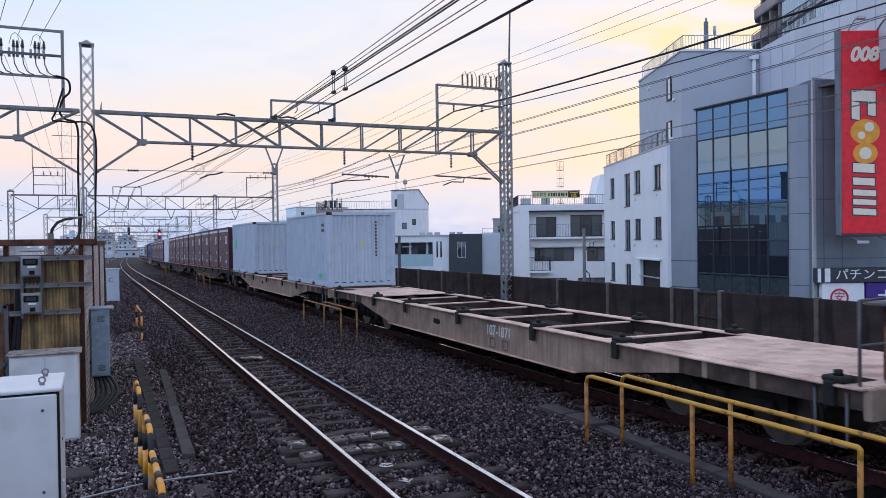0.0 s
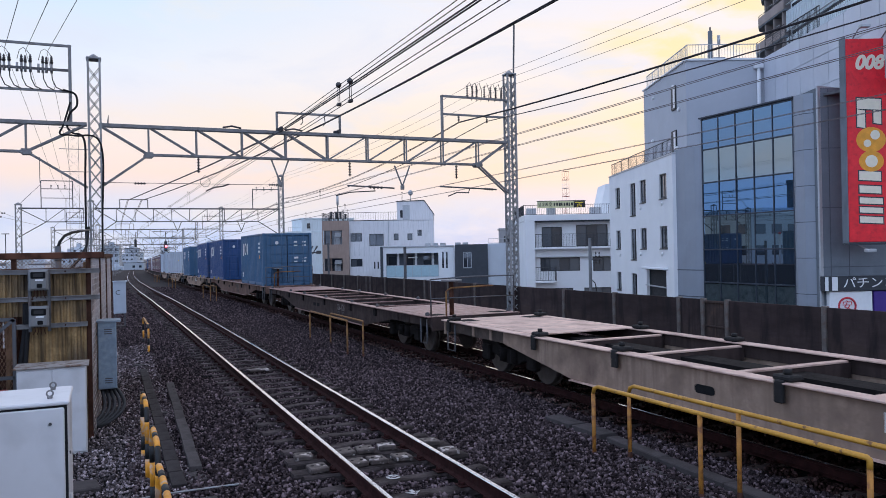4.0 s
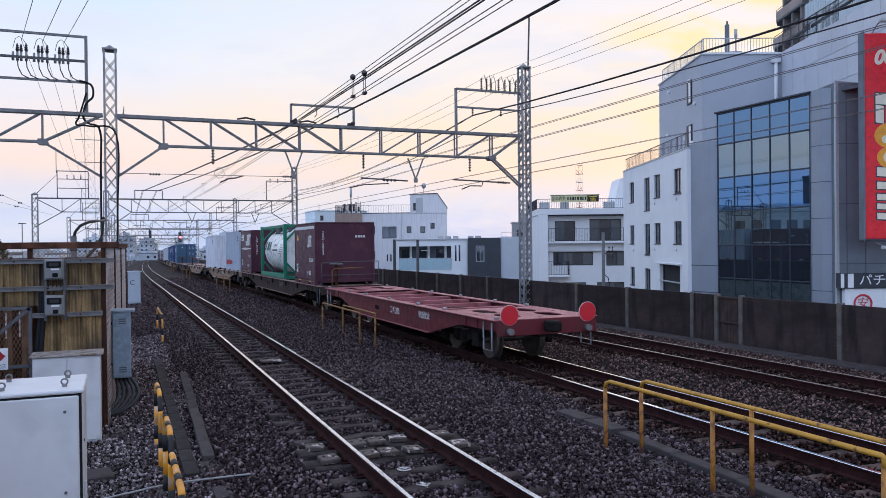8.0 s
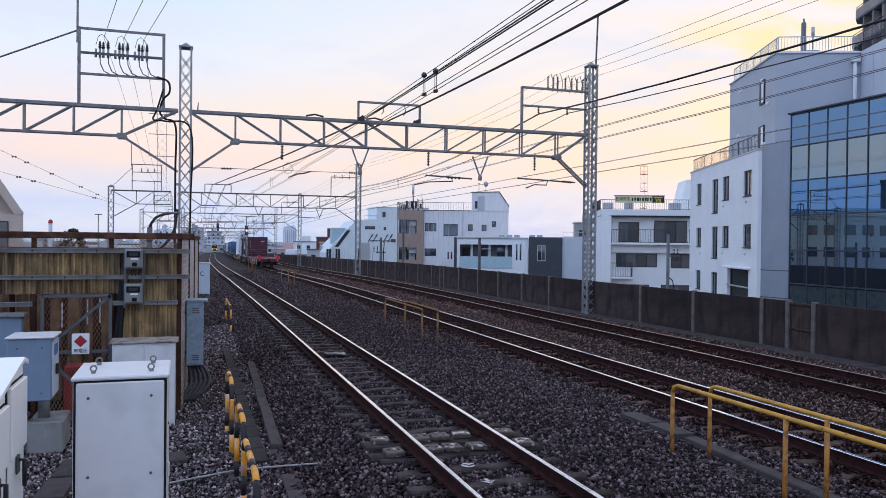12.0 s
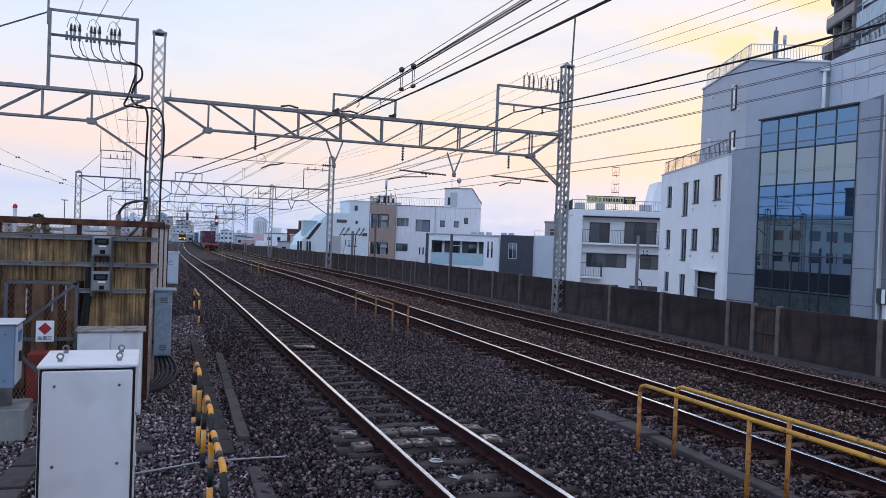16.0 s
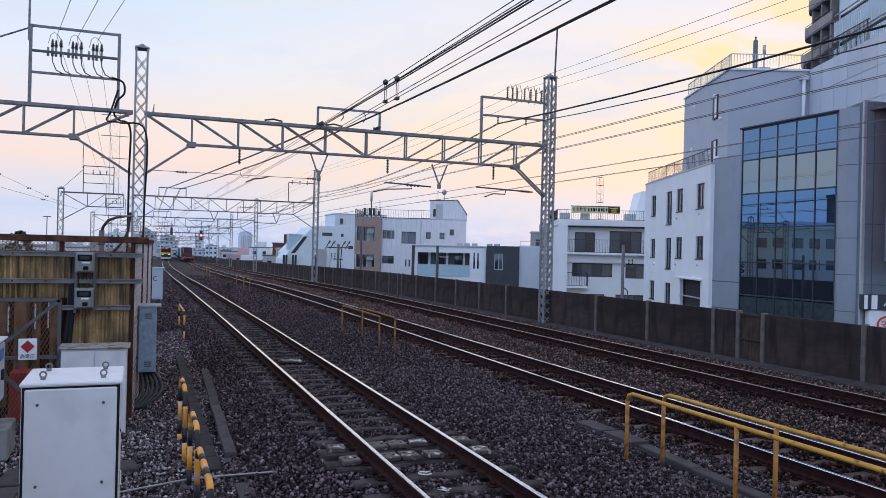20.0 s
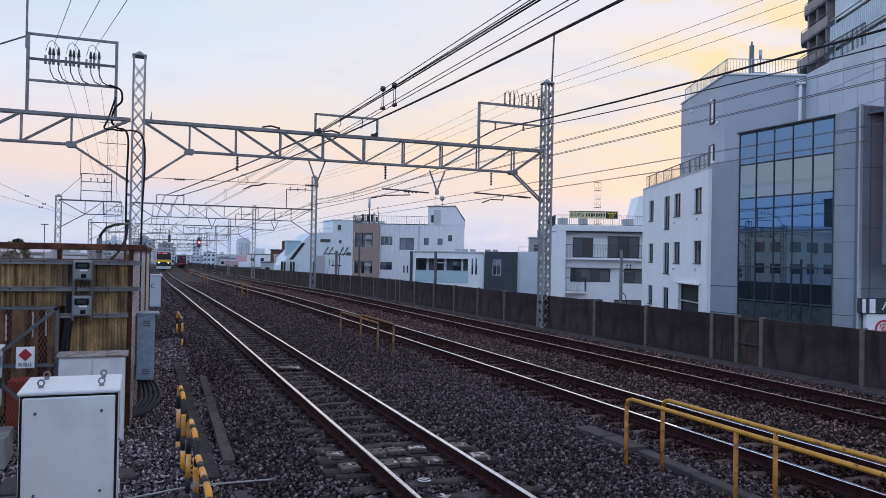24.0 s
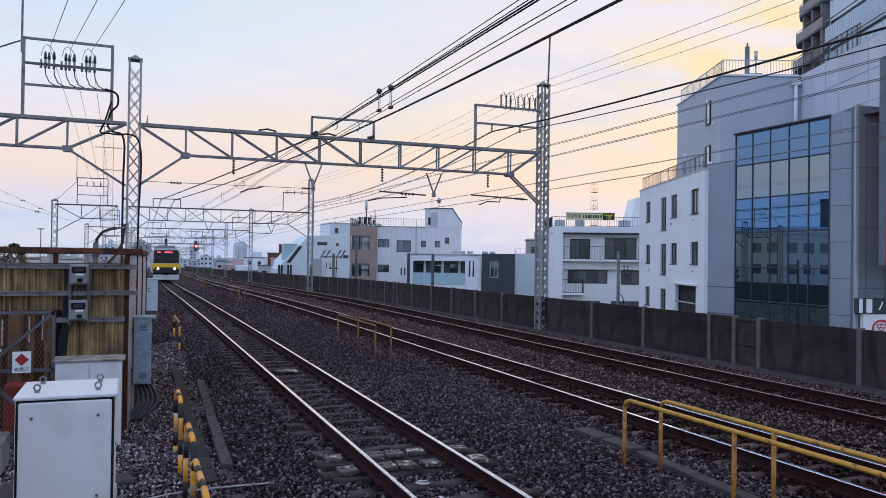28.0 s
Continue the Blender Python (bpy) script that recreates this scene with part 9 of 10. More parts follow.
def tan_building():
    b = thing("tan_and_white_building", "four-storey building, tan balcony bay and white side with small windows", "building", m=pose(24.1, 90.2, 0, 0, 0, -24))
    wh = [(0.15, 1.55, 3.72, 4.72), (2.43, 4.15, 3.17, 4.61), (5.37, 5.95, 3.8, 4.6), (7.02, 7.62, 3.8, 4.58), (8.24, 8.75, 4.27, 5.0), (0.15, 1.55, 0.71, 1.64), (2.93, 3.1, 0.4, 1.25), (3.35, 3.52, 0.4, 1.25),
          (0.15, 1.55, -2.3, -1.4), (5.0, 6.4, 0.6, 1.6)]
    wall_face("white_wall", b, 10.2, GROUND, 6.2, wh, M["siding_white"], 0.25, 0.0, "white wall")
    for h in wh:
        window(b, *h, leaves=1 if h[1] - h[0] < 0.8 else 2, sill=False)
    part("body", S().box(0.02, 10.1, 0.3, 9, GROUND, 6.15), M["wall_white"], b)
    # stair head with a cut corner
    part("stair_head", S().prism([(5.8, 6.1), (5.8, 8.5), (9.1, 8.57), (10.2, 6.9), (10.2, 6.1)], 0.0, 4.0, "y"), M["siding_white"], b, "white stair head with a cut corner")
    part("stair_window", S().box(6.2, 7.0, -0.03, 0.1, 6.5, 7.4), M["frame_dark"], b)
    for k in range(1, 17):
        part("wall_joint", S().box(k * 0.6 - 0.012, k * 0.6 + 0.012, -0.006, 0.004, 2.0 if k < 6 else 4.7, 6.18), M["frame_light"], b)
    part("parapet_cap", S().cbox(-0.02, 5.8, -0.05, 0.3, 6.2, 6.28, 0.01), M["frame_dark"], b)
    part("head_cap", S().prism([(5.72, 8.5), (9.13, 8.58), (10.28, 6.9), (10.2, 6.85), (9.08, 8.5), (5.72, 8.42)], -0.08, 4.05, "y"), M["frame_dark"], b, "dark edge of the stair head roof")
    part("head_door", S().box(6.5, 7.35, -0.035, 0.05, 6.25, 8.0), M["frame_light"], b, "pale door of the stair head")
    part("downpipe", S().tube((4.75, -0.06, -2.0), (4.75, -0.06, 6.1), 0.05, 8), M["frame_light"], b)
    # tan bay
    tb = [(-3.1, -0.8, 3.42, 5.1), (-3.1, -0.8, 0.25, 1.75), (-3.1, -0.8, -2.9, -1.4)]
    wall_face("tan_wall", b, 3.2, GROUND, 6.25, tb, M["tan_tile"], 0.2, -3.2, "tan tiled bay", -0.35)
    for h in tb:
        part("balcony_back", S().box(-3.1, -0.3, 0.75, 0.85, h[2] - 0.2, h[3] + 0.2), M["window_glass"], b)
        part("balcony_wall", S().box(-1.9, -1.15, 0.62, 0.74, h[2] - 0.1, h[2] + 1.1), M["frame_light"], b)
        part("cooling_unit", S().cbox(-1.75, -0.95, 0.1, 0.45, h[3] - 0.75, h[3] - 0.2, 0.03), M["frame_light"], b, "pale cooling unit on the balcony")
        part("balcony_pillar", S().cbox(-2.35, -2.2, 0.3, 0.7, h[2] - 0.1, h[3] + 0.1, 0.01), M["tan_tile"], b)
        part("balcony_slab", S().box(-3.2, -0.1, -0.3, 0.8, h[2] - 0.3, h[2] - 0.12), M["tan_tile"], b)
        railing(b, [(-3.1, -0.2), (-0.8, -0.2)], h[2] - 0.1, h[2] + 0.8, 0.16)
    part("tan_side", S().box(-3.2, 0.0, 0.9, 8.0, GROUND, 6.2), M["tan_tile"], b)
    railing(b, [(-3.2, 8.0), (-3.2, -0.2), (5.8, 0.1)], 6.2, 7.2, 0.2, "railing", "roof_railing")
    for x in (-2.3, -1.7, -1.2, -0.6):
        gear = part("roof_gear", S().cbox(x, x + 0.26, 0.4, 0.7, 6.5, 7.1 + 0.3 * (x < -1), 0.03), M["frame_dark"], b, "rooftop antenna gear")
        for dx in (-0.12, 0.36):
            part("gear_post", S().tube((x + dx, 0.5, 6.2), (x + dx, 0.5, 7.5 + 0.2 * math.sin(x * 9 + dx)), 0.03, 6), M["galv_dark"], gear)
        part("gear_bar", S().tube((x - 0.15, 0.5, 7.3), (x + 0.4, 0.5, 7.3), 0.025, 6), M["galv_dark"], gear)
    part("antenna", S().tube((-1.4, 0.6, 6.2), (-1.4, 0.6, 9.3), 0.06, 8), M["frame_dark"], b)
    part("antenna_top", S().tube((-1.4, 0.6, 8.2), (-1.4, 0.6, 9.4), 0.14, 8), M["frame_light"], b)
    part("dish_pole", S().tube((7.4, 2, 8.5), (7.4, 2, 9.6), 0.04, 6), M["frame_light"], b)
    part("dish", S().ball((7.4, 1.9, 9.6), 0.3, 12, 0.34), M["frame_light"], b, "round antenna dish")
    return b


def low_building():
    b = thing("low_building", "two-storey white building with a glass-fronted balcony and charcoal wing", "building", m=pose(23.9, 77.4, 0, 0, 0, -24))
    win = [(0.32, 5.81, 0.95, 2.22)]
    sl = [(6.2, 6.38, 0.6, 2.3), (6.6, 6.78, 0.6, 2.3)]
    wall_face("white_wall", b, 7.5, GROUND, 2.95, win + sl, M["wall_white"], 0.25, 0.0, "white wall with a balcony opening")
    part("dark_edge", S().cbox(-0.3, 0.0, -0.1, 1.0, GROUND, 2.98, 0.02), M["dark_siding"], b)
    # back wall painted dark to carry the shade inside the balcony
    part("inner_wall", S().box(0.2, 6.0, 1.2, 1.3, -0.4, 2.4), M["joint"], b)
    for x in (0.5, 2.3, 4.2):
        part("inner_door", S().box(x, x + 0.8, 1.17, 1.2, -0.3, 1.9), M["window_glass"], b)
    for x in (1.5, 3.4, 5.2):
        part("inner_post", S().box(x - 0.12, x + 0.12, 1.1, 1.2, -0.4, 2.4), M["wall_white"], b)
    for k in range(6):
        part("balcony_panel", S().box(0.34 + k * 0.915, 0.34 + (k + 1) * 0.915 - 0.04, -0.06, -0.03, -0.25, 0.92), M["balcony_glass"], b, "frosted glass balcony panel")
    part("balcony_rail", S().cbox(0.3, 5.85, -0.08, 0.0, 0.92, 0.98, 0.01), M["frame_light"], b)
    for h in sl:
        part("slit_pane", S().box(h[0], h[1], 0.12, 0.14, h[2], h[3]), M["window_glass"], b)
    part("balcony_lamp", S().cbox(2.6, 3.6, 0.5, 0.7, 1.72, 1.80, 0.02), M["white_sign"], b, "pale balcony ceiling lamp")
    part("balcony_ceiling", S().box(0.2, 6.0, 0.26, 1.2, 2.24, 2.34), M["frame_light"], b)
    for k in range(7):
        part("panel_post", S().box(0.32 + k * 0.915 - 0.02, 0.32 + k * 0.915 + 0.02, -0.075, -0.02, -0.25, 0.96), M["frame_light"], b)
    part("cornice", S().cbox(-0.05, 7.5, -0.12, 0.3, 2.86, 3.0, 0.02), M["frame_light"], b)
    railing(b, [(11.1, 0.4), (15.7, 0.4)], 3.1, 3.6, 0.5, "frame_light", "roof_railing")
    dw = [(8.4, 9.3, 0.55, 2.25)]
    wall_face("charcoal_wall", b, 3.45, GROUND, 3.05, dw, M["dark_siding"], 0.2, 7.55, "charcoal sided wing", -0.3)
    window(b, *dw[0], leaves=2, frame="frame_light", sill=False, m=pose(0, -0.3, 0))
    part("body", S().box(0.05, 11.0, 1.4, 8, GROUND, 2.9), M["wall_white"], b)
    for k in range(24):
        z = -2.2 + k * 0.22
        part("siding_board", S().box(11.02, 15.8, -0.02 - 0.004 * (k % 2), 0.1, z, z + 0.205), M["white_siding"], b)
    part("siding_core", S().box(11.03, 15.8, 0.05, 6, GROUND, 3.1), M["white_siding"], b)
    for x in (4.4, 5.2, 6.0, 7.6, 8.4):
        part("roof_unit", S().cbox(x, x + 0.6, 1.0, 1.5, 2.95, 3.28, 0.03), M["frame_light"], b, "rooftop cooling unit")
    part("dish", S().tube((14.0, 1.0, 3.1), (14.0, 0.9, 3.9), 0.05, 6), M["frame_light"], b)
    part("dish_bowl", S().ball((14.0, 0.9, 3.95), 0.32, 10), M["frame_light"], b, "small dish")
    return b


def stepped_white():
    """White building with a sloped end and an outside stair, further up the line."""
    b = thing("slanted_white_building", "pale cyan-white building with a slanted glazed end", "building", m=pose(25.4, 120.0, 0))
    w = M["pale_cyan"]
    part("main_block", S().prism([(-7.2, GROUND), (9, GROUND), (9, 5.8), (-2.2, 5.8), (-3.4, 5.6), (-7.2, 1.6)], 0, 9, "y"), w, b, "pale slanted block")
    part("upper_block", S().cbox(0.1, 8.6, 0.2, 7, 5.8, 7.85, 0.04), w, b)
    part("upper_cap", S().cbox(0.0, 8.7, 0.1, 7.1, 7.8, 7.95, 0.03), w, b)
    part("side_step", S().prism([(-8.6, GROUND), (-7.2, GROUND), (-7.2, 1.6), (-8.0, 0.6)], -0.6, 6, "y"), w, b)
    part("slant_glass", S().prism([(-6.7, 1.5), (-6.1, 1.5), (-4.2, 4.1), (-4.8, 4.1)], -0.05, 0.05, "y"), M["window_glass"], b, "dark slanted glazing")
    part("glass_box", S().cbox(-6.9, -4.9, 0.6, 3.0, 2.0, 4.4, 0.04), M["balcony_glass"], b, "glazed stair box")
    part("box_frame", S().cbox(-7.0, -4.8, 0.5, 3.1, 4.35, 4.5, 0.02), w, b)
    for x0, x1, z0, z1 in ((0.9, 1.4, 6.3, 7.1), (1.1, 1.5, 4.2, 4.7), (-1.9, -0.3, 4.3, 4.8), (2.3, 3.1, 2.3, 2.8), (-3.0, -1.4, -0.6, 1.3)):
        part("window", S().cbox(x0, x1, -0.04, 0.08, z0, z1, 0.01), M["window_glass"], b)
    part("shop_front", S().cbox(-2.6, -1.2, -0.3, 0.0, -1.5, 2.2, 0.03), M["far_tan"], b, "tan entrance front")
    for x in (-7.9, -7.5, -6.5, -6.1):
        part("door", S().cbox(x - 0.15, x + 0.15, -0.7, -0.55, -1.0, 1.2, 0.01), M["window_glass"], b)
    railing(b, [(-2.0, 0.2), (0.0, 0.2)], 5.8, 6.5, 0.3, "frame_light", "roof_railing")
    return b


def high_rise():
    """Tower with brown balconies; local x runs along its west front towards the south, y into the building."""
    b = thing("high_rise", "tall apartment tower with brown balconies and a pale slatted wing", "building", m=pose(66.3, 61.6, 0, 0, 0, -115))
    part("core", S().box(-9.0, 0.0, 0.3, 9, GROUND, 52), M["tower_wall"], b, "brown-grey tower wall")
    part("pale_wing", S().box(0.0, 16, -0.6, 9, GROUND, 52), M["pale_cyan"], b, "pale tower wing")
    for k in range(10):
        z = 19.3 + 2.9 * k
        back = max(0.0, 0.95 * (k - 2))
        x0 = -10.2 + back
        plan = [(0.0, 0.3), (0.0, -1.35), (x0 + 2.2, -1.35), (x0 + 0.7, -0.7), (x0, 0.9), (x0, 3.0), (-8.9, 3.0)]
        part("balcony_slab", S().prism(plan, z - 0.18, z, "z"), M["column"], b, "grey balcony slab")
        rim = [(0.0, -1.35), (x0 + 2.2, -1.35), (x0 + 0.7, -0.7), (x0, 0.9), (x0, 3.0)]
        for (xa, ya), (xb, yb) in zip(rim, rim[1:]):
            part("balcony_front", S().bar((xa, ya, z + 0.5), (xb, yb, z + 0.5), 0.12, 1.0), M["tower_brown"], b, "brown balcony front")
        part("top_rail", S().pipe([(xa, ya, z + 1.22) for xa, ya in rim], 0.035, 6), M["railing"], b)
        for x in (-1.9, -4.3, -6.7):
            if x > x0 + 1:
                part("window", S().cbox(x - 0.85, x + 0.85, 0.22, 0.32, z + 0.05, z + 2.1, 0.02), M["window_glass"], b)
                part("pier", S().cbox(x + 1.0, x + 1.35, -1.2, 0.3, z, z + 2.72, 0.02), M["tower_wall"], b)
        part("laundry_pole", S().tube((-6.0 + back * 0.3, -1.0, z + 1.7), (-2.0, -1.0, z + 1.7), 0.03, 6), M["frame_light"], b, "laundry pole")
        part("slat_rail", S().cbox(0.0, 16, -1.15, -0.95, z + 0.35, z + 0.45, 0.02), M["frame_light"], b)
        for i in range(40):
            if 3 < k < 8 or k < 3:
                shared("slat", slat, b, pose(0.2 + i * 0.39, -1.1, z + 0.4))
        part("wing_window", S().box(0.4, 15.6, -0.63, -0.58, z - 0.35, z + 0.35), M["window_glass"], b)
    return b


M["tower_wall"] = material("brown_grey_tower_wall", (0.23, 0.20, 0.19), 0.75, vary=0.1, scale=0.6)
slat = S().box(-0.05, 0.05, -0.06, 0.06, 0.0, 2.15).mesh("slat", M["pale_cyan"])
white_building()
glass_building()
rear_tower()
entrance_block()
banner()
apartment_block()
tan_building()
low_building()
stepped_white()
high_rise()


# ---- street poles behind the wall ----
M["pole_grey"] = material("weathered_pole_concrete", (0.15, 0.15, 0.155), 0.85, vary=0.2, scale=3)


def street_pole(x, y, top, label, heavy):
    p = thing("utility_pole", label, "utility pole", "utility poles", m=pose(x, y, 0))
    part("pole", S().tube((0, 0, GROUND), (0, 0, top), 0.16 if heavy else 0.13, 10, 0.11), M["galv_dark"] if heavy else M["pole_grey"], p)
    if heavy:
        for z, w in ((top - 0.34, 1.0), (top - 1.35, 0.42)):
            part("cross_arm", S().cbox(-w, w, -0.05, 0.05, z, z + 0.09, 0.01), M["wire"], p)
        for xx in (-0.92, -0.5, 0.45, 0.85):
            arm = part("switch_arm", S().bar((xx - 0.25, 0, top - 0.42), (xx + 0.12, 0, top + 0.20), 0.07, 0.07), M["wire"], p, "dark tilted switch arm")
            insulator(arm, (xx + 0.05, 0, top + 0.05), (xx + 0.18, 0, top + 0.30), 0.11, 3)
        for xx in (-0.62, -0.3):
            insulator(p, (xx, 0, top - 1.3), (xx, 0, top - 0.75), 0.07, 4)
        part("cable", S().pipe(bent([(-0.7, 0, top - 1.3), (-0.75, -0.1, top - 2.1), (-0.35, -0.2, top - 2.45), (-0.1, -0.2, top - 2.9), (-0.5, -0.2, top - 3.4)]), 0.045, 6), M["frame_light"], p, "pale looped cable")
        part("cable", S().pipe(bent([(0.3, 0, top - 0.4), (0.22, -0.1, top - 1.4), (0.2, -0.1, top - 3.4)]), 0.04, 6), M["rubber"], p)
    else:
        for k in range(2):
            for xx in (0.5, 0.8):
                insulator(p, (xx, 0, top - 1.9), (xx, 0, top - 1.0), 0.06, 4)
        part("cross_arm", S().cbox(0.0, 1.0, -0.05, 0.05, top - 1.6, top - 1.5, 0.01), M["galv_dark"], p)
        part("cable", S().pipe([(0.0, 0, top - 3), (0.4, 0, top - 3.3), (0.6, 0, top - 4.2), (1.4, 0, top - 4.3), (2.6, 0, top - 4.35)], 0.035, 6), M["rubber"], p)


street_pole(13.0, 66.5, 2.78, "utility pole with transformers and insulators behind the wall", True)
street_pole(29.35, 47.5, 3.17, "grey concrete utility pole with cable loops", False)
for x, y, z in ((12.2, 40.3, 2.71), (12.2, 56.2, 3.18)):
    solid("steel_post", S().cbox(-0.065, 0.065, -0.065, 0.065, GROUND, z, 0.015), M["galv_dark"], "square weathered steel post behind the wall", "post", "steel posts", m=pose(x, y, 0))


# ---- the town further off ----
def far_building(x, y, w, d, top, mat, rng, turn=0):
    b = thing("distant_building", "distant %s building with rows of windows" % {"far_white": "pale", "far_tan": "grey-tan", "far_pink": "pink", "far_brown": "brown", "far_haze": "hazy pale"}[mat], "building", "distant buildings", m=pose(x, y, 0, 0, 0, turn))
    part("wall_block", S().box(-w / 2, w / 2, -d / 2, d / 2, -12, top), M[mat], b)
    part("roof", S().cbox(-w / 2 - 0.2, w / 2 + 0.2, -d / 2 - 0.2, d / 2 + 0.2, top, top + 0.3, 0.05), M["roof_tile"] if rng.random() < 0.5 else M[mat], b)
    if rng.random() < 0.6:
        part("roof_house", S().cbox(-w * 0.2, w * 0.15, -d * 0.2, d * 0.2, top + 0.3, top + 0.3 + rng.uniform(1.0, 2.6), 0.05), M[mat], b)
    s = S()
    z = top - 1.2
    while z > -6:
        n = max(2, int(w / 2.6))
        for i in range(n):
            if rng.random() < 0.85:
                cx = -w / 2 + (i + 0.5) * w / n
                s.box(cx - 0.6, cx + 0.6, -d / 2 - 0.06, -d / 2 + 0.02, z - 1.2, z)
        z -= 3.0
    tagged(part("window_grid", s, M["window_glass"], b), kind="stuff")


rng = random.Random(11)
for k in range(46):
    y = 150 + k * 9 + rng.uniform(-6, 6)
    side_x = line_x(min(y, 850)) + 16
    x = side_x + rng.uniform(0, 0.20 * (y - 110))
    top = line_z(min(y, 850)) + rng.choice([-1, -1, 0, 0, 1, 2, 3]) + 0.010 * (y - 150)
    far_building(x + 6, y, rng.uniform(7, 14), rng.uniform(7, 12), top, rng.choice(["far_white", "far_white", "far_tan", "far_tan", "far_pink" if k % 9 == 0 else "far_white"]), rng, rng.uniform(-28, -16))
for k in range(30):
    y = 160 + k * 18 + rng.uniform(-6, 6)
    x = -14 - rng.uniform(0, 0.34 * y)
    far_building(x + line_x(min(y, 850)), y, rng.uniform(8, 18), rng.uniform(7, 12), -4 + rng.choice([0, 1, 2, 3, 4.5]) + 0.004 * y, rng.choice(["far_white", "far_tan", "far_tan"]), rng, rng.uniform(-10, 20))
for k in range(34):
    y = 430 + k * 10
    x = -34 + rng.uniform(0, 1) * (96 + 0.05 * y)
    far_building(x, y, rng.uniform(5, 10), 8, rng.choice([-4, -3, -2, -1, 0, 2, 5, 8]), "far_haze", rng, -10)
far_building(68.4, 130.0, 5.0, 5, 6.1, "far_tan", rng, -24)
far_building(41.0, 232.0, 9.0, 8, 2.6, "far_pink", rng, -24)
far_building(36.0, 215.0, 8.0, 8, 3.2, "far_brown", rng, -24)
# haze painted in here too: hazy wall colour, window strips kept pale
dm = thing("domed_tower", "distant grey tower with a rounded top", "building", m=pose(47.2, 402.0, 0, 0, 0, 0))
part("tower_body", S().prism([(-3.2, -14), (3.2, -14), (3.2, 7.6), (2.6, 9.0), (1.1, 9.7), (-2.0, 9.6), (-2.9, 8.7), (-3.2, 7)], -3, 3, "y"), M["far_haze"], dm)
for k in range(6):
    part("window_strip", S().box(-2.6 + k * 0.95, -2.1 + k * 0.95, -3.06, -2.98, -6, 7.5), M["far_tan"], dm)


def house_west():
    b = thing("beige_house", "beige house with a sloped roof beyond the compound fence", "building", m=pose(-11.45, 46.0, 0, 0, 0, 20))
    part("wall_block", S().box(-5.2, 0, 0, 8, -8, 3.7), M["house_beige"], b, "beige lower wall")
    part("gable", S().prism([(-4.9, 3.7), (-0.3, 3.7), (-2.6, 7.2)], 0.9, 7.8, "y"), M["house_beige"], b, "recessed gable wall")
    for k in (0, 1):
        ring = [(0.05, 3.7), (-0.45, 3.7), (-2.6, 7.15), (-2.6, 7.85)]
        part("roof", S().prism([(-5.2 - x, z) for x, z in ring] if k else ring, -0.05, 8.2, "y"), M["house_beige"], b, "steep beige roof slope")
    for x0, x1, z0, z1 in ((-1.7, -0.75, 1.9, 3.25), (-4.4, -3.2, 1.9, 3.25)):
        w = part("window", S().cbox(x0 - 0.06, x1 + 0.06, -0.06, 0.04, z0 - 0.06, z1 + 0.06, 0.01), M["frame_dark"], b)
        part("pane", S().box(x0, (x0 + x1) / 2 - 0.03, -0.07, -0.05, z0, z1).box((x0 + x1) / 2 + 0.03, x1, -0.07, -0.05, z0, z1), M["window_glass"], w)


house_west()
ch = thing("chimney", "slim white chimney pipe with a red cap", "chimney", m=pose(-12.53, 62.0, 0))
part("pipe", S().tube((0, 0, -8), (0, 0, 3.5), 0.13, 12), M["far_white"], ch)
part("cap", S().tube((0, 0, 3.5), (0, 0, 3.68), 0.15, 12).tube((0, 0, 3.68), (0, 0, 3.78), 0.15, 12, 0.05), M["mark_red"], ch, "red cap")
for x, y, h in ((-12.12, 90.0, 4.95),):
    solid("lamp_mast", S().tube((0, 0, -8), (0, 0, h), 0.045, 8).cbox(-0.35, 0.35, -0.08, 0.08, h, h + 0.09, 0.02), M["galv_dark"], "thin distant lamp mast", "lamp mast", "lamp masts", m=pose(x, y, 0))


def pylon(x, y, h):
    p = thing("pylon", "distant lattice power pylon", "pylon", m=pose(x, y, -8))
    lattice_mast("tower", 0, 0, 0, h, 3.4, p, M["galv"], step=3.2)
    for z in (h * 0.7, h * 0.84, h * 0.97):
        part("cross_arm", S().bar((-5, 0, z), (5, 0, z), 0.25, 0.25), M["galv"], p)


pylon(-12.5, 330.0, 62.0)
mast = thing("radio_mast", "distant red and white lattice radio mast", "mast", m=pose(189.8, 300.0, -8))
for k in range(12):
    lattice_mast("mast_section", 0, 0, k * 3.75, k * 3.75 + 3.75, 2.2, mast, M["red_sign"] if k % 2 else M["white_sign"], step=1.9)


# trees beyond the compound
M["leaf"] = material("dark_leaf", (0.035, 0.06, 0.028), 0.7, vary=0.35, scale=2, per_island=0.5)
M["bark"] = material("bark", (0.06, 0.045, 0.035), 0.9, vary=0.3)


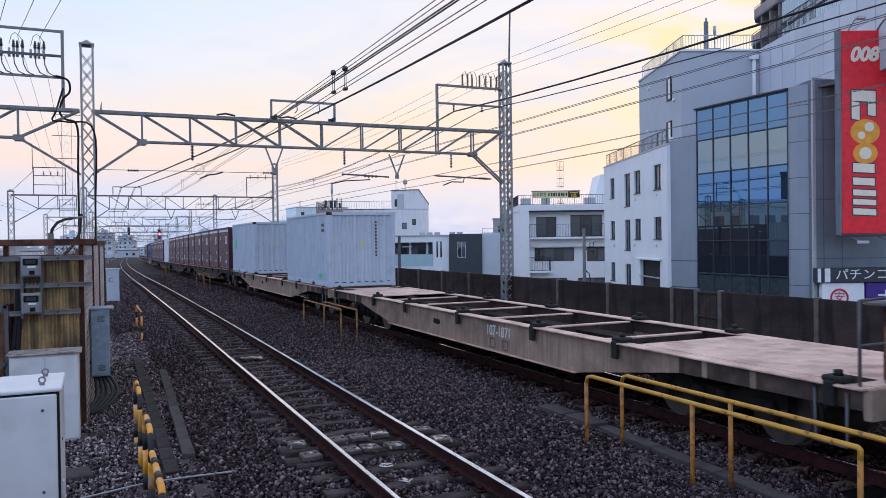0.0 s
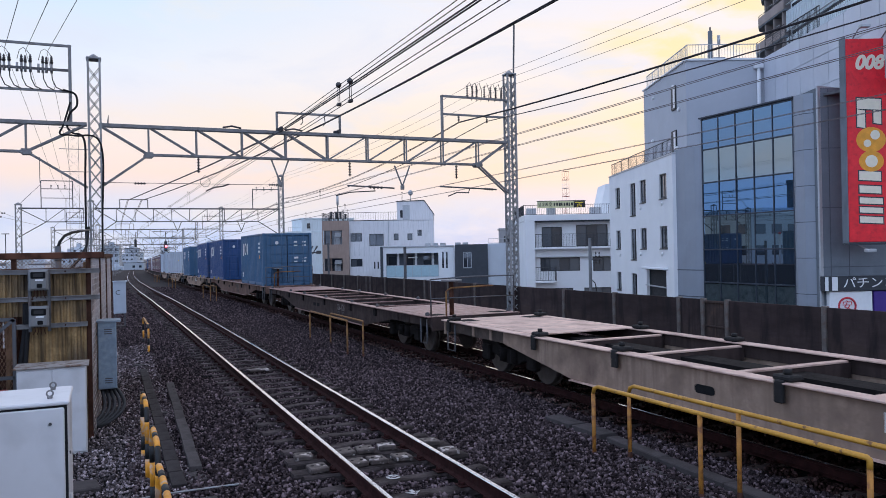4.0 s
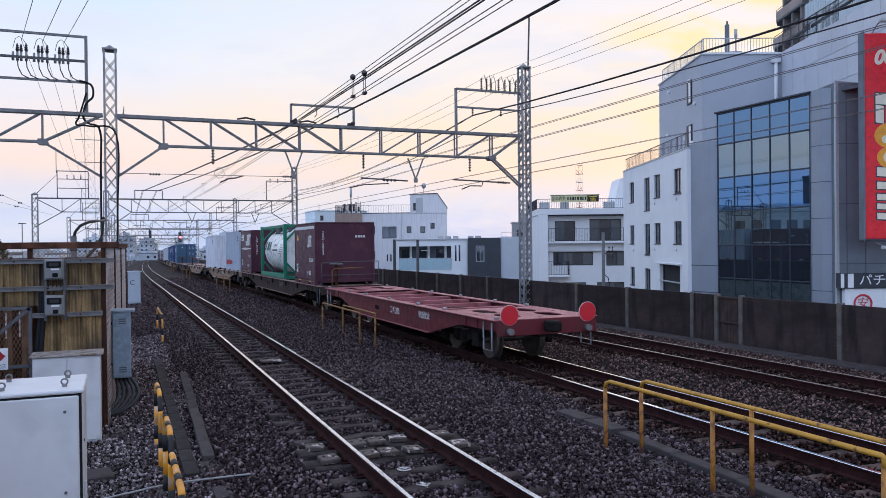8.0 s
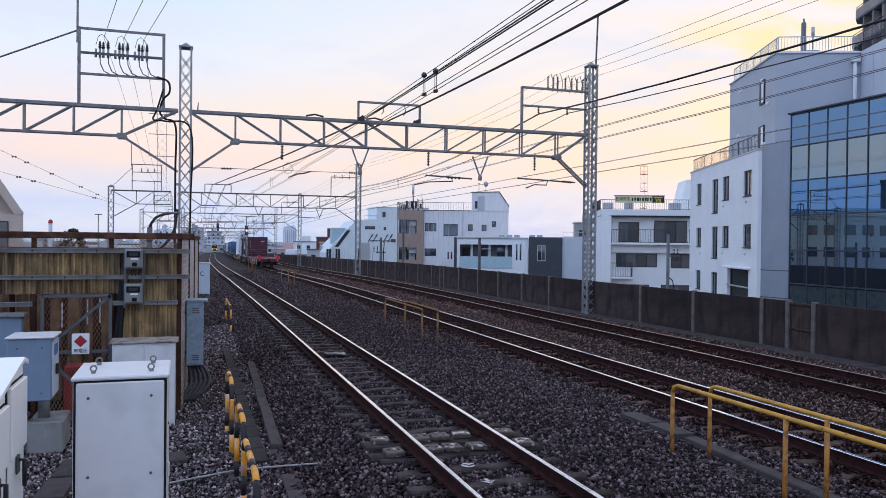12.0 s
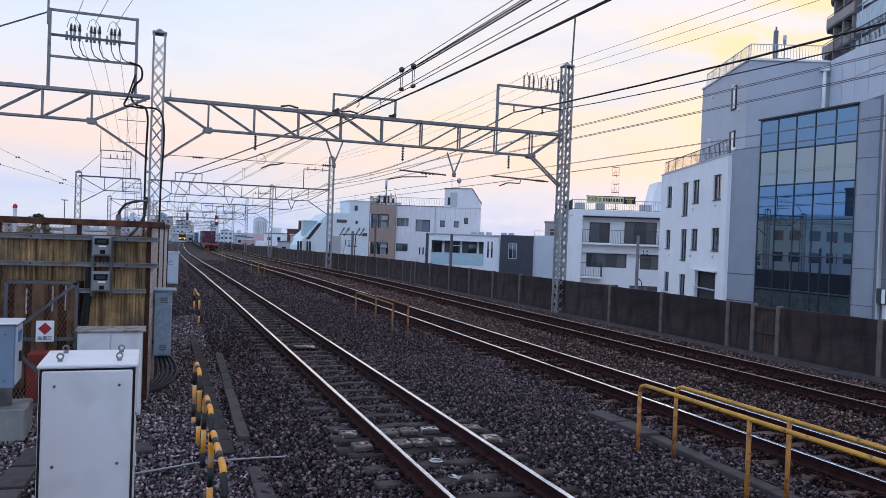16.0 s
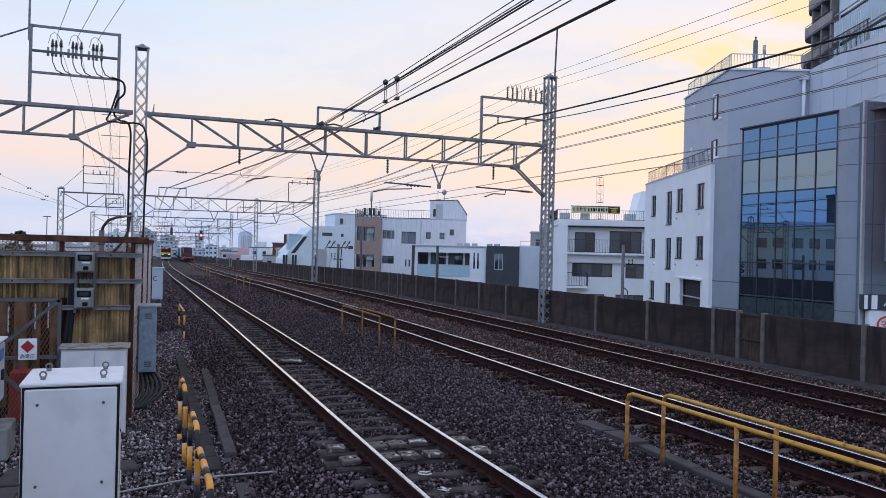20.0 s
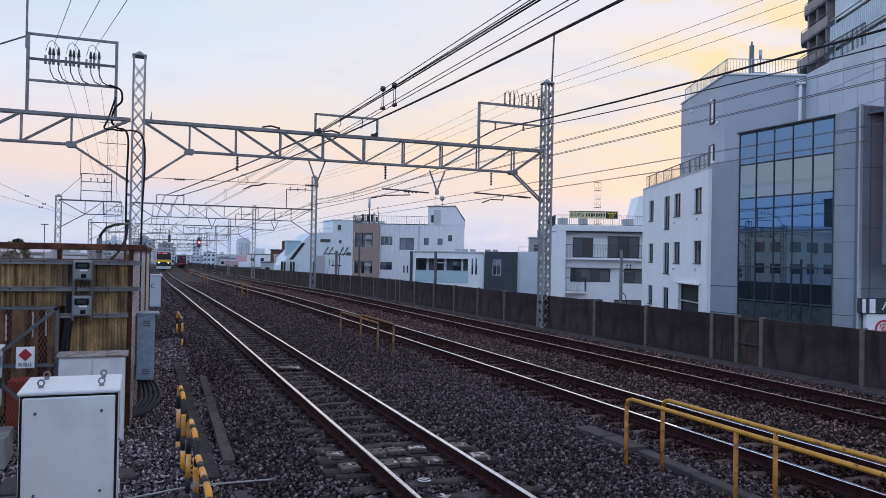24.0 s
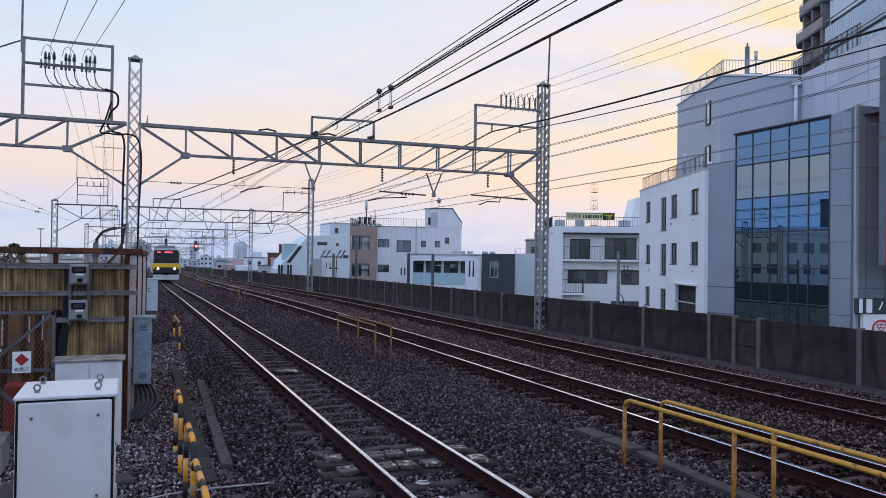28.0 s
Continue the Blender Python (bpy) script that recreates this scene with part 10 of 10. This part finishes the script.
def tree(x, y, base, h, r, seed):
    t = thing("tree", "dark green broadleaf tree beyond the compound fence", "tree", "trees", m=pose(x, y, base))
    rg = random.Random(seed)
    tr = S().tube((0, 0, 0), (0.1, 0, h * 0.6), 0.22, 8, 0.12)
    for k in range(5):
        a = rg.uniform(0, 6.28)
        tr.tube((0.08, 0, h * 0.45), (r * 0.6 * math.cos(a), r * 0.6 * math.sin(a), h * rg.uniform(0.7, 0.95)), 0.08, 6, 0.03)
    part("trunk", tr, M["bark"], t)
    lv = S()
    for k in range(900):
        a, u = rg.uniform(0, 6.28), rg.uniform(-1, 1)
        rr = r * (0.55 + 0.5 * rg.random()) * math.sqrt(1 - u * u) * (1 + 0.25 * math.sin(3 * a + seed))
        c = Vector((rr * math.cos(a), rr * math.sin(a), h * 0.78 + u * h * 0.28))
        n = Vector((rg.gauss(0, 1), rg.gauss(0, 1), rg.gauss(0, 1))).normalized()
        p = n.orthogonal().normalized()
        q = n.cross(p)
        s = rg.uniform(0.10, 0.22)
        lv.add([c + p * s, c + q * s * 0.6, c - p * s, c - q * s * 0.6], [(0, 1, 2, 3)])
    tagged(part("crown", lv, M["leaf"], t), kind="stuff")


tree(-12.7, 75.0, -6.0, 8.7, 1.25, 4)


# ---- buildings west of the line, mirrored in the glass front ----
M["west_slate"] = material("dark_slate_cladding", (0.085, 0.09, 0.105), 0.7, vary=0.1, scale=0.6)


def west_block(x, y, w, d, top, mat, turn, tank):
    b = thing("west_building", "flat-roofed %s building across the tracks" % ("white" if mat == "wall_white" else "grey"), "building", "west buildings", m=pose(x, y, 0, 0, 0, turn))
    part("wall_block", S().box(-w / 2, w / 2, -d / 2, d / 2, GROUND, top), M[mat], b)
    part("parapet", S().cbox(-w / 2 - 0.1, w / 2 + 0.1, -d / 2 - 0.1, d / 2 + 0.1, top, top + 0.5, 0.05), M[mat], b)
    z = top - 1.2
    while z > -4:
        for i in range(int(w / 3.2)):
            cx = -w / 2 + 1.6 + i * 3.2
            part("window", S().cbox(cx - 1.0, cx + 1.0, -d / 2 - 0.06, -d / 2 + 0.05, z - 1.4, z, 0.02), M["window_glass"], b)
        for i in range(int(d / 3.2)):
            cy = -d / 2 + 1.6 + i * 3.2
            part("window", S().cbox(w / 2 - 0.05, w / 2 + 0.06, cy - 1.0, cy + 1.0, z - 1.4, z, 0.02), M["window_glass"], b)
        z -= 3.1
    if tank:
        part("water_tank", S().cbox(-1.5, 1.5, -1.5, 1.5, top + 1.2, top + 3.6, 0.1), M["wall_grey"], b, "rooftop water tank")
        part("tank_stand", S().box(-1.3, 1.3, -1.3, 1.3, top, top + 1.2), M["galv_dark"], b)


west_block(-54.5, 93.0, 6.5, 6.5, 12.6, "west_slate", 0, True)
west_block(-43.5, 92.5, 16, 12, 7.4, "far_white", 0, False)
west_block(-36.0, 88.5, 10, 8, 6.6, "far_white", 0, False)
west_block(-34, 30, 14, 12, 6.0, "wall_grey", 0, False)


# ---- loose ballast stones, the nearest the densest ----
BED_X = [-40, -3.2, -2.4, -1.5, -1.15, 1.15, 1.5, 2.6, 3.6, 4.0, 6.5, 7.0, 7.6, 10.2, 10.6, 12]
SHAPES = {"block": ([(x, y, z) for z in (-1, 1) for y in (-1, 1) for x in (-1, 1)], [(0, 2, 3, 1), (4, 5, 7, 6), (0, 1, 5, 4), (2, 6, 7, 3), (0, 4, 6, 2), (1, 3, 7, 5)]),
          "wedge": ([(1.2, 0, 0), (-1.2, 0, 0), (0, 1.2, 0), (0, -1.2, 0), (0, 0, 1), (0, 0, -1)], [(0, 2, 4), (2, 1, 4), (1, 3, 4), (3, 0, 4), (2, 0, 5), (1, 2, 5), (3, 1, 5), (0, 3, 5)]),
          "chip": ([(1.1, 0.9, -0.6), (-1.2, 0.7, -0.6), (0.1, -1.2, -0.6), (0, 0, 1.1)], [(0, 2, 1), (0, 1, 3), (1, 2, 3), (2, 0, 3)])}


def stones(name, label, mat, n, region, seed, size=(0.022, 0.042), keep=None, shape="block"):
    """n angular stones scattered over a stretch of the bed; region(rng, n) gives x, y arrays."""
    rg = np.random.RandomState(seed)
    base, faces = np.array(SHAPES[shape][0], float), np.array(SHAPES[shape][1])
    x, y = region(rg, n)
    if keep is not None:
        ok = keep(x, y)
        x, y = x[ok], y[ok]
    n, nv, nf, k = len(x), len(base), len(faces), faces.shape[1]
    lx = np.interp(y, _gy, _gx)
    lz = np.interp(y, _gy, _gz)
    bz = np.array([bed_z(a) for a in BED_X])
    bz = np.interp(x, BED_X, bz)
    between = (np.abs(x) < 0.95) | (np.abs(x - T2[0]) < 0.95) | (np.abs(x - T3[0]) < 0.95)
    bz = bz + 0.022 * between
    s = rg.uniform(size[0], size[1], n)
    v = base[None] * rg.uniform(0.55, 1.0, (n, nv, 3)) * rg.uniform(0.6, 1.15, (n, 1, 3)) * s[:, None, None]
    q = rg.normal(size=(n, 4))
    q /= np.linalg.norm(q, axis=1, keepdims=True)
    w, a, b, c = q.T
    R = np.stack([np.stack([1 - 2 * (b * b + c * c), 2 * (a * b - c * w), 2 * (a * c + b * w)], 1), np.stack([2 * (a * b + c * w), 1 - 2 * (a * a + c * c), 2 * (b * c - a * w)], 1),
                  np.stack([2 * (a * c - b * w), 2 * (b * c + a * w), 1 - 2 * (a * a + b * b)], 1)], 1)
    v = np.einsum("nij,nkj->nki", R, v)
    v += np.stack([x + lx, y, bz + lz + rg.uniform(-0.042, 0.022, n)], 1)[:, None, :]
    f = (faces[None] + (np.arange(n) * nv)[:, None, None]).reshape(-1)
    me = bpy.data.meshes.new(name)
    me.vertices.add(n * nv)
    me.vertices.foreach_set("co", v.reshape(-1).astype(np.float32))
    me.loops.add(len(f))
    me.loops.foreach_set("vertex_index", f.astype(np.int32))
    me.polygons.add(n * nf)
    me.polygons.foreach_set("loop_start", np.arange(0, n * nf * k, k, dtype=np.int32))
    me.update(calc_edges=True)
    me.materials.append(mat)
    tagged(new(name, me), label, "ballast", kind="stuff")


def off_sleepers(x, y):
    """Stones stay off the rails and mostly off the sleepers' middles."""
    ok = np.ones(len(x), bool)
    for cx in (T1[0], T2[0], T3[0]):
        for sg in (-1, 1):
            ok &= np.abs(x - cx - sg * 0.566) > 0.105
    pitch = np.where(np.abs(x) < 1.1, 0.62, 0.64)
    near = (np.abs(x) < 0.97) | (np.abs(x - T2[0]) < 0.97) | (np.abs(x - T3[0]) < 0.97)
    ph = np.abs((y - 4.2 + pitch / 2) % pitch - pitch / 2)
    joint = (np.abs(x) < 1.05) & (y > 9.0) & (y < 10.0)
    return ok & ~(near & (ph < 0.085 + 0.03 * np.sin(x * 9 + y * 7))) & ~joint


def in_far_tracks(x, y):
    """The rust-dusted stones in and beside the rails of the middle and far tracks."""
    edge = 1.02 + 0.18 * np.sin(y * 2.3 + x) * np.sin(y * 0.9)
    return (np.abs(x - T2[0]) < edge) | (np.abs(x - T3[0]) < edge)


def rusty(x, y):
    return off_sleepers(x, y) & in_far_tracks(x, y)


def not_rusty(x, y):
    return off_sleepers(x, y) & ~in_far_tracks(x, y)


def spread(x0, x1, y0, y1, power):
    def region(rg, n):
        f = rg.uniform(0, 1, n) ** power
        return rg.uniform(x0, x1, n), y0 + (y1 - y0) * f
    return region


stones("ballast_stones", "loose dark grey crushed stone around the near track", M["ballast"], 36000, spread(-2.9, 4.2, 5.2, 17, 1.2), 1, (0.016, 0.031), not_rusty)
stones("ballast_stones", "sharp dark grey chips around the near track", M["ballast"], 75000, spread(-2.9, 4.2, 5.2, 17, 1.2), 10, (0.014, 0.033), not_rusty, "wedge")
stones("ballast_stones", "loose dark grey crushed stone around the near track", M["ballast"], 80000, spread(-2.8, 4.2, 15.5, 34, 1.2), 2, (0.017, 0.037), not_rusty, "wedge")
stones("ballast_stones", "loose dark grey crushed stone along the near track", M["ballast"], 60000, spread(-2.8, 4.3, 32, 80, 1.3), 6, (0.035, 0.06), not_rusty, "chip")
stones("ballast_stones", "grey stones around the cabinets and the barrier", M["pale_ballast"], 30000, spread(-6.2, -2.2, 6.0, 14, 1.1), 3, (0.015, 0.037), None, "wedge")
stones("ballast_stones", "grey stones along the compound fence", M["pale_ballast"], 9000, spread(-3.3, -2.0, 14, 26, 1.2), 7, (0.02, 0.042), None, "wedge")
stones("ballast_stones", "brown-tinged crushed stone between the far tracks", M["brown_ballast"], 52000, spread(4.2, 11.2, 6.0, 30, 1.15), 4, (0.02, 0.044), not_rusty, "wedge")
stones("ballast_stones", "brown-tinged crushed stone between the far tracks", M["brown_ballast"], 48000, spread(4.2, 10.9, 28, 80, 1.25), 5, (0.035, 0.06), not_rusty, "chip")
stones("ballast_stones", "rust-dusted dark stone in the middle and far tracks", M["rust_ballast"], 60000, spread(4.1, 10.2, 6.0, 34, 1.2), 8, (0.022, 0.044), rusty, "wedge")
stones("ballast_stones", "rust-dusted dark stone in the middle and far tracks", M["rust_ballast"], 40000, spread(4.1, 10.2, 32, 80, 1.25), 9, (0.035, 0.06), rusty, "chip")


# ---- what moves ----
def on_line(centre, level, y, z):
    return pose(centre + line_x(y) + (0 if centre else near_x(y)), y, level + z + line_z(y), slope(y), 0, heading(y))


def motions():
    times = [k * 0.5 for k in range(25)] + list(range(13, 29))
    for ob, s, z in MOVING:
        walk(ob, [(t, on_line(T2[0], RAIL2, tail_at(t) + s, z)) for t in times])
    for ob, s in COMMUTER:
        walk(ob, [(t, on_line(T1[0], 0.0, front_at(t) + s, 0.0)) for t in times])


motions()
